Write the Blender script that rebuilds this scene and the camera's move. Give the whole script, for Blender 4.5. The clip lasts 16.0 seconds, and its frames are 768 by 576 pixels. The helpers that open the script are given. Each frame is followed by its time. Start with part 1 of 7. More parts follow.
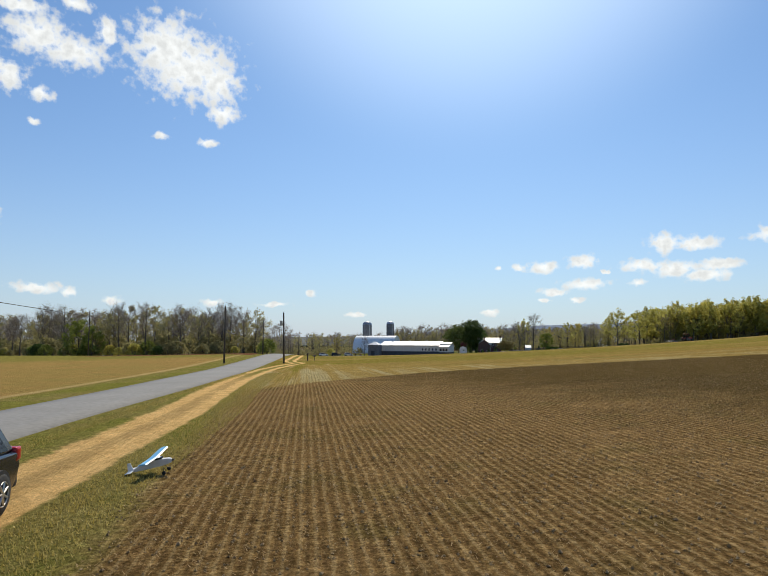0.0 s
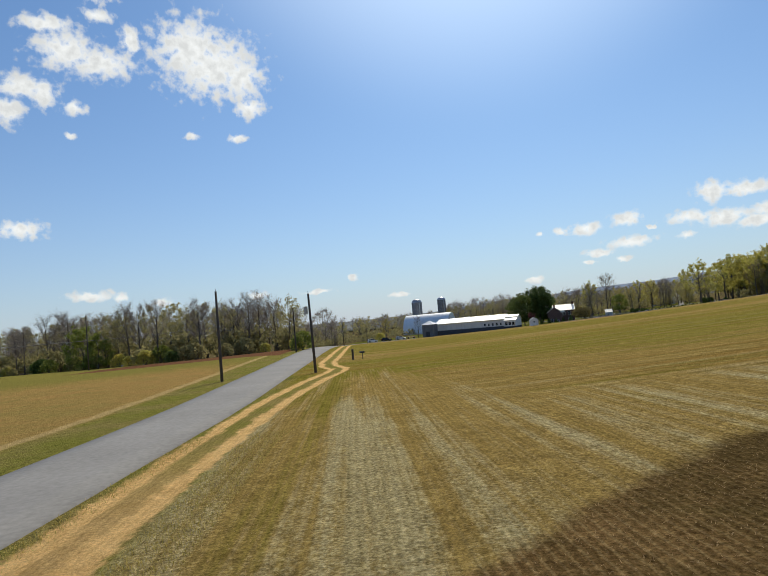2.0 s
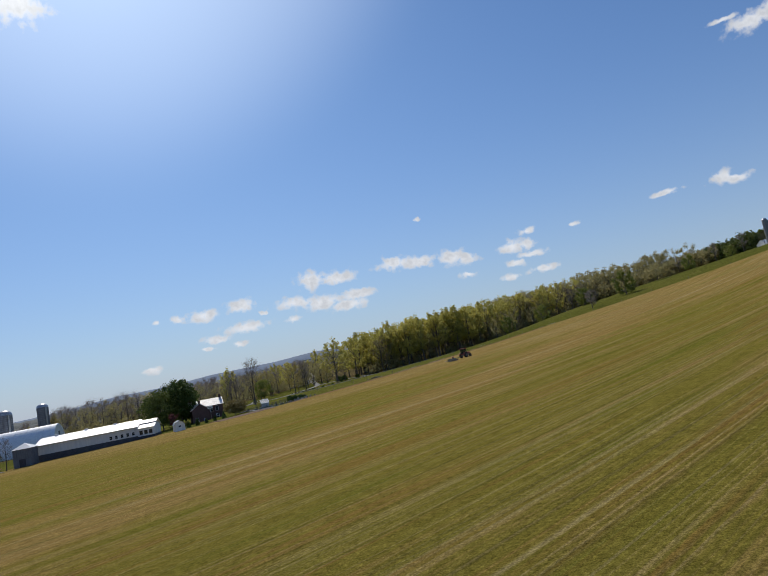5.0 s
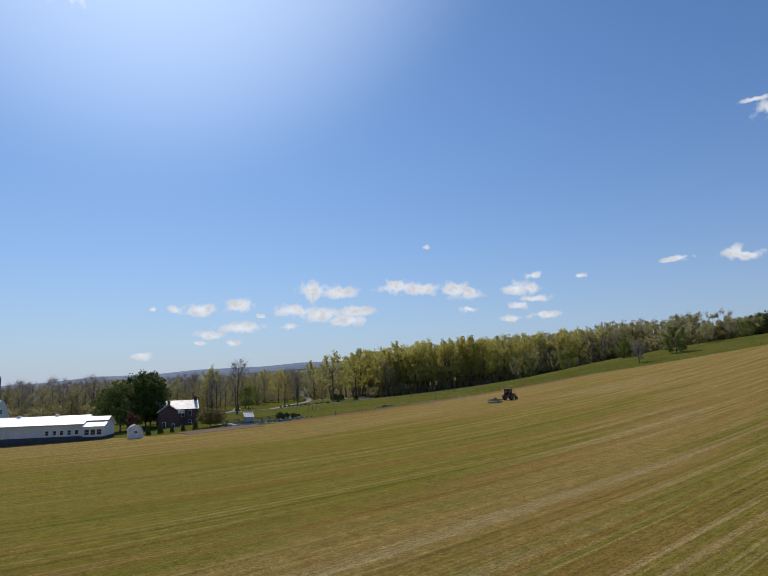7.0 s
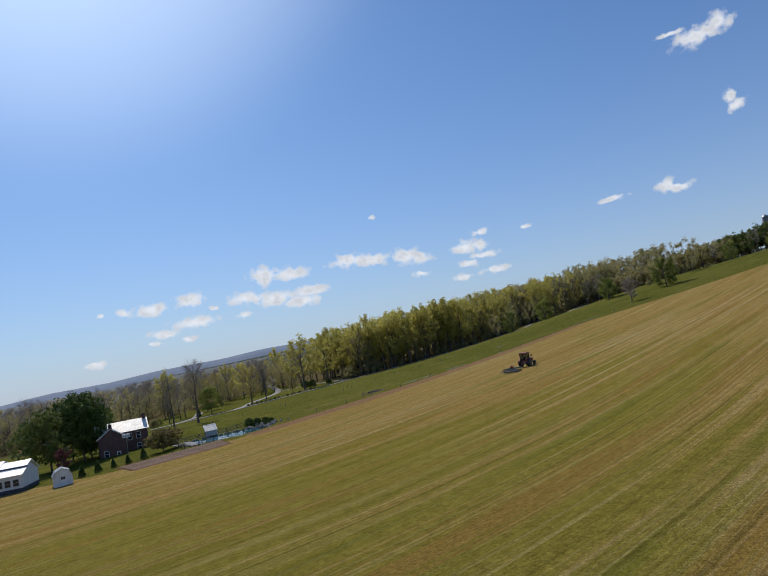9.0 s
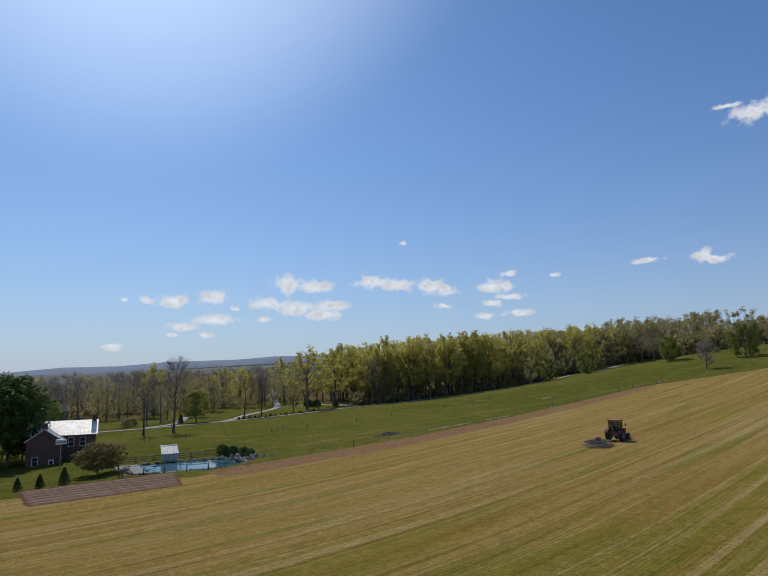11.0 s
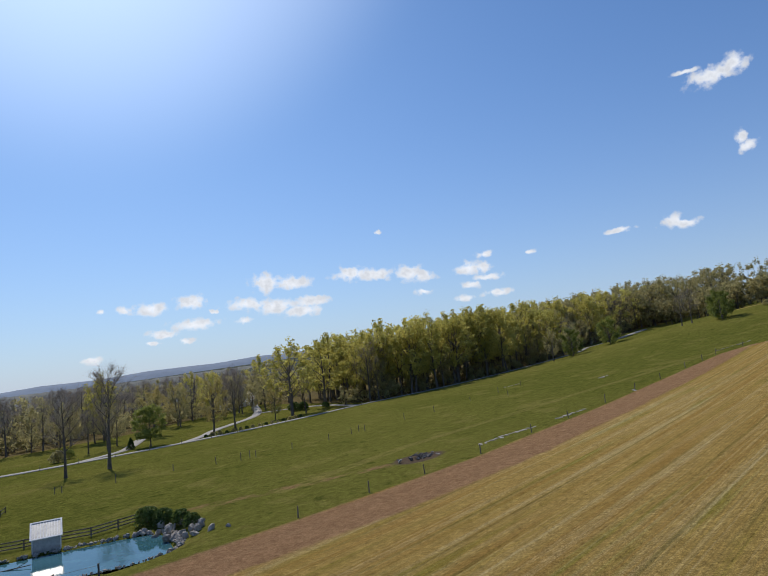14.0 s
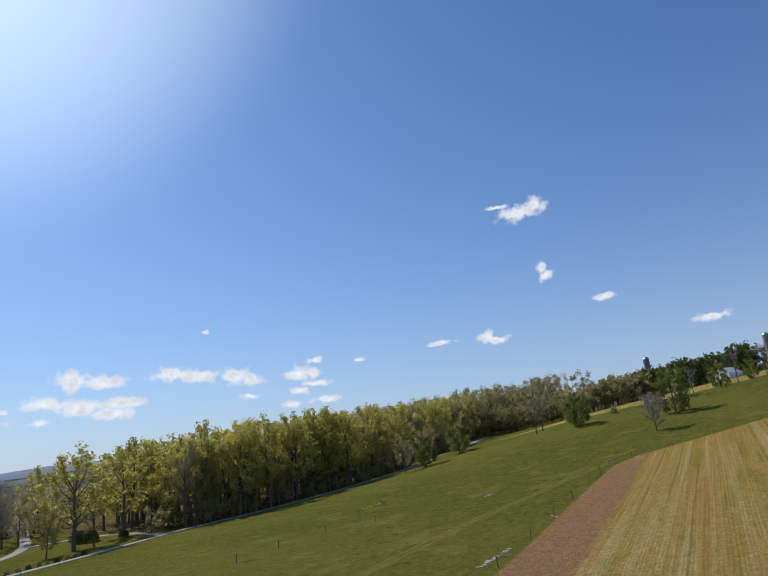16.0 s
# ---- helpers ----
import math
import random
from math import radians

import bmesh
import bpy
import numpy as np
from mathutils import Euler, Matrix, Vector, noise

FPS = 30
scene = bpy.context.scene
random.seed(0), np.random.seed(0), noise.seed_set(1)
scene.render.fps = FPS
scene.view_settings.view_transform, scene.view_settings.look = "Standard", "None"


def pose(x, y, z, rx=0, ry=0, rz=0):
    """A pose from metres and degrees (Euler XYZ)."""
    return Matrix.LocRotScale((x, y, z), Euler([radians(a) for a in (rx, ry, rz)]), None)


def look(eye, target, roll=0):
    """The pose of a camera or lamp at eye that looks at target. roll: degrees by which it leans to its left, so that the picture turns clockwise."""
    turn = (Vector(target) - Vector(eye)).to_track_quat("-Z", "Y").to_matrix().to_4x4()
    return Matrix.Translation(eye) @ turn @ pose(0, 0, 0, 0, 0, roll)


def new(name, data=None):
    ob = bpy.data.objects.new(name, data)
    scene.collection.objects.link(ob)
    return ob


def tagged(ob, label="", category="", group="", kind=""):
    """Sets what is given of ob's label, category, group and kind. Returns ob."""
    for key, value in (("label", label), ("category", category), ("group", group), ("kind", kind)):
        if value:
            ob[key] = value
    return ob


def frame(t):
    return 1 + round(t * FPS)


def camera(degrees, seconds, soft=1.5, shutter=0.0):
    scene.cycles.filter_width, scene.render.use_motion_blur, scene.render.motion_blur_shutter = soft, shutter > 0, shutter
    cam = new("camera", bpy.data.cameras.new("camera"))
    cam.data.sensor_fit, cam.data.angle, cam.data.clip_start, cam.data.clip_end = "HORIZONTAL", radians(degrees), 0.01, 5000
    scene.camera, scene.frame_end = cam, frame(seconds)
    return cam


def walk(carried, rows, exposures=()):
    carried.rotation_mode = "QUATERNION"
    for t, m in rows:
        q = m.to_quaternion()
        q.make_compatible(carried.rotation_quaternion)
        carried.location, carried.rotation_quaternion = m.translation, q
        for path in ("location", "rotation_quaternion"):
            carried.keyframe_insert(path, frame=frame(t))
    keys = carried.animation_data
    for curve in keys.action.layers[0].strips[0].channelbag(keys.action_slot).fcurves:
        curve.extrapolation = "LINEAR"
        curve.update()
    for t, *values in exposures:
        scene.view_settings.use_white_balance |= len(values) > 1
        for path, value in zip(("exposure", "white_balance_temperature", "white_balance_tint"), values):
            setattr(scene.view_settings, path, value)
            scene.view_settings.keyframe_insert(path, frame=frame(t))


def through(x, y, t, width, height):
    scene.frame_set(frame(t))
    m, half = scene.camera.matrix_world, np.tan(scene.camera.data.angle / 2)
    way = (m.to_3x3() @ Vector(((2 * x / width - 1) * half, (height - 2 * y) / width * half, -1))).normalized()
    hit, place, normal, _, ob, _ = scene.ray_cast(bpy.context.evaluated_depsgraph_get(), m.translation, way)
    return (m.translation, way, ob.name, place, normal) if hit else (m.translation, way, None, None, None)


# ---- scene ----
cam = camera(65.0, 16.0, soft=0.7)
PATH = [
    (0.0, pose(-0.01, 0.00, 3.49, 0, 0, -0.38) @ pose(0, 0, 0, 95.05, 0, 0) @ pose(0, 0, 0, 0, 0, 0.03)),
    (0.5, pose(-0.95, 9.24, 3.81, 0, 0, 0.26) @ pose(0, 0, 0, 95.09, 0, 0) @ pose(0, 0, 0, 0, 0, 0.06)),
    (1.0, pose(-1.83, 18.67, 4.07, 0, 0, -0.65) @ pose(0, 0, 0, 95.31, 0, 0) @ pose(0, 0, 0, 0, 0, 3.41)),
    (1.5, pose(-2.83, 28.09, 4.12, 0, 0, 2.77) @ pose(0, 0, 0, 94.36, 0, 0) @ pose(0, 0, 0, 0, 0, 2.29)),
    (2.0, pose(-3.80, 37.07, 4.49, 0, 0, 3.71) @ pose(0, 0, 0, 93.24, 0, 0) @ pose(0, 0, 0, 0, 0, -5.05)),
    (2.5, pose(-4.91, 45.68, 4.57, 0, 0, 0.59) @ pose(0, 0, 0, 94.83, 0, 0) @ pose(0, 0, 0, 0, 0, -16.78)),
    (3.0, pose(-5.74, 54.00, 4.95, 0, 0, -5.22) @ pose(0, 0, 0, 95.96, 0, 0) @ pose(0, 0, 0, 0, 0, -25.52)),
    (3.5, pose(-6.04, 61.90, 5.45, 0, 0, -12.55) @ pose(0, 0, 0, 97.51, 0, 0) @ pose(0, 0, 0, 0, 0, -29.47)),
    (4.0, pose(-5.76, 68.14, 6.61, 0, 0, -21.13) @ pose(0, 0, 0, 98.11, 0, 0) @ pose(0, 0, 0, 0, 0, -29.26)),
    (4.5, pose(-4.54, 74.07, 7.67, 0, 0, -27.05) @ pose(0, 0, 0, 97.02, 0, 0) @ pose(0, 0, 0, 0, 0, -16.54)),
    (4.7, pose(-4.06, 76.73, 7.94, 0, 0, -29.76) @ pose(0, 0, 0, 96.25, 0, 0) @ pose(0, 0, 0, 0, 0, -13.99)),
    (6.8, pose(9.18, 117.31, 9.74, 0, 0, -32.31) @ pose(0, 0, 0, 98.74, 0, 0) @ pose(0, 0, 0, 0, 0, -0.97)),
    (7.0, pose(10.55, 120.81, 10.00, 0, 0, -32.38) @ pose(0, 0, 0, 98.56, 0, 0) @ pose(0, 0, 0, 0, 0, -2.01)),
    (7.5, pose(13.76, 128.56, 10.45, 0, 0, -31.05) @ pose(0, 0, 0, 98.41, 0, 0) @ pose(0, 0, 0, 0, 0, -2.53)),
    (8.0, pose(16.85, 135.76, 11.09, 0, 0, -31.64) @ pose(0, 0, 0, 97.77, 0, 0) @ pose(0, 0, 0, 0, 0, -2.25)),
    (8.5, pose(20.15, 142.76, 11.94, 0, 0, -31.14) @ pose(0, 0, 0, 97.27, 0, 0) @ pose(0, 0, 0, 0, 0, -12.26)),
    (9.0, pose(22.72, 149.41, 12.73, 0, 0, -36.61) @ pose(0, 0, 0, 95.48, 0, 0) @ pose(0, 0, 0, 0, 0, -10.04)),
    (9.2, pose(24.28, 152.25, 13.01, 0, 0, -35.20) @ pose(0, 0, 0, 95.65, 0, 0) @ pose(0, 0, 0, 0, 0, -9.54)),
    (11.3, pose(43.57, 184.89, 14.21, 0, 0, -36.15) @ pose(0, 0, 0, 98.81, 0, 0) @ pose(0, 0, 0, 0, 0, 1.77)),
    (11.5, pose(45.17, 187.56, 14.49, 0, 0, -36.94) @ pose(0, 0, 0, 97.85, 0, 0) @ pose(0, 0, 0, 0, 0, 3.81)),
    (12.0, pose(49.11, 194.82, 14.61, 0, 0, -35.64) @ pose(0, 0, 0, 96.72, 0, 0) @ pose(0, 0, 0, 0, 0, 0.90)),
    (12.5, pose(52.84, 201.47, 14.67, 0, 0, -34.96) @ pose(0, 0, 0, 96.74, 0, 0) @ pose(0, 0, 0, 0, 0, 2.71)),
    (13.0, pose(56.42, 208.08, 14.47, 0, 0, -35.11) @ pose(0, 0, 0, 97.23, 0, 0) @ pose(0, 0, 0, 0, 0, 2.98)),
    (13.5, pose(59.95, 214.89, 14.21, 0, 0, -35.66) @ pose(0, 0, 0, 96.90, 0, 0) @ pose(0, 0, 0, 0, 0, -2.40)),
    (14.0, pose(63.79, 221.48, 14.20, 0, 0, -36.65) @ pose(0, 0, 0, 96.95, 0, 0) @ pose(0, 0, 0, 0, 0, -6.08)),
    (14.5, pose(67.43, 228.97, 13.68, 0, 0, -44.86) @ pose(0, 0, 0, 96.74, 0, 0) @ pose(0, 0, 0, 0, 0, -8.02)),
    (15.0, pose(72.20, 236.06, 13.74, 0, 0, -47.35) @ pose(0, 0, 0, 97.07, 0, 0) @ pose(0, 0, 0, 0, 0, -10.66)),
    (15.5, pose(76.52, 242.05, 14.20, 0, 0, -48.98) @ pose(0, 0, 0, 101.69, 0, 0) @ pose(0, 0, 0, 0, 0, -10.83)),
    (16.0, pose(80.70, 247.83, 15.31, 0, 0, -53.82) @ pose(0, 0, 0, 105.14, 0, 0) @ pose(0, 0, 0, 0, 0, -6.25)),
]
EXPOSE = [(0.0, -0.14, 7400, 6), (1.5, -0.26, 7400, 6), (2.5, -0.24, 7350, 6), (3.0, -0.24, 7250, 7), (3.5, -0.60, 7150, 8), (4.0, -0.74, 7100, 9), (4.6, -0.54, 6950, 10), (7.0, -0.48, 6750, 10), (8.5, -0.44, 6750, 10), (11.5, -0.52, 6750, 10), (12.4, -0.30, 6800, 10), (16.0, -0.30, 6800, 10)]
walk(cam, PATH, EXPOSE)

# ---- world and sun ----
SUN_AZ, SUN_EL = 9.0, 47.0


def cloud_list():
    """Clouds by bearing, height, half width and half height in degrees."""
    west = [(-20.0, 25.2, 4.0, 2.6), (-18.2, 23.9, 4.7, 2.8), (-15.8, 23.0, 2.6, 2.1), (-15.0, 20.4, 1.6, 0.9), (-16.3, 17.9, 0.9, 0.3), (-30.4, 24.4, 3.0, 1.6), (-27.8, 23.7, 3.3, 1.2), (-32.4, 21.1, 1.2, 1.2), (-32.0, 26.2, 2.3, 0.7), (-27.8, 27.3, 1.4, 0.5), (-25.3, 25.6, 0.8, 1.2), (-27.0, 31.5, 2.6, 1.9), (-28.0, 29.4, 1.8, 1.2), (-20.5, 18.0, 0.6, 0.3), (-30.1, 20.0, 1.0, 0.6), (-30.6, 17.8, 0.4, 0.3), (-35.1, 19.5, 1.4, 1.2), (-33.9, 21.3, 2.1, 1.0), (-34.7, 10.1, 2.0, 0.7), (3.2, 33.3, 2.9, 1.7)]
    low = [(-29.7, 4.4, 1.9, 0.4), (-27.3, 4.1, 0.8, 0.4), (-24.0, 3.6, 0.7, 0.4), (-15.6, 3.5, 1.0, 0.3), (-6.5, 4.6, 0.7, 0.3), (-10.0, 3.4, 1.4, 0.2), (-2.2, 2.5, 1.0, 0.25), (10.3, 2.7, 1.0, 0.25)]
    mid = [(13.0, 6.8, 0.8, 0.4), (15.4, 6.7, 1.7, 0.5), (18.7, 7.2, 1.4, 0.6), (11.2, 6.9, 0.4, 0.2), (16.2, 4.5, 1.3, 0.3), (18.9, 5.1, 2.1, 0.5), (15.1, 3.8, 0.7, 0.2), (18.0, 3.7, 0.9, 0.2), (20.8, 6.2, 0.3, 0.2), (23.9, 6.6, 2.2, 0.5), (26.4, 6.2, 2.3, 0.6), (28.8, 5.6, 2.1, 0.55), (29.7, 6.4, 1.6, 0.5), (25.6, 8.4, 1.4, 0.8), (28.1, 8.3, 2.0, 0.6), (33.7, 8.6, 1.9, 0.6), (35.9, 8.3, 1.9, 0.6), (39.2, 8.1, 1.4, 0.7), (40.6, 7.7, 1.1, 0.5), (36.6, 12.3, 0.3, 0.12), (23.3, 5.1, 0.6, 0.2)]
    east = [(40.3, 6.2, 0.7, 0.3), (44.7, 7.9, 1.5, 0.6), (46.2, 7.8, 0.9, 0.4), (46.4, 9.0, 0.8, 0.3), (46.6, 6.9, 1.5, 0.3), (45.1, 6.3, 1.0, 0.3), (44.3, 5.2, 0.9, 0.3), (47.2, 5.3, 1.5, 0.3), (50.8, 8.6, 0.5, 0.2), (58.5, 9.3, 1.3, 0.2), (63.1, 9.3, 0.9, 0.6), (63.9, 9.0, 1.1, 0.4), (67.7, 20.2, 1.9, 0.7), (65.9, 21.1, 1.0, 0.2), (69.5, 20.6, 1.1, 0.8), (68.9, 15.0, 0.5, 0.5), (69.4, 14.2, 0.8, 0.4), (74.1, 11.3, 1.1, 0.3), (82.2, 8.0, 1.4, 0.3)]
    return west + low + mid + east


def build_world():
    world = bpy.data.worlds.new("sky")
    scene.world = world
    world.use_nodes = True
    nt = world.node_tree
    nt.nodes.clear()
    add = nt.nodes.new
    link = nt.links.new
    out = add("ShaderNodeOutputWorld")
    back = add("ShaderNodeBackground")
    sky = add("ShaderNodeTexSky")
    sky.sky_type = "NISHITA"
    sky.sun_disc = False
    sky.sun_elevation = radians(SUN_EL)
    sky.sun_rotation = radians(SUN_AZ)
    sky.altitude = 150
    sky.air_density, sky.dust_density, sky.ozone_density = 1.1, 0.7, 3.6
    back.inputs["Strength"].default_value = 0.115
    # bearing and height of the view in degrees
    co = add("ShaderNodeTexCoord")
    sep = add("ShaderNodeSeparateXYZ")
    link(co.outputs["Generated"], sep.inputs[0])
    az = add("ShaderNodeMath"); az.operation = "ARCTAN2"
    link(sep.outputs["X"], az.inputs[0]); link(sep.outputs["Y"], az.inputs[1])
    el = add("ShaderNodeMath"); el.operation = "ARCSINE"
    link(sep.outputs["Z"], el.inputs[0])
    ang = add("ShaderNodeCombineXYZ")
    link(az.outputs[0], ang.inputs[0]); link(el.outputs[0], ang.inputs[1])
    deg = add("ShaderNodeVectorMath"); deg.operation = "SCALE"
    deg.inputs["Scale"].default_value = 180 / math.pi
    link(ang.outputs[0], deg.inputs[0])
    # billows push the outline about
    puff = add("ShaderNodeTexNoise")
    puff.inputs["Scale"].default_value, puff.inputs["Detail"].default_value, puff.inputs["Roughness"].default_value = 0.7, 4, 0.55
    link(deg.outputs[0], puff.inputs["Vector"])
    cent = add("ShaderNodeVectorMath"); cent.operation = "SUBTRACT"
    link(puff.outputs["Color"], cent.inputs[0]); cent.inputs[1].default_value = (0.5, 0.5, 0.5)
    push = add("ShaderNodeVectorMath"); push.operation = "MULTIPLY"
    link(cent.outputs[0], push.inputs[0]); push.inputs[1].default_value = (1.5, 0.8, 0)
    pos = add("ShaderNodeVectorMath"); pos.operation = "ADD"
    link(deg.outputs[0], pos.inputs[0]); link(push.outputs[0], pos.inputs[1])
    last = None
    for a, e, w, h in cloud_list():
        d = add("ShaderNodeVectorMath"); d.operation = "SUBTRACT"
        link(pos.outputs[0], d.inputs[0]); d.inputs[1].default_value = (a, e, 0)
        s = add("ShaderNodeVectorMath"); s.operation = "DIVIDE"
        link(d.outputs[0], s.inputs[0]); s.inputs[1].default_value = (w * 1.12, h * 1.18 + 0.05, 1)
        n = add("ShaderNodeVectorMath"); n.operation = "LENGTH"
        link(s.outputs[0], n.inputs[0])
        if last is None:
            last = n.outputs["Value"]
        else:
            m = add("ShaderNodeMath"); m.operation = "MINIMUM"
            link(last, m.inputs[0]); link(n.outputs["Value"], m.inputs[1])
            last = m.outputs[0]
    fine = add("ShaderNodeTexNoise")
    fine.inputs["Scale"].default_value, fine.inputs["Detail"].default_value, fine.inputs["Roughness"].default_value = 1.15, 4, 0.5
    link(deg.outputs[0], fine.inputs["Vector"])
    ragged = add("ShaderNodeMath"); ragged.operation = "MULTIPLY_ADD"
    link(fine.outputs["Fac"], ragged.inputs[0]); ragged.inputs[1].default_value = 2.1
    link(last, ragged.inputs[2])
    body = add("ShaderNodeMapRange"); body.interpolation_type = "SMOOTHSTEP"
    link(ragged.outputs[0], body.inputs["Value"])
    body.inputs["From Min"].default_value, body.inputs["From Max"].default_value = 2.12, 1.35
    body.inputs["To Min"].default_value, body.inputs["To Max"].default_value = 0.0, 0.96
    # greyer hearts, bright rims
    shade = add("ShaderNodeMapRange")
    link(fine.outputs["Fac"], shade.inputs["Value"])
    shade.inputs["From Min"].default_value, shade.inputs["From Max"].default_value = 0.35, 0.65
    shade.inputs["To Min"].default_value, shade.inputs["To Max"].default_value = 0.80, 1.08
    white = add("ShaderNodeVectorMath"); white.operation = "SCALE"
    white.inputs[0].default_value = (8.9, 9.5, 10.6)
    link(shade.outputs[0], white.inputs["Scale"])
    mix = add("ShaderNodeMix"); mix.data_type = "RGBA"
    link(body.outputs[0], mix.inputs["Factor"])
    # air: a slightly cooler blue, pale haze along the horizon, a bright ring round the sun
    tint = add("ShaderNodeVectorMath"); tint.operation = "MULTIPLY"
    link(sky.outputs[0], tint.inputs[0]); tint.inputs[1].default_value = (0.61, 0.895, 1.21)
    low = add("ShaderNodeMath"); low.operation = "MULTIPLY"
    link(el.outputs[0], low.inputs[0]); low.inputs[1].default_value = -6.5
    fog = add("ShaderNodeMath"); fog.operation = "EXPONENT"; fog.use_clamp = True
    link(low.outputs[0], fog.inputs[0])
    thin = add("ShaderNodeMath"); thin.operation = "MULTIPLY"; thin.use_clamp = True
    link(fog.outputs[0], thin.inputs[0]); thin.inputs[1].default_value = 0.75
    haze = add("ShaderNodeMix"); haze.data_type = "RGBA"
    link(thin.outputs[0], haze.inputs["Factor"]); link(tint.outputs[0], haze.inputs[6])
    haze.inputs[7].default_value = (5.5, 6.2, 8.4, 1)
    dot = add("ShaderNodeVectorMath"); dot.operation = "DOT_PRODUCT"
    link(co.outputs["Generated"], dot.inputs[0])
    e, a = radians(SUN_EL), radians(SUN_AZ)
    dot.inputs[1].default_value = (math.sin(a) * math.cos(e), math.cos(a) * math.cos(e), math.sin(e))
    ring = add("ShaderNodeMapRange"); ring.interpolation_type = "SMOOTHERSTEP"
    link(dot.outputs["Value"], ring.inputs["Value"])
    ring.inputs["From Min"].default_value, ring.inputs["From Max"].default_value = math.cos(radians(32)), 1.0
    ring.inputs["To Min"].default_value, ring.inputs["To Max"].default_value = 0.0, 3.1
    glow = add("ShaderNodeVectorMath"); glow.operation = "SCALE"
    glow.inputs[0].default_value = (0.95, 1.0, 1.0)
    link(ring.outputs[0], glow.inputs["Scale"])
    air = add("ShaderNodeVectorMath"); air.operation = "ADD"
    link(haze.outputs[2], mix.inputs[6]); link(white.outputs[0], mix.inputs[7])
    link(mix.outputs[2], air.inputs[0]); link(glow.outputs[0], air.inputs[1])
    link(air.outputs[0], back.inputs["Color"])
    link(back.outputs[0], out.inputs[0])


build_world()
sun = new("sun", bpy.data.lights.new("sun", "SUN"))
sun.data.energy, sun.data.angle, sun.data.color = 4.2, radians(0.53), (1.0, 0.94, 0.84)
_a, _e = radians(SUN_AZ), radians(SUN_EL)
TO_SUN = Vector((math.sin(_a) * math.cos(_e), math.cos(_a) * math.cos(_e), math.sin(_e)))
sun.matrix_world = look((0, 0, 60), Vector((0, 0, 60)) - TO_SUN)

# ---- materials ----
def grain(nt, scale, detail=4, rough=0.6, coord="Object", stretch=(1, 1, 1), turn=0.0, kind="noise"):
    """A noise on the thing's own metres; returns its factor output."""
    tc = nt.nodes.new("ShaderNodeTexCoord")
    mp = nt.nodes.new("ShaderNodeMapping")
    mp.vector_type = "TEXTURE"
    mp.inputs["Scale"].default_value = [1 / k for k in stretch]
    mp.inputs["Rotation"].default_value = (0, 0, turn)
    nt.links.new(tc.outputs[coord], mp.inputs[0])
    n = nt.nodes.new("ShaderNodeTexNoise")
    n.inputs["Scale"].default_value, n.inputs["Detail"].default_value, n.inputs["Roughness"].default_value = scale, detail, rough
    nt.links.new(mp.outputs[0], n.inputs["Vector"])
    return n.outputs["Fac"]


def ramp(nt, fac, stops):
    r = nt.nodes.new("ShaderNodeValToRGB")
    while len(r.color_ramp.elements) < len(stops):
        r.color_ramp.elements.new(0.5)
    for el, (p, c) in zip(r.color_ramp.elements, stops):
        el.position, el.color = p, (*c, 1)
    nt.links.new(fac, r.inputs[0])
    return r.outputs[0]


def blend(nt, fac, a, b, how="MIX"):
    m = nt.nodes.new("ShaderNodeMix")
    m.data_type, m.blend_type = "RGBA", how
    for sock, v in ((m.inputs["Factor"], fac), (m.inputs[6], a), (m.inputs[7], b)):
        if isinstance(v, (int, float)):
            sock.default_value = v
        elif isinstance(v, tuple):
            sock.default_value = (*v, 1)
        else:
            nt.links.new(v, sock)
    return m.outputs[2]


def calc(nt, op, a, b=0.0, c=0.0):
    m = nt.nodes.new("ShaderNodeMath")
    m.operation = op
    for i, v in enumerate((a, b, c)):
        if isinstance(v, (int, float)):
            m.inputs[i].default_value = v
        else:
            nt.links.new(v, m.inputs[i])
    return m.outputs[0]


def step(nt, v, lo, hi, a=0.0, b=1.0):
    m = nt.nodes.new("ShaderNodeMapRange")
    m.interpolation_type = "SMOOTHSTEP"
    nt.links.new(v, m.inputs["Value"])
    m.inputs["From Min"].default_value, m.inputs["From Max"].default_value = lo, hi
    m.inputs["To Min"].default_value, m.inputs["To Max"].default_value = a, b
    return m.outputs[0]


def blank(name):
    m = bpy.data.materials.new(name)
    m.use_nodes = True
    nt = m.node_tree
    return m, nt, nt.nodes["Principled BSDF"]


def bump(nt, bsdf, height, strength=0.5, dist=0.02):
    b = nt.nodes.new("ShaderNodeBump")
    b.inputs["Strength"].default_value, b.inputs["Distance"].default_value = strength, dist
    nt.links.new(height, b.inputs["Height"])
    nt.links.new(b.outputs[0], bsdf.inputs["Normal"])


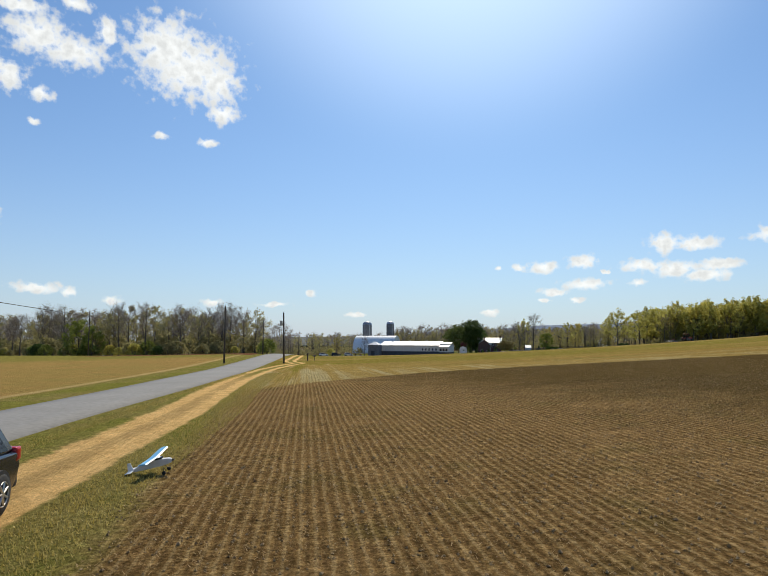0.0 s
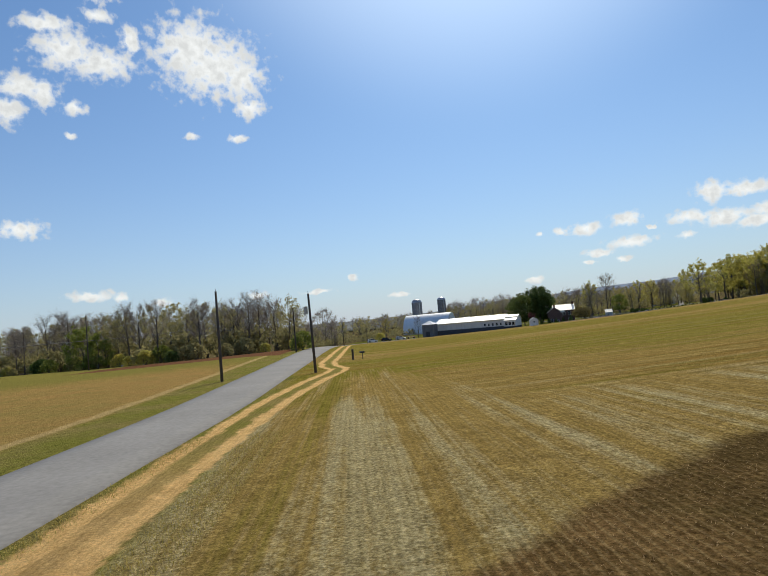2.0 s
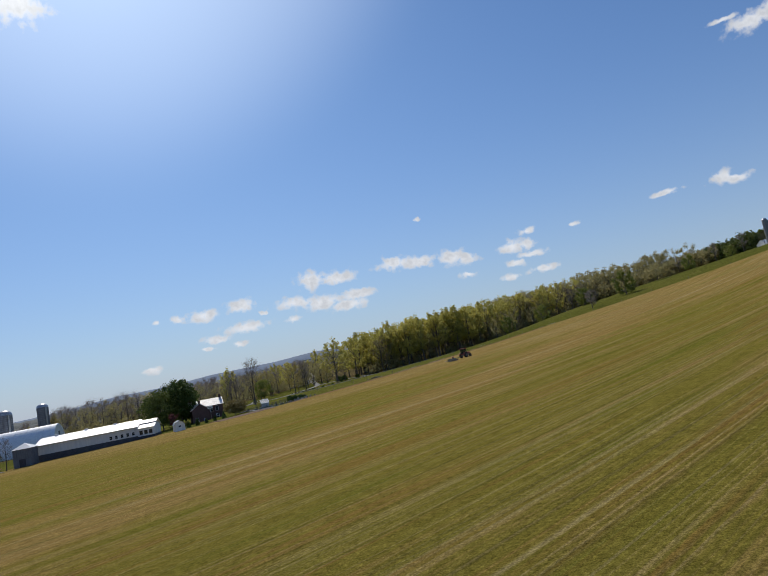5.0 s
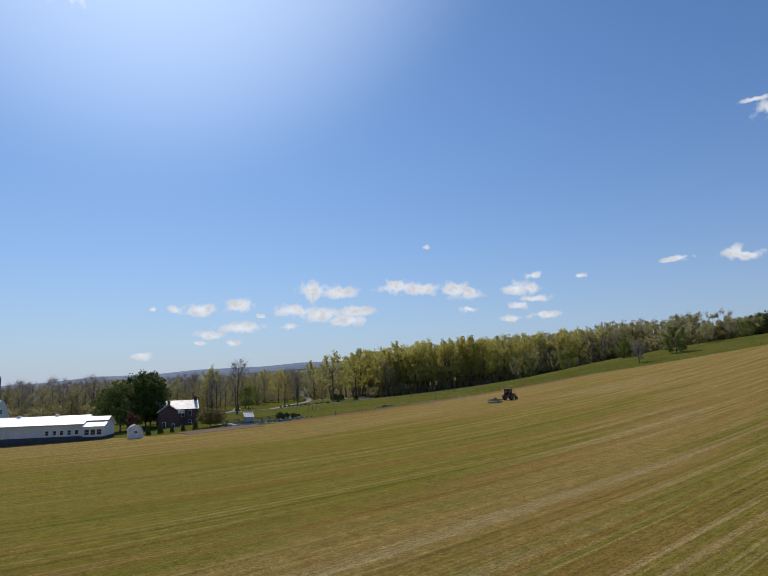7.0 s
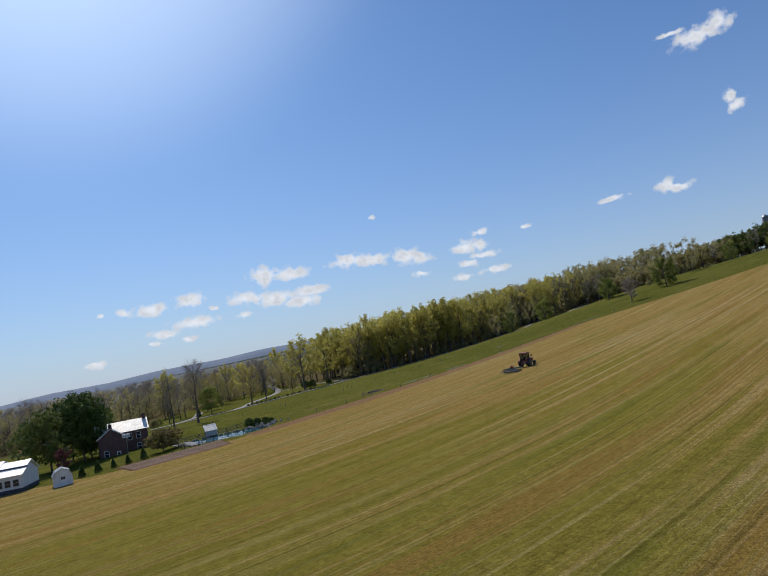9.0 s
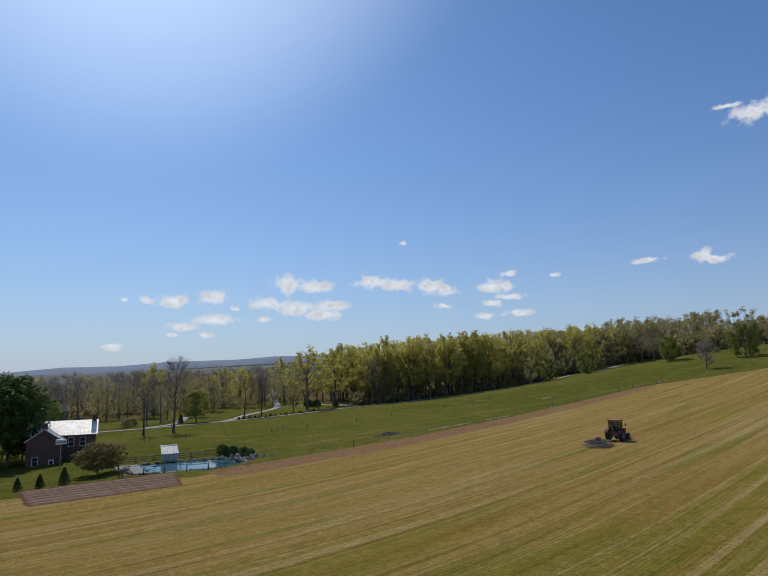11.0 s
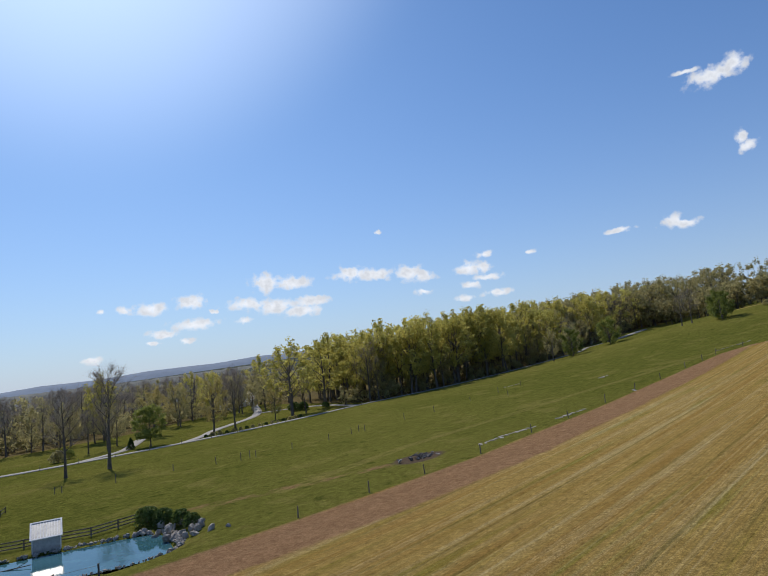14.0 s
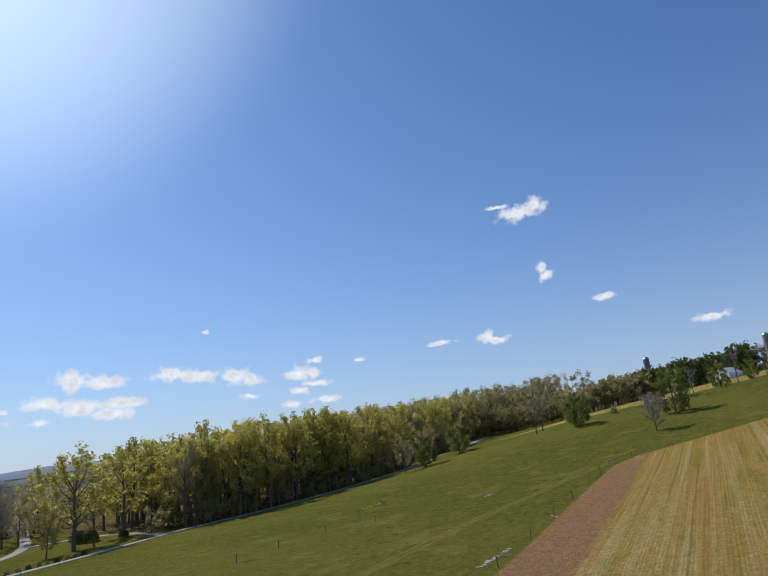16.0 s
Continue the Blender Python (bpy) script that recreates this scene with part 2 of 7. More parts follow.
def surface(name, a, b, scale=3.0, rough=0.7, metal=0.0, big=0.3, relief=0.3, dist=0.01, stretch=(1, 1, 1), spread=0.12):
    """Two colours mottled at two scales, with a fine relief and a shift of tone from piece to piece."""
    m, nt, bs = blank(name)
    f1 = grain(nt, scale, 5, stretch=stretch)
    f2 = grain(nt, scale * big, 3)
    mix = calc(nt, "MULTIPLY_ADD", f1, 0.6, calc(nt, "MULTIPLY", f2, 0.4))
    col = ramp(nt, mix, [(0.35, a), (0.65, b)])
    info = nt.nodes.new("ShaderNodeObjectInfo")
    tone = nt.nodes.new("ShaderNodeHueSaturation")
    nt.links.new(step(nt, info.outputs["Random"], 0, 1, 1 - spread, 1 + spread), tone.inputs["Value"])
    nt.links.new(col, tone.inputs["Color"])
    nt.links.new(tone.outputs[0], bs.inputs["Base Color"])
    bs.inputs["Roughness"].default_value, bs.inputs["Metallic"].default_value = rough, metal
    bump(nt, bs, f1, relief, dist)
    return m


def leaf_material(name, a, b, through=0.35):
    m, nt, bs = blank(name)
    geo = nt.nodes.new("ShaderNodeNewGeometry")
    info = nt.nodes.new("ShaderNodeObjectInfo")
    f = calc(nt, "MULTIPLY_ADD", geo.outputs["Random Per Island"], 0.6, calc(nt, "MULTIPLY", info.outputs["Random"], 0.4))
    col = ramp(nt, f, [(0.15, a), (0.85, b)])
    nt.links.new(col, bs.inputs["Base Color"])
    bs.inputs["Roughness"].default_value = 0.6
    bs.inputs["Specular IOR Level"].default_value = 0.15
    tr = nt.nodes.new("ShaderNodeBsdfTranslucent")
    nt.links.new(col, tr.inputs["Color"])
    mx = nt.nodes.new("ShaderNodeMixShader")
    mx.inputs[0].default_value = through
    nt.links.new(bs.outputs[0], mx.inputs[1]); nt.links.new(tr.outputs[0], mx.inputs[2])
    nt.links.new(mx.outputs[0], nt.nodes["Material Output"].inputs[0])
    return m


BARK = surface("bark", (0.075, 0.062, 0.05), (0.17, 0.145, 0.12), 6, 0.9, stretch=(1, 1, 0.3))
BARK_GREY = surface("grey_bark", (0.085, 0.073, 0.06), (0.18, 0.155, 0.13), 6, 0.9, stretch=(1, 1, 0.3))
LEAF_SPRING = leaf_material("spring_leaf", (0.42, 0.385, 0.095), (0.67, 0.595, 0.18), 0.6)
LEAF_GREEN = leaf_material("green_leaf", (0.14, 0.175, 0.04), (0.30, 0.33, 0.085), 0.5)
LEAF_DARK = leaf_material("dark_leaf", (0.045, 0.085, 0.022), (0.14, 0.19, 0.05), 0.3)
LEAF_AMBER = leaf_material("amber_leaf", (0.34, 0.285, 0.10), (0.52, 0.43, 0.17), 0.55)
LEAF_MID = leaf_material("mid_green_leaf", (0.065, 0.095, 0.027), (0.17, 0.205, 0.056), 0.35)
LEAF_BRONZE = leaf_material("bronze_leaf", (0.15, 0.12, 0.045), (0.27, 0.22, 0.085), 0.4)
LEAF_OLIVE = leaf_material("olive_leaf", (0.29, 0.26, 0.12), (0.48, 0.43, 0.205), 0.6)
TWIG = leaf_material("twig", (0.24, 0.20, 0.165), (0.42, 0.355, 0.30), 0.05)
BLOSSOM = leaf_material("blossom", (0.65, 0.62, 0.58), (0.85, 0.83, 0.8), 0.3)
LEAF_RED = leaf_material("plum_leaf", (0.08, 0.028, 0.03), (0.17, 0.06, 0.06), 0.3)
STRAW = leaf_material("straw", (0.24, 0.15, 0.06), (0.44, 0.30, 0.13), 0.15)
GRASS = leaf_material("grass_blade", (0.25, 0.205, 0.04), (0.56, 0.43, 0.14), 0.4)

WHITE = surface("white_siding", (0.66, 0.67, 0.68), (0.82, 0.82, 0.81), 1.5, 0.6, stretch=(1, 1, 0.15), relief=0.15)
ROOF_TIN = surface("pale_tin_roof", (0.72, 0.73, 0.74), (0.86, 0.86, 0.86), 2.0, 0.45, 0.15, stretch=(0.3, 1, 1), relief=0.15)
ROOF_PATCHED = surface("patched_tin_roof", (0.5, 0.49, 0.47), (0.8, 0.79, 0.77), 1.2, 0.45, 0.3, big=0.4, relief=0.2)
CONCRETE = surface("concrete", (0.27, 0.27, 0.27), (0.42, 0.41, 0.40), 3, 0.85)
DARK_GREY = surface("dark_grey", (0.05, 0.052, 0.06), (0.10, 0.10, 0.11), 3, 0.85)
SLATE_GREY = surface("grey_boarding", (0.12, 0.135, 0.16), (0.20, 0.215, 0.24), 2, 0.75, stretch=(1, 1, 0.2))
STAVE = surface("silo_stave", (0.13, 0.135, 0.15), (0.25, 0.25, 0.26), 1.2, 0.8, stretch=(1, 1, 0.12))
DOME = surface("silo_dome", (0.32, 0.33, 0.35), (0.55, 0.55, 0.56), 2, 0.4, 0.5)
BRICK = surface("old_brick", (0.085, 0.048, 0.042), (0.165, 0.088, 0.075), 7, 0.85, big=0.1)
POLE_WOOD = surface("tarred_pole", (0.045, 0.036, 0.03), (0.11, 0.09, 0.075), 4, 0.9, stretch=(1, 1, 0.08))
WEATHERED = surface("weathered_wood", (0.12, 0.10, 0.08), (0.26, 0.22, 0.18), 6, 0.9, stretch=(1, 1, 0.2))
DARK_RAIL = surface("dark_rail", (0.05, 0.045, 0.04), (0.11, 0.10, 0.09), 6, 0.85)
STONE = surface("limestone", (0.17, 0.155, 0.135), (0.42, 0.385, 0.34), 2.5, 0.85, relief=0.6, dist=0.05)
CHAR = surface("burnt_rubble", (0.05, 0.045, 0.045), (0.2, 0.18, 0.17), 3, 0.9)
SLAB = surface("grey_paving", (0.10, 0.105, 0.12), (0.18, 0.185, 0.205), 2, 0.8)
TYRE = surface("tyre", (0.012, 0.012, 0.012), (0.03, 0.03, 0.03), 8, 0.85)
CHROME = surface("alloy", (0.4, 0.4, 0.4), (0.55, 0.55, 0.55), 8, 0.3, 0.8)
NAVY = surface("dark_blue_lacquer", (0.010, 0.012, 0.022), (0.016, 0.02, 0.035), 2, 0.18, 0.1, relief=0.02)
BLACK = surface("black_plastic", (0.012, 0.012, 0.013), (0.025, 0.025, 0.025), 6, 0.6)
RED_LENS = surface("red_lens", (0.35, 0.01, 0.015), (0.5, 0.02, 0.02), 6, 0.15)
TRACTOR_RED = surface("faded_red_paint", (0.22, 0.045, 0.035), (0.36, 0.09, 0.07), 3, 0.5)
STEEL_GREEN = surface("worn_green_steel", (0.03, 0.075, 0.06), (0.09, 0.14, 0.12), 6, 0.5, 0.3)
STEEL = surface("worn_steel", (0.16, 0.15, 0.14), (0.34, 0.32, 0.3), 6, 0.45, 0.6)
FOAM_WHITE = surface("white_foam", (0.72, 0.73, 0.74), (0.82, 0.82, 0.82), 6, 0.5)
FILM_BLUE = surface("light_blue_film", (0.10, 0.36, 0.62), (0.16, 0.46, 0.72), 4, 0.35)
GLASS_DARK = surface("window_glass", (0.02, 0.024, 0.03), (0.045, 0.05, 0.055), 2, 0.08)


def clear_glass():
    m, nt, bs = blank("cab_glass")
    bs.inputs["Base Color"].default_value = (0.03, 0.035, 0.04, 1)
    bs.inputs["Roughness"].default_value = 0.05
    tp = nt.nodes.new("ShaderNodeBsdfTransparent")
    tp.inputs[0].default_value = (0.8, 0.85, 0.85, 1)
    mx = nt.nodes.new("ShaderNodeMixShader")
    mx.inputs[0].default_value = 0.72
    nt.links.new(bs.outputs[0], mx.inputs[1]); nt.links.new(tp.outputs[0], mx.inputs[2])
    nt.links.new(mx.outputs[0], nt.nodes["Material Output"].inputs[0])
    return m


CLEAR_GLASS = clear_glass()
CAR_WHITE = surface("white_lacquer", (0.7, 0.7, 0.7), (0.78, 0.78, 0.78), 2, 0.25)
# blue of the distant air is put into the far ridge's base colour
HAZY_HILL = surface("hazy_ridge", (0.16, 0.215, 0.30), (0.20, 0.26, 0.345), 0.02, 1.0, relief=0.0)
GREY_STEEL = surface("galvanised", (0.3, 0.31, 0.32), (0.45, 0.46, 0.47), 4, 0.4, 0.6)


def water_material():
    m, nt, bs = blank("pond_water")
    f = grain(nt, 0.5, 3)
    nt.links.new(ramp(nt, f, [(0.35, (0.03, 0.10, 0.13)), (0.65, (0.05, 0.14, 0.17))]), bs.inputs["Base Color"])
    bs.inputs["Roughness"].default_value = 0.04
    bs.inputs["IOR"].default_value = 1.33
    bump(nt, bs, grain(nt, 6, 3), 0.12, 0.01)
    return m


WATER = water_material()


# ---- building blocks ----
def thing(name, m, label, category, group=""):
    root = new(name)
    root.empty_display_size = 0.3
    root.matrix_world = m
    return tagged(root, label, category, group)


def part(name, bm, material, parent, label="", m=None, smooth=False):
    me = bpy.data.meshes.new(name)
    bm.to_mesh(me)
    bm.free()
    if smooth:
        me.polygons.foreach_set("use_smooth", [True] * len(me.polygons))
    me.materials.append(material)
    o = new(name, me)
    o.parent = parent
    if m is not None:
        o.matrix_basis = m
    if label:
        o["label"] = label
    return o


def block(*boxes, bevel=0.0):
    """Boxes given by their two corners, in one bmesh."""
    bm = bmesh.new()
    for (x0, y0, z0), (x1, y1, z1) in boxes:
        r = bmesh.ops.create_cube(bm, size=1)
        for v in r["verts"]:
            v.co = Vector(((x0 + x1) / 2 + v.co.x * (x1 - x0), (y0 + y1) / 2 + v.co.y * (y1 - y0), (z0 + z1) / 2 + v.co.z * (z1 - z0)))
    if bevel:
        bmesh.ops.bevel(bm, geom=bm.edges[:], offset=bevel, segments=2, affect="EDGES", profile=0.6)
    return bm


def rod(bm, a, b, r, r2=None, seg=8):
    """A round bar from a to b added to bm."""
    a, b = Vector(a), Vector(b)
    d = b - a
    m = Matrix.Translation((a + b) / 2) @ d.to_track_quat("Z", "Y").to_matrix().to_4x4()
    bmesh.ops.create_cone(bm, cap_ends=True, segments=seg, radius1=r, radius2=r if r2 is None else r2, depth=d.length, matrix=m)
    return bm


def prism(profile, x0, x1, closed=True):
    """A profile of (y, z) drawn along x from x0 to x1."""
    bm = bmesh.new()
    a = [bm.verts.new((x0, y, z)) for y, z in profile]
    b = [bm.verts.new((x1, y, z)) for y, z in profile]
    n = len(profile)
    for i in range(n if closed else n - 1):
        j = (i + 1) % n
        bm.faces.new((a[i], b[i], b[j], a[j]))
    if closed:
        bm.faces.new(list(reversed(b)))
        bm.faces.new(a)
    bmesh.ops.recalc_face_normals(bm, faces=bm.faces[:])
    return bm


def slab(p0, p1, p2, p3, thick):
    """A sloping sheet by its four corners (eave, eave, ridge, ridge)."""
    bm = bmesh.new()
    p = [Vector(q) for q in (p0, p1, p2, p3)]
    n = (p[1] - p[0]).cross(p[3] - p[0]).normalized()
    if n.z < 0:
        n = -n

    def hexa(q, t):
        lo = [bm.verts.new(v) for v in q]
        hi = [bm.verts.new(v + n * t) for v in q]
        for f in ((0, 1, 2, 3), ):
            bm.faces.new([lo[i] for i in f])
            bm.faces.new([hi[i] for i in f])
        for i in range(4):
            j = (i + 1) % 4
            bm.faces.new((lo[i], lo[j], hi[j], hi[i]))

    hexa(p, thick)
    bmesh.ops.recalc_face_normals(bm, faces=bm.faces[:])
    return bm


def seamed(corners, seams, material, parent, label="", m=None):
    """A metal roof slope with standing seams from eave to ridge."""
    roof = part("roof", slab(*corners, 0.1), material, parent, label, m=m)
    p = [Vector(q) for q in corners]
    n = (p[1] - p[0]).cross(p[3] - p[0]).normalized()
    n = -n if n.z < 0 else n
    w = (p[1] - p[0]).normalized() * 0.03
    for k in range(seams):
        a, b = p[0].lerp(p[1], (k + 0.5) / seams), p[3].lerp(p[2], (k + 0.5) / seams)
        part("roof_seam", slab(*[q + n * 0.09 for q in (a - w, a + w, b + w, b - w)], 0.06), material, roof)
    return roof


def window(parent, x, y, z, w, h, material=None, frame_w=0.09, out=-1):
    """A window in a wall that faces -y (out -1) of the parent, standing 5 cm proud."""
    f = part("window_frame", block(((x - w / 2 - frame_w, y + out * 0.06, z - frame_w), (x - w / 2, y + 0.02, z + h + frame_w)),
             ((x + w / 2, y + out * 0.06, z - frame_w), (x + w / 2 + frame_w, y + 0.02, z + h + frame_w)),
             ((x - w / 2, y + out * 0.06, z + h), (x + w / 2, y + 0.02, z + h + frame_w)),
             ((x - w / 2, y + out * 0.09, z - frame_w), (x + w / 2, y + 0.02, z)),
             ((x - w / 2, y + out * 0.045, z + h * 0.48), (x + w / 2, y + 0.02, z + h * 0.53))), material or WHITE, parent)
    part("pane", block(((x - w / 2, y + out * 0.02, z), (x + w / 2, y + 0.02, z + h))), GLASS_DARK, f)
    return f


def place(x, y, turn=0.0, dz=0.0):
    return pose(x, y, rest(x, y) + dz, 0, 0, turn)

# ---- the lie of the land ----
def lie(x, y):
    """Height of the land at a place of the plan; numbers or arrays."""
    x = np.asarray(x, float); y = np.asarray(y, float)
    u = np.clip(x, -80, 330) / 100
    v = np.clip(y, -60, 420) / 100
    z = 0.427 + 2.992 * u + 1.079 * v + 2.144 * u * u + 1.045 * u * v - 1.526 * v * v - 0.340 * u * u * v - 0.438 * u * v * v + 0.160 * u ** 3 + 0.245 * v ** 3

    def soft(t):
        t = np.clip(t, 0, 1)
        return t * t * (3 - 2 * t)

    z = z + 2.2 * soft((-x - 8) / 32) * np.exp(-((y - 175) / 80) ** 2)
    z = z + 3.0 * np.exp(-((x - 292) / 45) ** 2 - ((y - 330) / 45) ** 2)
    z = z + 0.085 * np.clip(x - 320, 0, 500) * soft((y - 120) / 120)
    # the pond's shelf and its hollow
    r = np.hypot((x - 72.5) / 15, (y - 286.5) / 11)
    w = 1 - soft((r - 0.6) / 0.4)
    z = z * (1 - w) - 0.95 * w
    z = z - 0.9 * (1 - soft((np.maximum(np.abs(x - 73 - (y - 286) * 0.15) / 9.3, np.abs(y - 286.5 + (x - 73) * 0.18) / 5.8) - 0.75) / 0.25))
    return z


def rest(x, y):
    return float(lie(x, y))


def along(line, x, y):
    """Distance from arrays of places to a line of the plan."""
    best = np.full(np.shape(x), 1e9)
    for (ax, ay), (bx, by) in zip(line, line[1:]):
        dx, dy = bx - ax, by - ay
        s = np.clip(((x - ax) * dx + (y - ay) * dy) / (dx * dx + dy * dy), 0, 1)
        best = np.minimum(best, np.hypot(x - ax - s * dx, y - ay - s * dy))
    return best


TRACK = [(-4.5, -25), (-6.5, 0), (-8.0, 13), (-9.0, 27), (-11.0, 42), (-12.0, 50), (-12.9, 60), (-14.0, 76), (-14.1, 90), (-13.7, 99), (-14.1, 105), (-16.2, 111), (-18.0, 121), (-19.2, 134), (-24, 180), (-29, 225), (-34, 269), (-36, 284)]
ROAD = [(-10.5, -60), (-13.4, 0), (-15.2, 25), (-15.9, 42), (-17.0, 58), (-18.3, 75), (-20.9, 98), (-23.8, 125), (-27.5, 160), (-33, 215), (-38, 255), (-38.5, 275), (-33, 287), (-22, 291), (-9, 296)]
LANE = [(40, 420), (58, 404), (76, 396.5), (121, 395.5), (155, 401), (193, 410), (224, 405), (280, 404), (331, 412), (420, 432)]
DRIVES = ([(118, 396), (128, 408), (138, 424), (160, 446), (172, 466), (186, 500), (200, 535), (214, 575)], [(184.5, 407.8), (188.5, 419), (190, 436), (184, 452), (168, 462)], [(92, 397), (104, 407), (110, 420), (118, 440)])
FENCE = [(86, 275.5), (99, 275.9), (116, 276.8), (128, 278.6), (147, 281), (166, 284), (188, 287), (206, 289), (216, 287), (229, 277), (244, 266), (300, 224), (420, 140)]
STRIP = [(60, 267), (81, 266), (97, 266.1), (109, 267.2), (120, 268.4), (128, 270), (145, 272.4), (152, 273.8), (178, 278), (205, 283), (214, 285), (229, 276), (244, 265), (300, 223), (420, 139)]


WHEELWAY = [(96, 290), (120, 296), (141.6, 296.8), (163.8, 297.5), (195, 294.4), (212, 291)]


def spaced(lo, hi, gap):
    return list(np.arange(lo, hi, gap))


def build_ground():
    xs = [-4500, -3000, -2000, -1400, -1000, -700, -500] + spaced(-400, -40, 9) + spaced(-40, 40, 0.55) + spaced(40, 332, 2) + spaced(332, 800, 15) + [800, 1000, 1400, 2000, 3000, 4500]
    ys = [-2000, -900, -400, -200, -100] + spaced(-60, -4, 4) + spaced(-4, 115, 0.55) + spaced(115, 440, 2) + spaced(440, 900, 15) + [900, 1100, 1400, 2000, 3000, 4500]
    gx, gy = np.meshgrid(xs, ys)
    x, y = gx.ravel(), gy.ravel()
    z = lie(x, y)
    # the wheel ruts and the tilled soil stand a little below and above the sod
    tr = along(TRACK, x, y)
    z = z - 0.10 * np.exp(-((tr - 0.85) / 0.35) ** 2)
    w, h = len(xs), len(ys)
    quads = [(j * w + i, j * w + i + 1, (j + 1) * w + i + 1, (j + 1) * w + i) for j in range(h - 1) for i in range(w - 1)]
    me = bpy.data.meshes.new("ground")
    me.from_pydata(np.stack([x, y, z], 1).tolist(), [], quads)
    me.polygons.foreach_set("use_smooth", [True] * len(quads))

    def layer(name, values, top=60):
        at = me.attributes.new(name, "FLOAT", "POINT")
        at.data.foreach_set("value", np.clip(values, -top, top).astype(np.float32))

    till_edge = 38 + 23 * (1 - np.exp(-np.maximum(x + 9, -3) / 12))
    verge = x - (-3.2 - 0.15 * y)
    layer("tilled", np.minimum(np.minimum(till_edge - y, verge), y + 40))
    layer("track", tr)
    layer("verge", -verge)
    fence_y = np.interp(x, [p[0] for p in FENCE], [p[1] for p in FENCE])
    strip_y = np.interp(x, [p[0] for p in STRIP], [p[1] for p in STRIP])
    layer("strip", np.minimum(np.minimum(y - strip_y, fence_y - 0.8 - y), x - 72))
    past = np.minimum(y - fence_y + 0.8, x + 60)
    past = np.where(x < 86, np.minimum(y - np.interp(x, [-80, -20, 0, 30, 45, 70, 86], [300, 298, 304, 292, 277, 271, 274.7]), x + 44), past)
    past = np.maximum(past, np.minimum(y - 330, 1200 - y))
    layer("pasture", past)
    layer("garden", np.minimum(np.minimum(x - 48, 66.2 + (y - 265.6) * 0.21 - x), np.minimum(y - (266 + 0.15 * (58 - x)), 281.5 + (58 - x) * 0.25 - y)))
    road_x = np.interp(y, [p[1] for p in ROAD], [p[0] for p in ROAD])
    layer("west", road_x - 4.6 - x)
    layer("westbare", np.minimum(np.minimum(np.minimum(y - (150 - 0.1 * (x + 60)), -24 - x), 230 - y), x + 76))
    layer("westgreen", y - (118 + 0.3 * (x + 60)))
    layer("rows_across", y - (98 - 4 * np.clip(x + 8, 0, 8)))
    layer("ripe", np.maximum(np.maximum((88 + 0.3 * x - y) / 32, 0.8 - np.abs(y - 0.35 * x - 138) / 14), np.minimum(((x - 70) * 0.5 + y - 216) / 36, 0.8)))
    # the passes run straight over the field and bend round towards the farm
    bend = np.clip(y - 120, 0, 80) / 80
    bend = bend * bend * (3 - 2 * bend)
    inward = np.clip(85 - x, 0, 75)
    layer("passes_across", y - 0.158 * x - 0.0027 * inward ** 2 * bend, 5000)
    layer("passes_along", x, 5000)
    layer("yonder", y - 56)
    floor = np.where((y > 640) | (np.abs(x) > 900), 30, np.where(x > 194, y - np.interp(x, [194, 224, 280, 331, 420, 600], [420, 412, 411, 420, 440, 440]), np.where(x > -40, y - np.interp(x, [-40, 60, 120, 194], [340, 450, 470, 520]), np.minimum(y - np.interp(x, [-260, -100, -64, -40], [262, 200, 184, 194]), -36 - x))))
    layer("woodfloor", np.where((x > 420) & (y < 430), -20, floor))
    layer("eastfield", np.minimum(np.minimum(x - (345 + 0.4 * (360 - y)), 470 - x), np.minimum(y - (290 - 0.35 * (x - 345)), 385 - y)))
    layer("faraway", np.hypot(x - 40, y - 200) - 600, 3000)
    rut = along(WHEELWAY, x, y)
    layer("rut", rut)
    layer("far_right", (x - 8) * 0.6 + (y - 30) * 0.35)
    layer("burnt", 3.1 - np.hypot((x - 114) / 1.3, y - 285.3))
    layer("scrape", np.minimum(2.0 - np.abs(y - 290 + (x - 100) * 0.35), np.minimum(x - 84, 112 - x)))
    ob = new("ground", me)
    me.materials.append(ground_material())
    return tagged(ob, "rolling farmland of stubble, tilled soil and pasture", "ground", kind="structure")


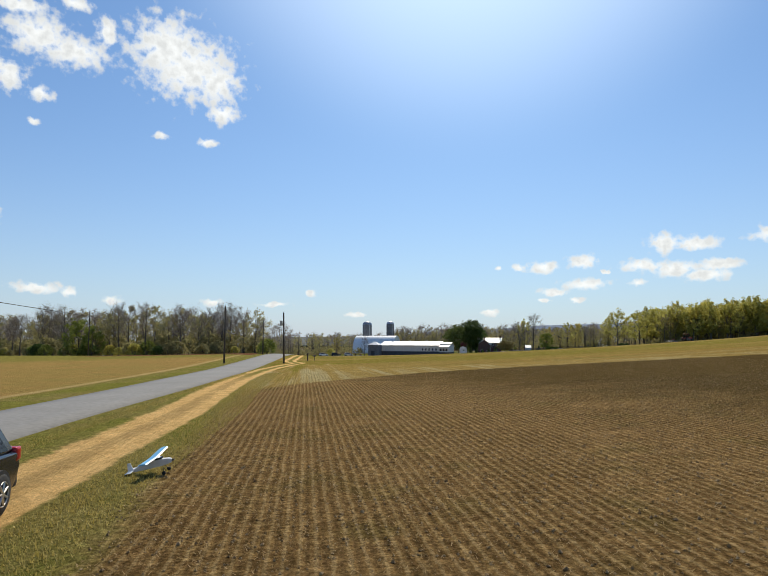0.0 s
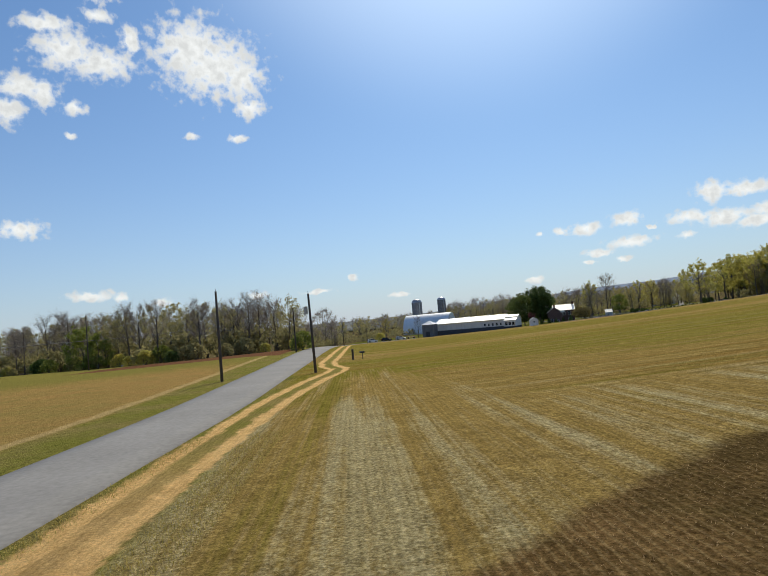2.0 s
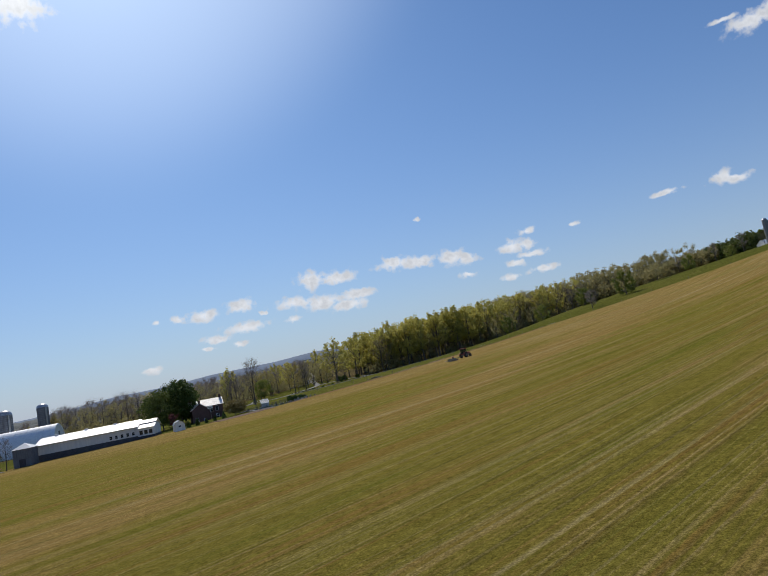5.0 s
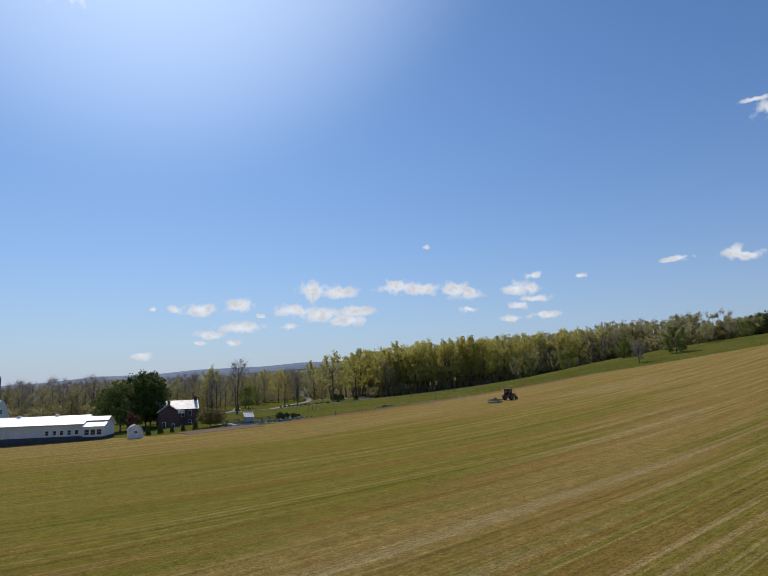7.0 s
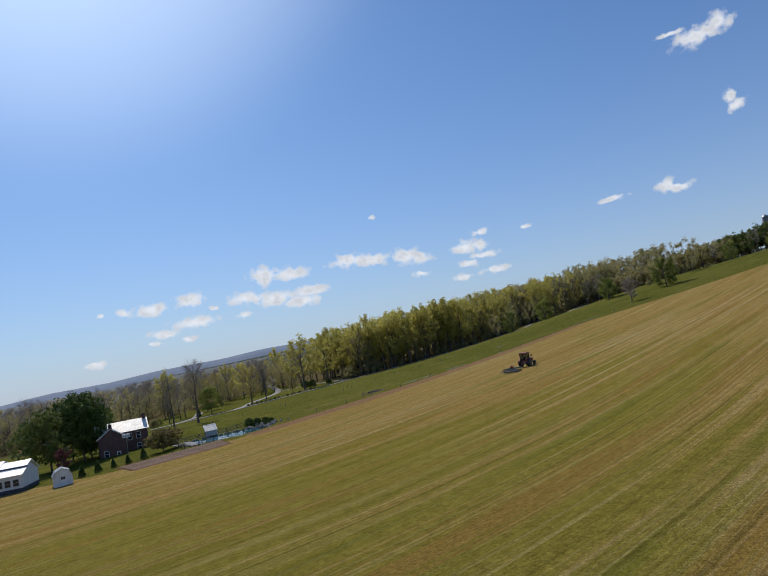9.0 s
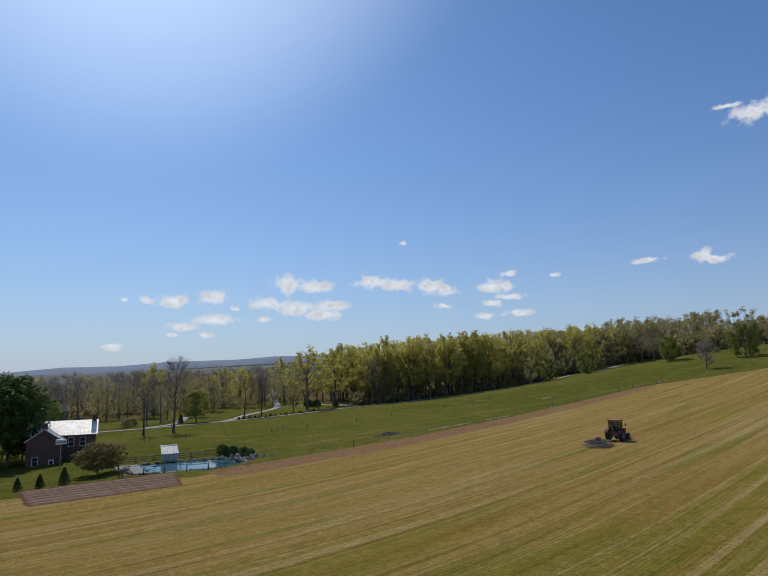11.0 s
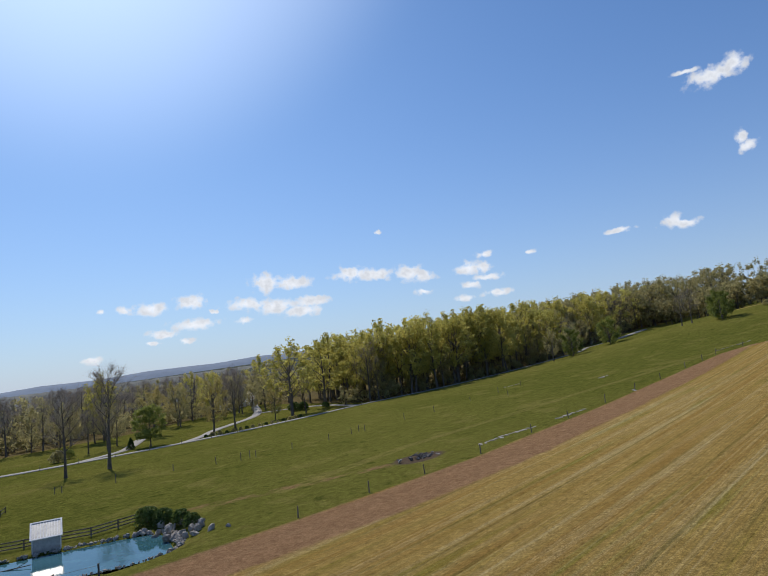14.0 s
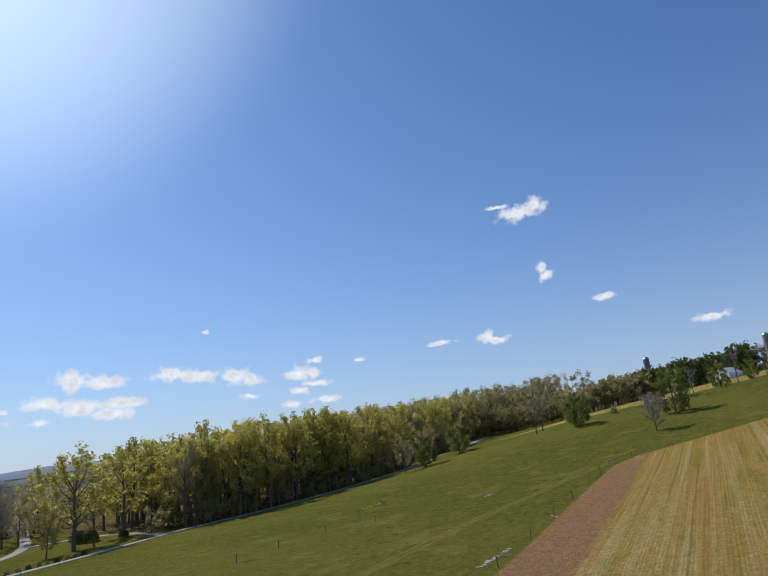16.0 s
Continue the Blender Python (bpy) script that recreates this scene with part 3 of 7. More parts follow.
def ground_material():
    m, nt, bs = blank("farmland")

    def layer(name):
        a = nt.nodes.new("ShaderNodeAttribute")
        a.attribute_name = name
        return a.outputs["Fac"]

    wob = calc(nt, "SUBTRACT", grain(nt, 0.35, 6, 0.7), 0.5)
    wob2 = calc(nt, "SUBTRACT", grain(nt, 2.5, 5, 0.7), 0.5)

    def edge(name, lo=-0.3, hi=0.3, a=3.0, b=1.0):
        v = calc(nt, "MULTIPLY_ADD", wob, a, layer(name))
        v = calc(nt, "MULTIPLY_ADD", wob2, b, v)
        return step(nt, v, lo, hi)

    def drill(turn, gap, shake=1.0):
        """Drill rows that run at an angle of the plan."""
        tc = nt.nodes.new("ShaderNodeTexCoord")
        sp = nt.nodes.new("ShaderNodeSeparateXYZ")
        nt.links.new(tc.outputs["Object"], sp.inputs[0])
        k = 2 * math.pi / gap
        u = calc(nt, "MULTIPLY_ADD", sp.outputs["X"], -math.sin(turn) * k, calc(nt, "MULTIPLY", sp.outputs["Y"], math.cos(turn) * k))
        u = calc(nt, "MULTIPLY_ADD", wob2, 2.4 * shake, calc(nt, "MULTIPLY_ADD", wob, 5.0 * shake, u))
        return calc(nt, "MULTIPLY_ADD", calc(nt, "SINE", u), 0.5, 0.5)

    fine = grain(nt, 9, 7, 0.78)
    mid = grain(nt, 1.2, 6, 0.7)
    patch = grain(nt, 0.22, 5, 0.65)
    big = grain(nt, 0.045, 5, 0.65)
    huge = grain(nt, 0.012, 4, 0.6)
    across = step(nt, layer("rows_across"), -3, 3)
    B = radians(97)

    def passes(gap, run, detail=3, shift=0.0, rough=0.6):
        """Noise drawn out along the passes of the machines: gap metres across, run metres along."""
        v = nt.nodes.new("ShaderNodeCombineXYZ")
        nt.links.new(calc(nt, "MULTIPLY_ADD", layer("passes_along"), 1 / run, shift), v.inputs[0])
        nt.links.new(calc(nt, "MULTIPLY_ADD", wob, 0.5 / gap * min(gap, 0.6), calc(nt, "MULTIPLY", layer("passes_across"), 1 / gap)), v.inputs[1])
        n = nt.nodes.new("ShaderNodeTexNoise")
        n.inputs["Scale"].default_value, n.inputs["Detail"].default_value, n.inputs["Roughness"].default_value = 1.0, detail, rough
        nt.links.new(v.outputs[0], n.inputs["Vector"])
        return n.outputs["Fac"]

    def lines(gap, shake=0.6):
        k = 2 * math.pi / gap
        u = calc(nt, "MULTIPLY_ADD", wob, 1.5 * shake, calc(nt, "MULTIPLY", layer("passes_across"), k))
        return calc(nt, "MULTIPLY_ADD", calc(nt, "SINE", u), 0.5, 0.5)

    drills = drill(B, 0.23, 1.0)
    rows = calc(nt, "MULTIPLY_ADD", blend(nt, across, drills, lines(0.38)), 0.55, calc(nt, "MULTIPLY", grain(nt, 4, 5, 0.7), 0.45))
    stripe = blend(nt, across, grain(nt, 3.2, 3, 0.6, stretch=(0.02, 1, 1), turn=B), passes(0.3, 60, 4))
    swath = blend(nt, across, grain(nt, 0.8, 4, 0.6, stretch=(0.03, 1, 1), turn=B), passes(1.9, 110, 3, 7.0))
    broad = blend(nt, across, grain(nt, 0.14, 4, 0.6, stretch=(0.06, 1, 1), turn=B), passes(9.0, 90, 3, 19.0))
    # stubble field: straw and young green, in drill rows and broad swaths
    green = ramp(nt, mid, [(0.28, (0.165, 0.14, 0.025)), (0.72, (0.24, 0.198, 0.040))])
    rust = ramp(nt, mid, [(0.28, (0.23, 0.152, 0.046)), (0.72, (0.355, 0.248, 0.082))])
    f = calc(nt, "MULTIPLY_ADD", swath, 0.8, calc(nt, "MULTIPLY_ADD", stripe, 0.7, calc(nt, "MULTIPLY_ADD", big, 0.5, calc(nt, "MULTIPLY", broad, 1.3))))
    ripe = step(nt, calc(nt, "MULTIPLY_ADD", wob, 0.9, layer("ripe")), -1.0, 0.9, -0.26, 0.32)
    field = blend(nt, step(nt, calc(nt, "ADD", f, ripe), 1.50, 1.90), green, rust)
    brown = calc(nt, "MULTIPLY_ADD", passes(5.0, 70, 3, 31.0), 1.0, calc(nt, "MULTIPLY", passes(0.8, 60, 3, 43.0), 0.7))
    field = blend(nt, calc(nt, "MULTIPLY", across, step(nt, brown, 0.84, 1.0, 0, 0.7)), field, (0.25, 0.15, 0.042))
    lush = calc(nt, "MULTIPLY_ADD", passes(4.0, 50, 3, 57.0), 1.0, calc(nt, "MULTIPLY", stripe, 0.4))
    field = blend(nt, calc(nt, "MULTIPLY", across, step(nt, lush, 0.74, 0.88, 0, 0.7)), field, (0.15, 0.15, 0.022))
    chaff = ramp(nt, fine, [(0.35, (0.26, 0.19, 0.085)), (0.68, (0.50, 0.40, 0.20))])
    pale = calc(nt, "MULTIPLY_ADD", swath, 0.45, calc(nt, "MULTIPLY_ADD", fine, 0.3, calc(nt, "MULTIPLY", stripe, 1.1)))
    field = blend(nt, step(nt, pale, 0.94, 1.10, 0, 0.42), field, chaff)
    # windrows of pale straw
    wind = calc(nt, "MULTIPLY_ADD", patch, 0.25, calc(nt, "MULTIPLY_ADD", swath, 1.0, calc(nt, "MULTIPLY_ADD", ripe, 0.35, calc(nt, "MULTIPLY", fine, 0.35))))
    straw = ramp(nt, fine, [(0.35, (0.28, 0.25, 0.13)), (0.65, (0.60, 0.54, 0.33))])
    field = blend(nt, calc(nt, "MULTIPLY", step(nt, wind, 0.90, 1.08), blend(nt, across, (0.5, 0.5, 0.5), (0.2, 0.2, 0.2))), field, straw)
    dark = calc(nt, "MULTIPLY_ADD", rows, 0.45, calc(nt, "MULTIPLY_ADD", stripe, 0.5, calc(nt, "MULTIPLY", fine, 0.55)))
    field = blend(nt, step(nt, dark, 0.71, 0.40, 0, 0.55), field, (0.085, 0.064, 0.022))
    # wheel lines of the machines' passes
    wide = lines(3.3, 0.25)
    worn = passes(1.2, 40, 2, 71.0)
    line = calc(nt, "MULTIPLY", step(nt, wide, 0.955, 0.99), step(nt, worn, 0.5, 0.66, 0, 0.28))
    field = blend(nt, calc(nt, "MULTIPLY", across, line), field, (0.46, 0.37, 0.18))
    line = calc(nt, "MULTIPLY", step(nt, wide, 0.05, 0.015), step(nt, worn, 0.58, 0.42, 0, 0.45))
    field = blend(nt, calc(nt, "MULTIPLY", across, line), field, (0.10, 0.085, 0.022))
    # tilled brown soil with chaff
    soil = ramp(nt, grain(nt, 6, 8, 0.8), [(0.28, (0.08, 0.042, 0.016)), (0.5, (0.20, 0.118, 0.045)), (0.74, (0.46, 0.31, 0.13))])
    soil = blend(nt, step(nt, patch, 0.42, 0.66, 0, 0.55), soil, ramp(nt, mid, [(0.3, (0.12, 0.065, 0.026)), (0.7, (0.38, 0.235, 0.10))]))
    soil = blend(nt, step(nt, grain(nt, 0.5, 4, 0.6), 0.52, 0.7, 0, 0.45), soil, ramp(nt, fine, [(0.3, (0.055, 0.05, 0.014)), (0.7, (0.17, 0.14, 0.045))]))
    # troughs between the drill rows coloured darker, their crests paler
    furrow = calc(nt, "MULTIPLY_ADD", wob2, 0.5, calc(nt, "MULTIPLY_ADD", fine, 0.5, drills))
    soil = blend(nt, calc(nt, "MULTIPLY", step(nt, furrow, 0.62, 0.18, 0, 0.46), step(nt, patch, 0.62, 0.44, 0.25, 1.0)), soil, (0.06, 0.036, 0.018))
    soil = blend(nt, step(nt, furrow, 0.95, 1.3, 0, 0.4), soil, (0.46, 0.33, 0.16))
    # the tilled soil turns darker brown towards the far right
    dark_soil = ramp(nt, fine, [(0.3, (0.04, 0.029, 0.011)), (0.7, (0.115, 0.078, 0.029))])
    soil = blend(nt, calc(nt, "MULTIPLY", edge("far_right", -5, 7, 16.0, 4.0), 0.85), soil, dark_soil)
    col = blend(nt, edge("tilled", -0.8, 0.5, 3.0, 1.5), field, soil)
    # grass verges
    grass = ramp(nt, fine, [(0.3, (0.10, 0.108, 0.02)), (0.7, (0.26, 0.238, 0.058))])
    grass = blend(nt, step(nt, patch, 0.40, 0.62, 0, 0.65), grass, ramp(nt, fine, [(0.3, (0.16, 0.115, 0.04)), (0.7, (0.33, 0.26, 0.11))]))
    col = blend(nt, edge("verge", -0.8, 0.4, 2.0, 1.0), col, grass)
    # the far side of the road
    west = ramp(nt, calc(nt, "MULTIPLY_ADD", big, 0.5, calc(nt, "MULTIPLY", patch, 0.5)), [(0.38, (0.335, 0.20, 0.07)), (0.62, (0.25, 0.19, 0.058))])
    west = blend(nt, step(nt, fine, 0.4, 0.7, 0, 0.4), west, (0.40, 0.27, 0.12))
    west = blend(nt, calc(nt, "MULTIPLY", edge("westgreen", -12, 14, 30.0), 0.75), west, ramp(nt, mid, [(0.3, (0.13, 0.14, 0.03)), (0.7, (0.22, 0.205, 0.05))]))
    west = blend(nt, edge("west", 3.4, 1.6, 2.0), west, grass)
    rim = calc(nt, "ABSOLUTE", calc(nt, "SUBTRACT", calc(nt, "MULTIPLY_ADD", wob, 1.2, layer("west")), 3.0))
    west = blend(nt, step(nt, rim, 0.7, 0.2, 0, 0.65), west, (0.47, 0.34, 0.16))
    west = blend(nt, edge("westbare", -1, 1, 5), west, ramp(nt, mid, [(0.3, (0.12, 0.055, 0.03)), (0.7, (0.20, 0.10, 0.055))]))
    col = blend(nt, edge("west", 0, 1), col, west)
    # pasture
    turf = ramp(nt, grain(nt, 0.9, 7, 0.75), [(0.3, (0.055, 0.064, 0.013)), (0.7, (0.15, 0.152, 0.033))])
    turf = blend(nt, step(nt, huge, 0.42, 0.62, 0, 0.5), turf, (0.155, 0.145, 0.036))
    turf = blend(nt, step(nt, grain(nt, 0.4, 5, 0.65), 0.56, 0.72, 0, 0.75), turf, (0.04, 0.052, 0.011))
    turf = blend(nt, step(nt, grain(nt, 2.2, 4, 0.7), 0.55, 0.68, 0, 0.55), turf, (0.045, 0.055, 0.011))
    turf = blend(nt, step(nt, grain(nt, 0.12, 4, 0.65), 0.54, 0.66, 0, 0.45), turf, (0.19, 0.16, 0.05))
    col = blend(nt, edge("pasture", -0.3, 0.5, 1.5), col, turf)
    hay = ramp(nt, mid, [(0.3, (0.24, 0.18, 0.05)), (0.7, (0.40, 0.31, 0.12))])
    col = blend(nt, edge("eastfield", -2, 2, 6.0), col, blend(nt, step(nt, swath, 0.4, 0.6, 0, 0.6), hay, (0.15, 0.15, 0.03)))
    wr = calc(nt, "ABSOLUTE", calc(nt, "SUBTRACT", calc(nt, "MULTIPLY_ADD", wob, 0.8, layer("rut")), 0.8))
    col = blend(nt, step(nt, wr, 0.6, 0.25, 0, 0.26), col, (0.26, 0.20, 0.075))
    clay = ramp(nt, calc(nt, "MULTIPLY_ADD", fine, 0.5, calc(nt, "MULTIPLY", mid, 0.5)), [(0.32, (0.16, 0.088, 0.048)), (0.68, (0.31, 0.19, 0.11))])
    col = blend(nt, calc(nt, "MULTIPLY", edge("strip", -0.6, 0.6, 1.6, 1.2), 0.94), col, clay)
    col = blend(nt, calc(nt, "MULTIPLY", edge("scrape", 0.3, 2.2, 6.0, 2.0), 0.8), col, clay)
    col = blend(nt, edge("burnt", -0.3, 0.5, 2.0, 1.0), col, (0.10, 0.075, 0.055))
    red = ramp(nt, mid, [(0.3, (0.11, 0.06, 0.036)), (0.7, (0.19, 0.11, 0.066))])
    col = blend(nt, edge("garden", -0.1, 0.2, 0.4, 0.3), col, red)
    # dirt track with a grown-over middle
    dirt = ramp(nt, calc(nt, "MULTIPLY_ADD", mid, 0.6, calc(nt, "MULTIPLY", fine, 0.4)), [(0.32, (0.50, 0.295, 0.105)), (0.66, (0.80, 0.53, 0.235))])
    t = calc(nt, "MULTIPLY_ADD", wob, 0.9, layer("track"))
    t = calc(nt, "MULTIPLY_ADD", wob2, 0.7, t)
    col = blend(nt, step(nt, t, 1.4, 1.1), col, dirt)
    hump = ramp(nt, fine, [(0.35, (0.13, 0.09, 0.03)), (0.65, (0.30, 0.21, 0.085))])
    col = blend(nt, step(nt, t, 0.55, 0.25, 0, 0.42), col, hump)
    col = blend(nt, calc(nt, "MULTIPLY", step(nt, t, 0.62, 0.36, 0, 0.9), step(nt, layer("yonder"), -8, 10)), col, grass)
    # wood floor of dead leaves
    litter = ramp(nt, mid, [(0.3, (0.075, 0.06, 0.028)), (0.7, (0.17, 0.135, 0.065))])
    col = blend(nt, edge("woodfloor", -2, 2, 6.0), col, litter)
    # wooded country towards the horizon
    canopy = ramp(nt, grain(nt, 0.03, 5, 0.7), [(0.35, (0.05, 0.062, 0.055)), (0.65, (0.12, 0.13, 0.11))])
    col = blend(nt, edge("faraway", -20, 40, 60.0), col, canopy)
    # grit: clods, tufts and stems at three sizes
    g1 = step(nt, grain(nt, 14, 4, 0.7), 0.33, 0.67, 0.62, 1.36)
    g2 = step(nt, grain(nt, 4.5, 4, 0.7), 0.33, 0.67, 0.80, 1.20)
    g3 = step(nt, grain(nt, 1.3, 3, 0.6), 0.33, 0.67, 0.92, 1.08)
    grit = calc(nt, "MULTIPLY", calc(nt, "MULTIPLY", g1, g2), g3)
    # trodden earth is smoother
    bare = step(nt, t, 1.7, 1.1, 0, 0.6)
    grit = calc(nt, "MULTIPLY_ADD", bare, calc(nt, "SUBTRACT", 1.0, grit), grit)
    tone = nt.nodes.new("ShaderNodeVectorMath")
    tone.operation = "SCALE"
    nt.links.new(col, tone.inputs[0])
    nt.links.new(grit, tone.inputs["Scale"])
    nt.links.new(tone.outputs[0], bs.inputs["Base Color"])
    bs.inputs["Roughness"].default_value = 0.95
    bs.inputs["Specular IOR Level"].default_value = 0.0
    relief = calc(nt, "ADD", calc(nt, "MULTIPLY_ADD", rows, 0.4, fine), grain(nt, 3, 6, 0.75))
    bump(nt, bs, relief, 0.9, 0.10)
    return m


ground = build_ground()


def ribbon(name, line, width, lift, material, label, category, thick=0.25):
    """A paved strip along a line, smoothed, laid on the land."""
    pts = [Vector((p[0], p[1], 0)) for p in line]
    fine = []
    for i in range(len(pts) - 1):
        p0, p1, p2, p3 = pts[max(i - 1, 0)], pts[i], pts[i + 1], pts[min(i + 2, len(pts) - 1)]
        n = max(2, int((p2 - p1).length / 2.0))
        for k in range(n):
            t = k / n
            fine.append(0.5 * ((2 * p1) + (p2 - p0) * t + (2 * p0 - 5 * p1 + 4 * p2 - p3) * t * t + (3 * p1 - p0 - 3 * p2 + p3) * t ** 3))
    fine.append(pts[-1])
    vs, fs = [], []
    for i, p in enumerate(fine):
        d = (fine[min(i + 1, len(fine) - 1)] - fine[max(i - 1, 0)]).normalized()
        s = Vector((d.y, -d.x, 0))
        for k, up in ((-1, -thick), (-1, 0.0), (-0.5, 0.05), (0, 0.07), (0.5, 0.05), (1, 0.0), (1, -thick)):
            q = p + s * (k * width / 2)
            vs.append((q.x, q.y, rest(q.x, q.y) + lift + up))
    for i in range(len(fine) - 1):
        for k in range(6):
            a = i * 7 + k
            fs.append((a, a + 1, a + 8, a + 7))
    me = bpy.data.meshes.new(name)
    me.from_pydata(vs, [], fs)
    me.polygons.foreach_set("use_smooth", [True] * len(fs))
    me.materials.append(material)
    return tagged(new(name, me), label, category, kind="structure")


ASPHALT = surface("worn_asphalt", (0.20, 0.19, 0.178), (0.30, 0.286, 0.268), 4, 0.9, big=0.05, relief=0.4)
road = ribbon("road", ROAD, 5.5, 0.06, ASPHALT, "grey worn asphalt country road without markings", "road")
lane = ribbon("road", LANE, 4.2, 0.10, ASPHALT, "narrow pale asphalt lane along the pasture", "road")
for way in DRIVES:
    ribbon("driveway", way, 3.4, 0.09, ASPHALT, "pale asphalt driveway through the lawns", "driveway")


FAR_CANOPY = surface("far_canopy", (0.055, 0.066, 0.062), (0.155, 0.16, 0.14), 0.07, 1.0, relief=0.0)


def ridge(name, dist, lo, hi, tops, label, cover=None, rough=0.015):
    """A far wooded ridge: a long rounded swell of land."""
    rng = random.Random(3)
    vs, fs = [], []
    n = 420
    for i in range(n + 1):
        a = radians(lo + (hi - lo) * i / n)
        top = np.interp(lo + (hi - lo) * i / n, [p[0] for p in tops], [p[1] for p in tops]) * (1 + 0.03 * noise.noise((i * 0.043, 0, 0)) + rough * noise.noise((i * 0.5, 3, 0)))
        for k, h in ((0, -0.1), (0.03, 0.45), (0.07, 0.8), (0.1, 1.0), (0.2, 0.9)):
            d = dist * (1 + k)
            vs.append((math.sin(a) * d, math.cos(a) * d, top * h))
    for i in range(n):
        for k in range(4):
            b = i * 5 + k
            fs.append((b, b + 5, b + 6, b + 1))
    me = bpy.data.meshes.new(name)
    me.from_pydata(vs, [], fs)
    me.polygons.foreach_set("use_smooth", [True] * len(fs))
    me.materials.append(cover or HAZY_HILL)
    return tagged(new(name, me), label, "hill", kind="structure")


ridge("backdrop", 1400, -14, 62, [(-14, 13), (-4, 15), (3, 20), (7, 24), (12, 26), (20, 34), (28, 41), (36, 38), (44, 34), (62, 32)], "low wooded hills before the ridge", FAR_CANOPY, 0.09)
ridge("backdrop", 3900, -12, 44, [(-12, 10), (-4, 28), (3, 56), (7, 84), (11, 88), (15, 112), (20, 120), (24, 138), (30, 146), (36, 132), (44, 60)], "long wooded ridge along the horizon, painted blue with haze")

ridge("backdrop", 720, -20, 66, [(-20, 6), (0, 8), (12, 13), (24, 16), (40, 17), (66, 22)], "dark woodland far behind the farm", FAR_CANOPY, 0.2)

# ---- trees ----
def tube(vs, fs, pts, radii, sides=5):
    base = len(vs)
    for i, (p, r) in enumerate(zip(pts, radii)):
        d = (pts[min(i + 1, len(pts) - 1)] - pts[max(i - 1, 0)]).normalized()
        u = d.orthogonal().normalized()
        w = d.cross(u)
        for k in range(sides):
            a = 2 * math.pi * k / sides
            vs.append(p + (u * math.cos(a) + w * math.sin(a)) * r)
    for i in range(len(pts) - 1):
        for k in range(sides):
            a, b = base + i * sides + k, base + i * sides + (k + 1) % sides
            fs.append((a, b, b + sides, a + sides))


def grow(rng, height, spread, bole=0.3, limbs=9, twigs=5, lean=0.04, sides=5):
    """Trunk and limbs as tubes; returns their mesh lists and the tips where leaves sit."""
    vs, fs, tips = [], [], []
    r0 = height * 0.016 + 0.05
    trunk, rad = [], []
    p = Vector((0, 0, -0.3))
    drift = Vector((rng.uniform(-lean, lean), rng.uniform(-lean, lean), 0))
    n = 9
    for i in range(n):
        trunk.append(p.copy())
        rad.append(r0 * (1.25 if i == 0 else 1) * (1 - 0.85 * i / (n - 1)))
        p = p + Vector((drift.x + rng.uniform(-0.03, 0.03), drift.y + rng.uniform(-0.03, 0.03), 1)) * (height * 0.93 / (n - 1))
    tube(vs, fs, trunk, rad, sides + 1)
    tips.append(trunk[-1])
    for k in range(limbs):
        s = bole + (0.95 - bole) * (k + rng.random() * 0.8) / limbs
        i = min(int(s * (n - 1)), n - 2)
        o = trunk[i].lerp(trunk[i + 1], s * (n - 1) - i)
        a = k * 2.4 + rng.uniform(-0.5, 0.5)
        ln = spread * (1.15 - 0.75 * abs(s - 0.5) / 0.5 * 0.8) * rng.uniform(0.75, 1.15)
        up = 0.35 + 0.8 * s + rng.uniform(-0.1, 0.25)
        d = Vector((math.cos(a), math.sin(a), up)).normalized()
        limb = [o]
        for j in range(4):
            d = (d + Vector((rng.uniform(-0.2, 0.2), rng.uniform(-0.2, 0.2), rng.uniform(-0.05, 0.25)))).normalized()
            limb.append(limb[-1] + d * ln / 4)
        r = r0 * (0.42 - 0.25 * s)
        tube(vs, fs, limb, [r, r * 0.75, r * 0.5, r * 0.32, r * 0.12], 4)
        tips.append(limb[-1])
        for j in range(twigs):
            q = limb[1 + j % 3].lerp(limb[2 + j % 3], rng.random())
            e = (d + Vector((rng.uniform(-0.9, 0.9), rng.uniform(-0.9, 0.9), rng.uniform(-0.2, 0.8)))).normalized()
            e2 = (e + Vector((rng.uniform(-0.4, 0.4), rng.uniform(-0.4, 0.4), rng.uniform(0, 0.5)))).normalized()
            l2 = ln * rng.uniform(0.25, 0.5)
            mid, end = q + e * l2 * 0.5, q + e * l2 * 0.5 + e2 * l2 * 0.5
            tube(vs, fs, [q, mid, end], [r * 0.32, r * 0.2, r * 0.06], 3)
            tips.extend((mid, end))
    return vs, fs, tips


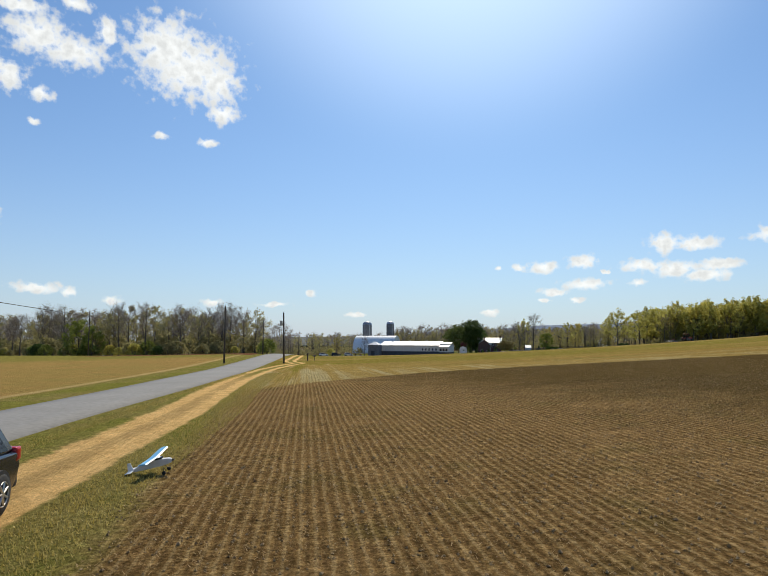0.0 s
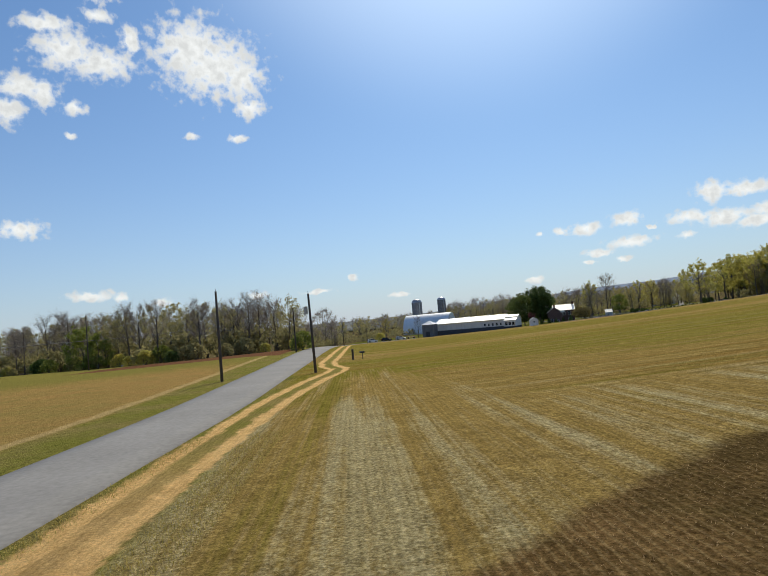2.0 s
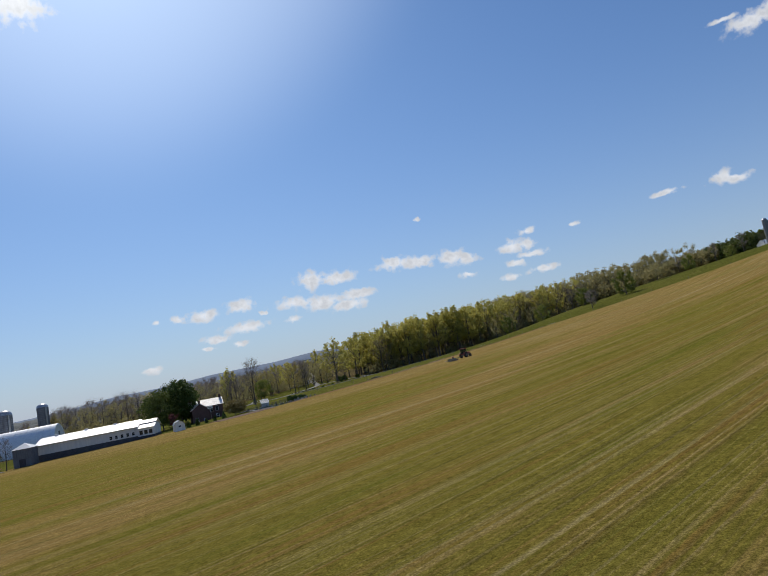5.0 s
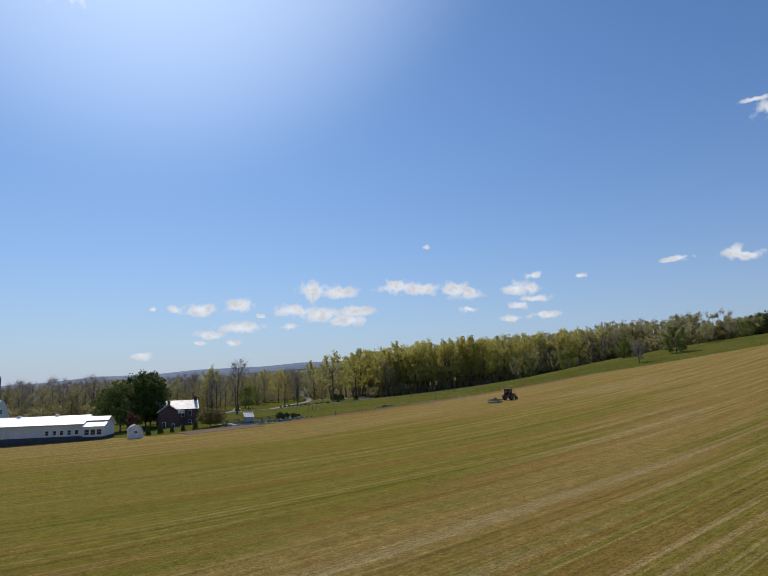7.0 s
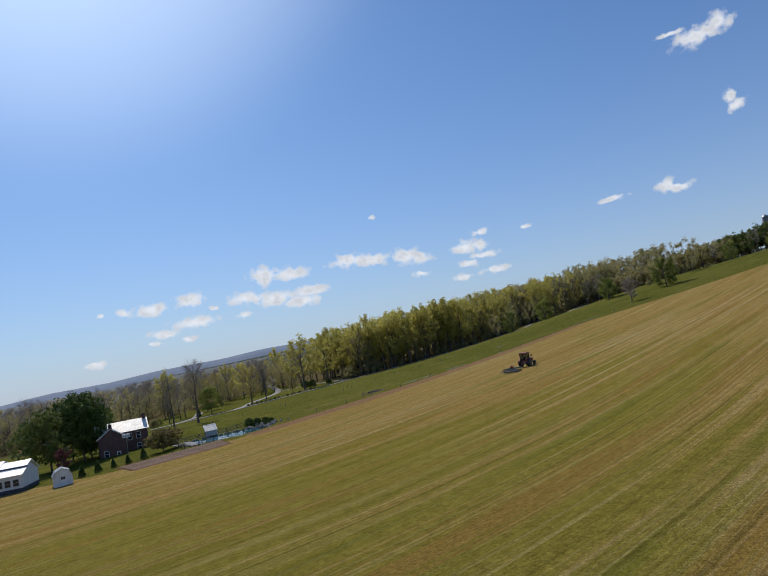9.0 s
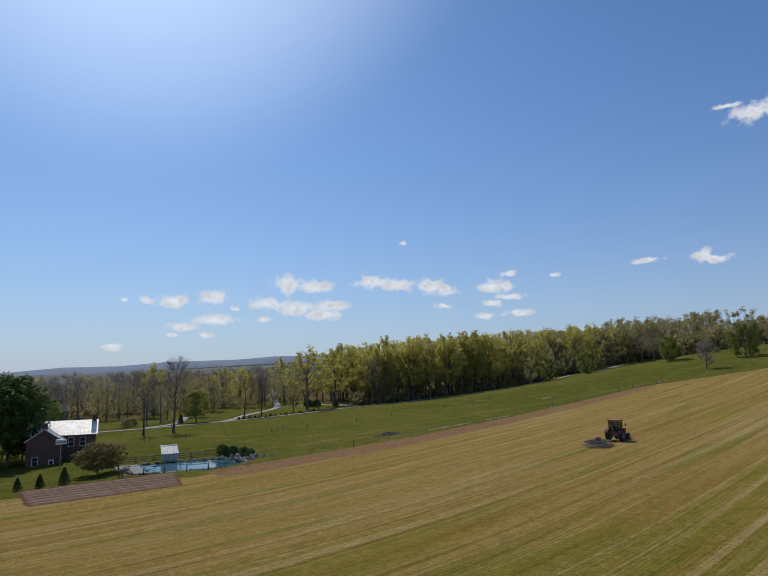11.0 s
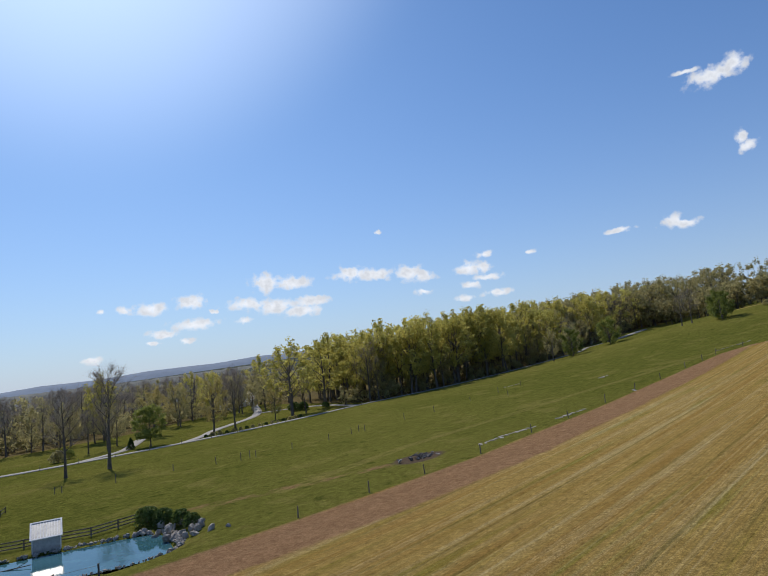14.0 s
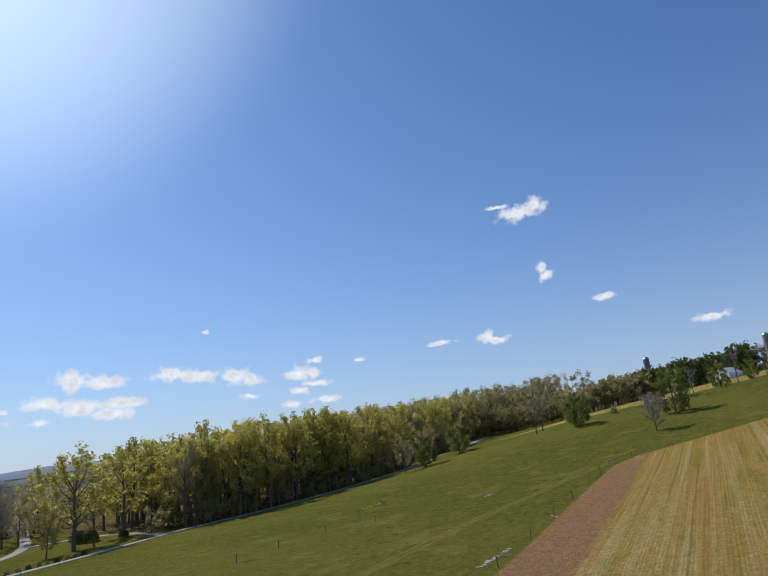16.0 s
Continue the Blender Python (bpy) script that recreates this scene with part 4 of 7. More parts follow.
def grow_round(rng, height, spread, bole=0.3, limbs=11, twigs=4, sides=5):
    """A forked trunk whose limbs bow out and up to a rounded crown; returns mesh lists and leaf tips."""
    vs, fs, tips = [], [], []
    r0 = height * 0.014 + 0.05
    top = height * rng.uniform(0.55, 0.65)
    lean = Vector((rng.uniform(-0.06, 0.06), rng.uniform(-0.06, 0.06), 0))
    trunk = [Vector((lean.x * z + rng.uniform(-0.12, 0.12), lean.y * z + rng.uniform(-0.12, 0.12), z)) for z in (-0.3, top * 0.25, top * 0.5, top * 0.75, top)]
    tube(vs, fs, trunk, [r0 * 1.25, r0, r0 * 0.85, r0 * 0.65, r0 * 0.4], sides + 1)
    mid = height * (bole + 1.0) / 2
    for k in range(limbs):
        h = -0.75 + 1.75 * (k + rng.uniform(0.2, 0.8)) / limbs
        ring = math.sqrt(max(0.05, 1 - h * h)) * rng.uniform(0.72, 1.06)
        a = k * 2.4 + rng.uniform(-0.4, 0.4)
        end = Vector((lean.x * mid + math.cos(a) * ring * spread, lean.y * mid + math.sin(a) * ring * spread, mid + h * (height - mid) * rng.uniform(0.9, 1.03)))
        low = max(bole * height * 0.75, min(top, end.z - 0.75 * math.hypot(end.x, end.y) - 0.15 * height))
        f = low / top * 4
        i = min(int(f), 3)
        o = trunk[i].lerp(trunk[i + 1], f - i)
        bow = o.lerp(end, 0.5) + Vector((0, 0, -0.06 * height * (1 - abs(h)))) + Vector((rng.uniform(-0.5, 0.5), rng.uniform(-0.5, 0.5), rng.uniform(-0.4, 0.4)))
        limb = [o, o.lerp(bow, 0.5), bow, bow.lerp(end, 0.55) + Vector((0, 0, 0.3)), end]
        r = r0 * 0.42
        tube(vs, fs, limb, [r, r * 0.8, r * 0.55, r * 0.32, r * 0.1], 4)
        tips.append(end)
        for j in range(twigs):
            q = limb[2].lerp(limb[4], (j + rng.random()) / twigs)
            e = (q - Vector((0, 0, mid * 0.9))).normalized() + Vector((rng.uniform(-0.8, 0.8), rng.uniform(-0.8, 0.8), rng.uniform(-0.2, 0.8)))
            tip = q + e.normalized() * spread * rng.uniform(0.18, 0.36)
            tube(vs, fs, [q, q.lerp(tip, 0.5) + Vector((0, 0, 0.15)), tip], [r * 0.3, r * 0.18, r * 0.06], 3)
            tips.extend((q.lerp(tip, 0.5), tip))
    return vs, fs, tips


def mesh_of(name, vs, fs, material, smooth=True):
    me = bpy.data.meshes.new(name)
    me.from_pydata([tuple(v) for v in vs], [], fs)
    if smooth:
        me.polygons.foreach_set("use_smooth", [True] * len(fs))
    me.materials.append(material)
    return me


def leaves(rng, tips, per, size, cloud, flat=0.8):
    """Leaf clumps, each a bent quad, on the skin of a ragged puff round every tip."""
    vs, fs = [], []
    for t in tips:
        puff = cloud * rng.uniform(0.6, 1.25)
        for _ in range(per):
            d = Vector((rng.gauss(0, 1), rng.gauss(0, 1), rng.gauss(0.25, 1))).normalized()
            c = t + Vector((d.x, d.y, d.z * flat)) * puff * rng.uniform(0.45, 1.15)
            n = (d + Vector((rng.gauss(0, 0.45), rng.gauss(0, 0.45), rng.gauss(0, 0.45)))).normalized()
            s = size * rng.uniform(0.55, 1.3)
            u = n.orthogonal().normalized()
            w = n.cross(u)
            a = rng.uniform(0, 6.283)
            u, w = u * math.cos(a) + w * math.sin(a), w * math.cos(a) - u * math.sin(a)
            b = len(vs)
            vs += [c - u * s, c + w * s * 0.6 - n * s * 0.25, c + u * s, c - w * s * 0.6 - n * s * 0.25]
            fs += [(b, b + 1, b + 2), (b, b + 2, b + 3)]
    return vs, fs


def fine_twigs(rng, tips, per, length):
    """Bare outer twigs: thin slivers that fan out from the tips."""
    vs, fs = [], []
    for t in tips:
        for _ in range(per):
            d = Vector((rng.uniform(-1, 1), rng.uniform(-1, 1), rng.uniform(-0.3, 1.2))).normalized()
            s = d.orthogonal().normalized() * length * 0.009
            e = t + d * length * rng.uniform(0.5, 1.2)
            b = len(vs)
            vs += [t - s, t + s, e]
            fs += [(b, b + 1, b + 2)]
    return vs, fs


def tree_kind(seed, height, spread, leaf, per, size, cloud, bark=None, bole=0.3, limbs=9, twigs=5, twig_len=0.0, flat=0.8, domed=False):
    rng = random.Random(seed)
    vs, fs, tips = grow_round(rng, height, spread, bole, limbs, twigs) if domed else grow(rng, height, spread, bole, limbs, twigs)
    wood = mesh_of("trunk", vs, fs, bark or BARK)
    if twig_len:
        vs, fs = fine_twigs(rng, tips, per, twig_len)
    else:
        vs, fs = leaves(rng, tips, per, size, cloud, flat)
    return wood, mesh_of("crown", vs, fs, leaf, False), height


def dome_tree(seed, height, radius, leaf, count, per, size, cloud, skirt=0.22):
    """A tree whose leaf puffs make a lobed dome over short limbs."""
    rng = random.Random(seed)
    vs, fs, tips = grow(rng, height * 0.75, radius * 0.62, skirt, 14, 4)
    lobes = [(rng.uniform(0, 6.283), rng.uniform(0.3, 0.55), rng.uniform(0.0, 0.35)) for _ in range(7)]
    spots = []
    for k in range(count):
        a, q, up = lobes[k % 7] if k % 3 else (0, 0, 0.25)
        d = Vector((rng.gauss(0, 1), rng.gauss(0, 1), rng.gauss(0.3, 1))).normalized()
        r = (0.62 if k % 3 else 0.78) * rng.uniform(0.8, 1.0)
        x, y = math.cos(a) * q + d.x * r, math.sin(a) * q + d.y * r
        z = 0.42 + up * 0.5 + d.z * r * 0.56
        spots.append(Vector((x * radius, y * radius, max(skirt, min(1.0, z)) * height)))
    wood = mesh_of("trunk", vs, fs, BARK)
    vs, fs = leaves(rng, spots, per, size, cloud)
    return wood, mesh_of("crown", vs, fs, leaf, False), height


def plant(kind, x, y, scale, turn, label, category="tree", group="", name="tree", sink=0.0, wide=1.0):
    root = new(name)
    root.matrix_world = Matrix.LocRotScale((x, y, rest(x, y) - sink), Euler((0, 0, turn)), (scale * wide, scale * wide, scale))
    root.empty_display_size = 0.5
    for nm, me in (("trunk", kind[0]), ("crown", kind[1])):
        o = new(nm, me)
        o.parent = root
    return tagged(root, label, category, group)


KINDS = {
    "spring": [tree_kind(s, 27, 6.6, LEAF_SPRING, 15, 0.42, 1.35, bole=0.30, limbs=16, domed=True) for s in (1, 2, 3, 4)],
    "green": [tree_kind(s, 9.5, 4.0, LEAF_GREEN, 18, 0.27, 0.95, bole=0.10, limbs=16, domed=True) for s in (11, 12)],
    "bare": [tree_kind(s, 20, 6.2, TWIG, 10, 0, 0, BARK, bole=0.3, limbs=15, twigs=9, twig_len=1.7) for s in (21, 22, 23)],
    "dense": [tree_kind(24, 12, 4.6, TWIG, 16, 0, 0, BARK, bole=0.16, limbs=20, twigs=12, twig_len=1.3)],
    "amber": [tree_kind(s, 18, 4.8, LEAF_AMBER, 18, 0.27, 1.05, bole=0.24, limbs=14, domed=True) for s in (35, 36)],
    "olive": [tree_kind(s, 18, 5.2, LEAF_OLIVE, 13, 0.27, 1.1, BARK_GREY, bole=0.25, limbs=14, domed=True) for s in (31, 32, 33)],
    "dark": [dome_tree(s, 21, 8.4, LEAF_DARK, 380, 24, 0.42, 1.35, 0.12) for s in (41, 42)],
    "broad": [dome_tree(43, 14, 7.4, LEAF_MID, 280, 22, 0.36, 1.15, 0.1)],
    "round": [dome_tree(51, 11, 4.6, LEAF_GREEN, 170, 22, 0.28, 0.8)],
    "apple": [dome_tree(61, 5.2, 4.2, LEAF_BRONZE, 240, 24, 0.2, 0.6)],
    "blossom": [tree_kind(62, 6, 2.6, BLOSSOM, 20, 0.2, 0.6, bole=0.15, limbs=10)],
    "plum": [tree_kind(63, 6, 2.4, LEAF_RED, 18, 0.2, 0.6, bole=0.15, limbs=9)],
}


def bush_kind(seed, leaf, r=1.6, h=2.4, count=700, size=0.2, cone=0.0):
    """A shrub: short stems and a crown of leaf clumps on a lumpy, uneven shell."""
    rng = random.Random(seed)
    vs, fs = [], []
    for k in range(6):
        a = k * 1.05
        tube(vs, fs, [Vector((0, 0, -0.1)), Vector((math.cos(a) * r * 0.3, math.sin(a) * r * 0.3, h * 0.4)), Vector((math.cos(a) * r * 0.5, math.sin(a) * r * 0.5, h * 0.75))], [0.06, 0.04, 0.01], 4)
    wood = mesh_of("trunk", vs, fs, BARK)
    pts = []
    for _ in range(count):
        z = rng.random() ** 0.8
        a = rng.uniform(0, 6.283)
        wide = (1 - z) ** 0.8 if cone else math.sqrt(max(0.03, 1 - (z * 1.36 - 0.38) ** 2))
        q = r * wide * rng.uniform(0.55, 1.0) * (1 + 0.25 * math.sin(a * 3 + seed) * math.sin(z * 5 + seed))
        pts.append(Vector((math.cos(a) * q, math.sin(a) * q, h * (0.04 + 0.96 * z))))
    vs, fs = leaves(rng, pts, 1, size, 0.12)
    return wood, mesh_of("crown", vs, fs, leaf, False), h


BUSH = {"green": bush_kind(1, LEAF_GREEN), "dark": bush_kind(2, LEAF_DARK, 1.5, 2.2, 900), "olive": bush_kind(3, LEAF_OLIVE, 1.5, 2.2), "cone": bush_kind(4, LEAF_DARK, 0.8, 2.0, 900, 0.14, 1.0), "spring": bush_kind(5, LEAF_SPRING)}


def woods():
    """The woods round the farm, tree by tree along their edges."""
    rng = random.Random(5)
    spin = lambda: rng.uniform(0, 6.3)
    # spring-green wood beside the lane
    for i in range(115):
        x = 196 + 190 * (i + rng.random()) / 115
        y = np.interp(x, [190, 224, 280, 331, 420], [416, 411, 410, 419, 440]) + abs(rng.gauss(0, 20))
        if x > 300 and rng.random() < 0.35:
            continue
        r = rng.random()
        k = rng.choice(KINDS["spring"] if r < (0.86 if x < 285 else 0.4) else KINDS["olive"] if r < 0.93 else KINDS["bare"])
        plant(k, x, y, rng.uniform(0.88, 1.16) * (1.0 if x < 300 else 0.92), spin(), "tall tree with fresh yellow-green spring leaves", group="trees of the lane wood")
    # thinner grey wood towards the farm and far off
    for i in range(62):
        x = 0 + 200 * (i + rng.random()) / 62
        y = 448 + abs(rng.gauss(0, 35)) + max(0, (x - 90)) * 0.25
        r = rng.random()
        k = rng.choice(KINDS["bare"] if r < 0.5 else KINDS["olive"] if r < 0.8 else KINDS["amber"] if r < 0.87 else KINDS["olive"] if x < 110 else KINDS["spring"])
        plant(k, x, y, rng.uniform(0.7, 0.95) * (0.7 if x < 12 else 1.0), spin(), "tall grey-brown tree still nearly bare in spring", group="trees behind the farm")
    # wood west of the road
    for i in range(80):
        x = -190 + 150 * (i + rng.random()) / 80
        y = np.interp(x, [-190, -100, -64, -40], [235, 200, 184, 195]) + abs(rng.gauss(0, 16))
        r = rng.random()
        k = rng.choice(KINDS["bare"] if r < 0.62 else KINDS["olive"] if r < 0.93 else KINDS["green"])
        plant(k, x, y, rng.uniform(0.6, 0.82), spin(), "tree at the edge of the wood across the road", group="trees across the road")
    for i in range(36):
        x = -185 + 140 * (i + rng.random()) / 36
        y = np.interp(x, [-190, -100, -64, -40], [233, 197, 181, 190]) + rng.uniform(-2, 3)
        plant(BUSH[rng.choice(("green", "dark", "olive", "olive", "spring"))], x, y, rng.uniform(0.9, 1.9), spin(), "low leafy shrub at the wood's edge", "shrub", "shrubs across the road", "shrub")
    for i in range(16):
        x = rng.uniform(196, 300)
        y = np.interp(x, [190, 224, 280, 331], [413, 409, 408, 417]) + rng.uniform(0, 5)
        plant(BUSH["olive"], x, y, rng.uniform(0.6, 1.2), spin(), "low leafy shrub under the lane trees", "shrub", "shrubs of the lane wood", "shrub")


woods()


def lite(seed, height, spread, per, size, cloud, twig_len=0.0, limbs=10):
    """A lighter tree for the mass of the woods: vertex and face arrays of its wood and its crown."""
    rng = random.Random(seed)
    vs, fs, tips = grow(rng, height, spread, 0.24, 8, 2, sides=3) if twig_len else grow_round(rng, height, spread, 0.2, limbs, 1, sides=3)
    wood = (np.array([tuple(v) for v in vs]), np.array([f for f in fs]))
    vs, fs = fine_twigs(rng, tips, per, twig_len) if twig_len else leaves(rng, tips, per, size, cloud, 0.9)
    return wood, (np.array([tuple(v) for v in vs]), np.array(fs))


def far_woods(name, kinds, leaf, spots, seed, label, tall=1.0):
    """Woodland as one mass of many trees."""
    rng = random.Random(seed)
    for which, material in ((1, leaf), (0, BARK)):
        rng = random.Random(seed)
        allv, allf, n = [], [], 0
        for x, y in spots:
            v, f = kinds[rng.randrange(len(kinds))][which]
            a, s = rng.uniform(0, 6.283), rng.uniform(0.8, 1.2) * tall * (1 + 0.12 * min(1, max(0, (x - 400) / 80)))
            if x < 12 and y > 205 and x > -62:
                s *= 0.5 if y < 345 else 0.66
            c, d = math.cos(a) * s, math.sin(a) * s
            allv.append(np.stack([v[:, 0] * c - v[:, 1] * d + x, v[:, 0] * d + v[:, 1] * c + y, v[:, 2] * s + rest(x, y)], 1))
            allf.append(f + n)
            n += len(v)
        o = new(name, mesh_of(name, np.concatenate(allv).tolist(), np.concatenate(allf).tolist(), material, False))
        tagged(o, label if which else "trunks and limbs of the " + label, "woods", kind="stuff")


L_SPRING = [lite(s, 25, 6.4, 18, 0.58, 1.9) for s in (101, 102, 103)]
L_OLIVE = [lite(s, 16, 4.8, 14, 0.48, 1.5) for s in (111, 112, 113)]
L_BARE = [lite(s, 17, 5.4, 15, 0, 0, 3.2) for s in (121, 122, 123)]
L_GREEN = [lite(s, 10, 4.4, 11, 0.58, 1.4) for s in (131, 132)]
L_SHRUB = [lite(s, 5.5, 3.2, 7, 0.6, 1.4, limbs=5) for s in (141, 142)]


def strip(n, seed, line, deep):
    """Spots along a line of the plan and behind it."""
    rng = random.Random(seed)
    out = []
    for i in range(n):
        s = (i + rng.random()) / n * (len(line) - 1)
        k = min(int(s), len(line) - 2)
        out.append((line[k][0] + (line[k + 1][0] - line[k][0]) * (s - k) + rng.gauss(0, 4), line[k][1] + (line[k + 1][1] - line[k][1]) * (s - k) + deep * rng.random()))
    return out


far_woods("distant_woods", L_SPRING, LEAF_SPRING, strip(130, 1, [(200, 440), (240, 434), (300, 438), (360, 450)], 50), 1, "fresh yellow-green woods behind the lane")
far_woods("distant_woods", L_OLIVE, LEAF_OLIVE, strip(110, 2, [(-60, 400), (0, 450), (80, 480), (160, 520), (200, 480)], 130), 2, "olive-brown spring woods behind the farm")
far_woods("distant_woods", L_BARE, TWIG, strip(180, 3, [(-70, 380), (0, 440), (80, 470), (150, 500), (210, 520)], 130), 3, "grey leafless woods behind the farm")
far_woods("distant_woods", L_OLIVE, LEAF_OLIVE, strip(60, 4, [(-230, 270), (-150, 235), (-80, 215), (-45, 235), (-60, 320)], 60), 4, "olive-brown woods across the road")
far_woods("distant_woods", L_BARE, TWIG, strip(95, 5, [(-230, 270), (-150, 235), (-80, 215), (-42, 235), (-60, 330)], 70), 5, "grey leafless woods across the road")
far_woods("undergrowth", L_SHRUB, LEAF_OLIVE, strip(80, 11, [(198, 417), (224, 412), (280, 411), (331, 420), (380, 432)], 14), 11, "pale green undergrowth along the lane wood")
far_woods("undergrowth", L_SHRUB, LEAF_OLIVE, strip(170, 12, [(-20, 420), (30, 440), (90, 462), (150, 480), (196, 500)], 50), 12, "olive undergrowth behind the farm")
far_woods("undergrowth", L_SHRUB, LEAF_OLIVE, strip(190, 13, [(-230, 250), (-140, 214), (-100, 201), (-64, 187), (-42, 198), (-48, 250), (-52, 320)], 20), 13, "olive undergrowth across the road")
far_woods("undergrowth", L_SHRUB, LEAF_OLIVE, strip(60, 15, [(-50, 330), (-30, 345), (0, 400), (40, 450)], 25), 15, "pale green undergrowth behind the farm road")
far_woods("distant_woods", L_SPRING, LEAF_OLIVE, strip(180, 8, [(315, 436), (360, 440), (410, 440), (460, 436), (510, 424), (560, 400)], 60), 8, "olive-green woods along the far pasture", 0.98)
far_woods("distant_woods", L_OLIVE, LEAF_OLIVE, strip(110, 14, [(205, 500), (280, 505), (360, 520), (460, 530), (560, 520), (640, 470)], 90), 14, "olive-green woods far behind the lane", 1.08)
far_woods("distant_woods", L_SPRING, LEAF_SPRING, strip(26, 9, [(320, 430), (400, 440), (480, 440)], 50), 9, "fresh yellow-green woods along the far pasture")
far_woods("distant_woods", L_BARE, TWIG, strip(60, 16, [(320, 432), (370, 438), (420, 446), (470, 446), (520, 430)], 40), 16, "grey leafless trees along the far pasture", 1.1)
far_woods("undergrowth", L_SHRUB, LEAF_OLIVE, strip(110, 17, [(330, 428), (370, 436), (420, 442), (470, 442), (520, 428), (560, 402)], 12), 17, "olive undergrowth along the far pasture")
far_woods("distant_woods", L_GREEN, LEAF_OLIVE, strip(70, 6, [(440, 420), (455, 385), (470, 352), (482, 335), (520, 360), (545, 330)], 30), 6, "olive-green trees over the eastern hill", 1.4)
far_woods("distant_woods", L_GREEN, LEAF_MID, strip(80, 7, [(478, 340), (492, 310), (505, 280), (515, 240), (500, 190)], 22), 7, "dark trees on the eastern hilltop", 1.35)


def single_trees():
    rng = random.Random(9)
    spin = lambda: rng.uniform(0, 6.3)
    B, O, S, G, D, A = (KINDS[k] for k in ("bare", "olive", "spring", "green", "dark", "amber"))
    rows = [
        (B[0], 92.5, 365, 1.08, "tall bare tree with a forked trunk in the pasture"),
        (B[1], 84, 364.5, 0.85, "slim bare tree leaning in the pasture"),
        (KINDS["round"][0], 112, 406, 1.15, "round dense green tree on the lawn"),
        (A[0], 132.5, 411, 0.95, "old grey tree with sparse yellow leaves by the drive"),
        (A[1], 122, 440, 0.9, "grey tree with orange-tinged new leaves on the lawn"),
        (B[2], 138.5, 408, 0.85, "bare grey tree beside the driveway"),
        (A[0], 158, 420, 0.62, "small grey-green tree on the lawn"),
        (S[0], 167, 424, 1.0, "broad yellow-green tree beside the lane"),
        (B[1], 172, 423, 0.7, "leaning dark trunk with few leaves"),
        (S[2], 186, 432, 0.95, "broad yellow-green tree by the side drive"),
        (KINDS["blossom"][0], 178, 486, 1.2, "small tree covered in white blossom"),
        (B[0], 98, 420, 0.6, "thin bare tree near the lane"),
        (B[1], 104, 424, 0.65, "thin bare tree near the lane"),
        (O[1], 108, 430, 0.7, "thin olive tree near the lane"),
        (KINDS["dense"][0], 252, 290.5, 0.74, "small bare dense tree alone in the pasture"),
        (G[0], 276, 380, 1.15, "bushy green tree at the pasture's edge"),
        (G[1], 321, 392, 1.3, "bushy green tree at the pasture's edge"),
        (G[0], 286, 323, 1.05, "spreading low green tree in the pasture"),
        (G[1], 291, 326, 0.95, "spreading low green tree in the pasture"),
        (G[0], 283, 291.5, 1.3, "round green tree standing in the pasture"),
        (O[0], 268, 384, 0.7, "slim olive tree at the pasture's edge"),
        (O[2], 281, 384, 0.75, "slim olive tree at the pasture's edge"),
        (B[0], 300, 345, 0.62, "bare tree at the pasture's edge"),
        (B[1], 318, 350, 0.7, "bare tree at the pasture's edge"),
        (B[2], 345, 297, 0.5, "bare tree in the hedge line"),
        (G[1], 338, 286, 0.9, "green tree in the hedge line"),
        (B[0], 362, 283, 0.6, "bare tree in the hedge line"),
        (B[1], 378, 274, 0.62, "bare spreading tree in the hedge line"),
        (B[2], 392, 268, 0.45, "bare tree in the hedge line"),
        (G[0], 372, 279, 0.8, "green tree in the hedge line"),
        (G[1], 402, 262, 1.1, "green tree in the hedge line"),
        (O[0], 326, 300, 0.6, "olive tree in the hedge line"),
        (D[0], 48.8, 321, 0.86, "huge dark evergreen tree with a dense crown"),
        (D[1], 52, 330, 0.72, "dark evergreen tree behind the farmhouse"),
        (KINDS["broad"][0], 41.0, 317, 1.08, "wide leafy green tree beside the shed"),
        (G[0], 58, 345, 1.1, "green tree behind the farmhouse"),
        (G[1], 49, 340, 1.0, "green tree behind the farmhouse"),
        (KINDS["plum"][0], 41.5, 302, 0.8, "small plum-red tree beside the shed"),
        (KINDS["plum"][0], 66, 347, 0.9, "small plum-red tree behind the farmhouse"),
        (KINDS["apple"][0], 59.6, 289.5, 0.95, "round low tree with thin olive leaves on the lawn"),
        (B[2], -7.7, 299, 0.46, "bare dark tree before the arched barn"),
        (B[0], -72, 186, 0.78, "tall bare tree at the wood's edge"),
        (G[0], -96, 193, 1.15, "bright green tree at the wood's edge"),
        (G[1], -90, 190, 0.9, "bright green tree at the wood's edge"),
        (B[1], -50, 212, 0.7, "tall bare tree above the road"),
        (B[2], -43, 217, 0.6, "tall bare tree above the road"),
        (B[0], -41, 205, 0.5, "bare tree above the road"),
        (O[0], -33, 330, 0.55, "yellow-green tree at the bend of the road"),
        (A[1], -24, 336, 0.55, "yellow-green tree at the bend of the road"),
        (O[1], -52, 318, 0.6, "olive tree at the bend of the road"),
        (O[2], -44, 325, 0.55, "olive tree at the bend of the road"),
    ]
    for kind, x, y, s, label in rows:
        plant(kind, x, y, s, spin(), label, wide=1.3 if "broad" in label or "dense tree" in label else 1.0)
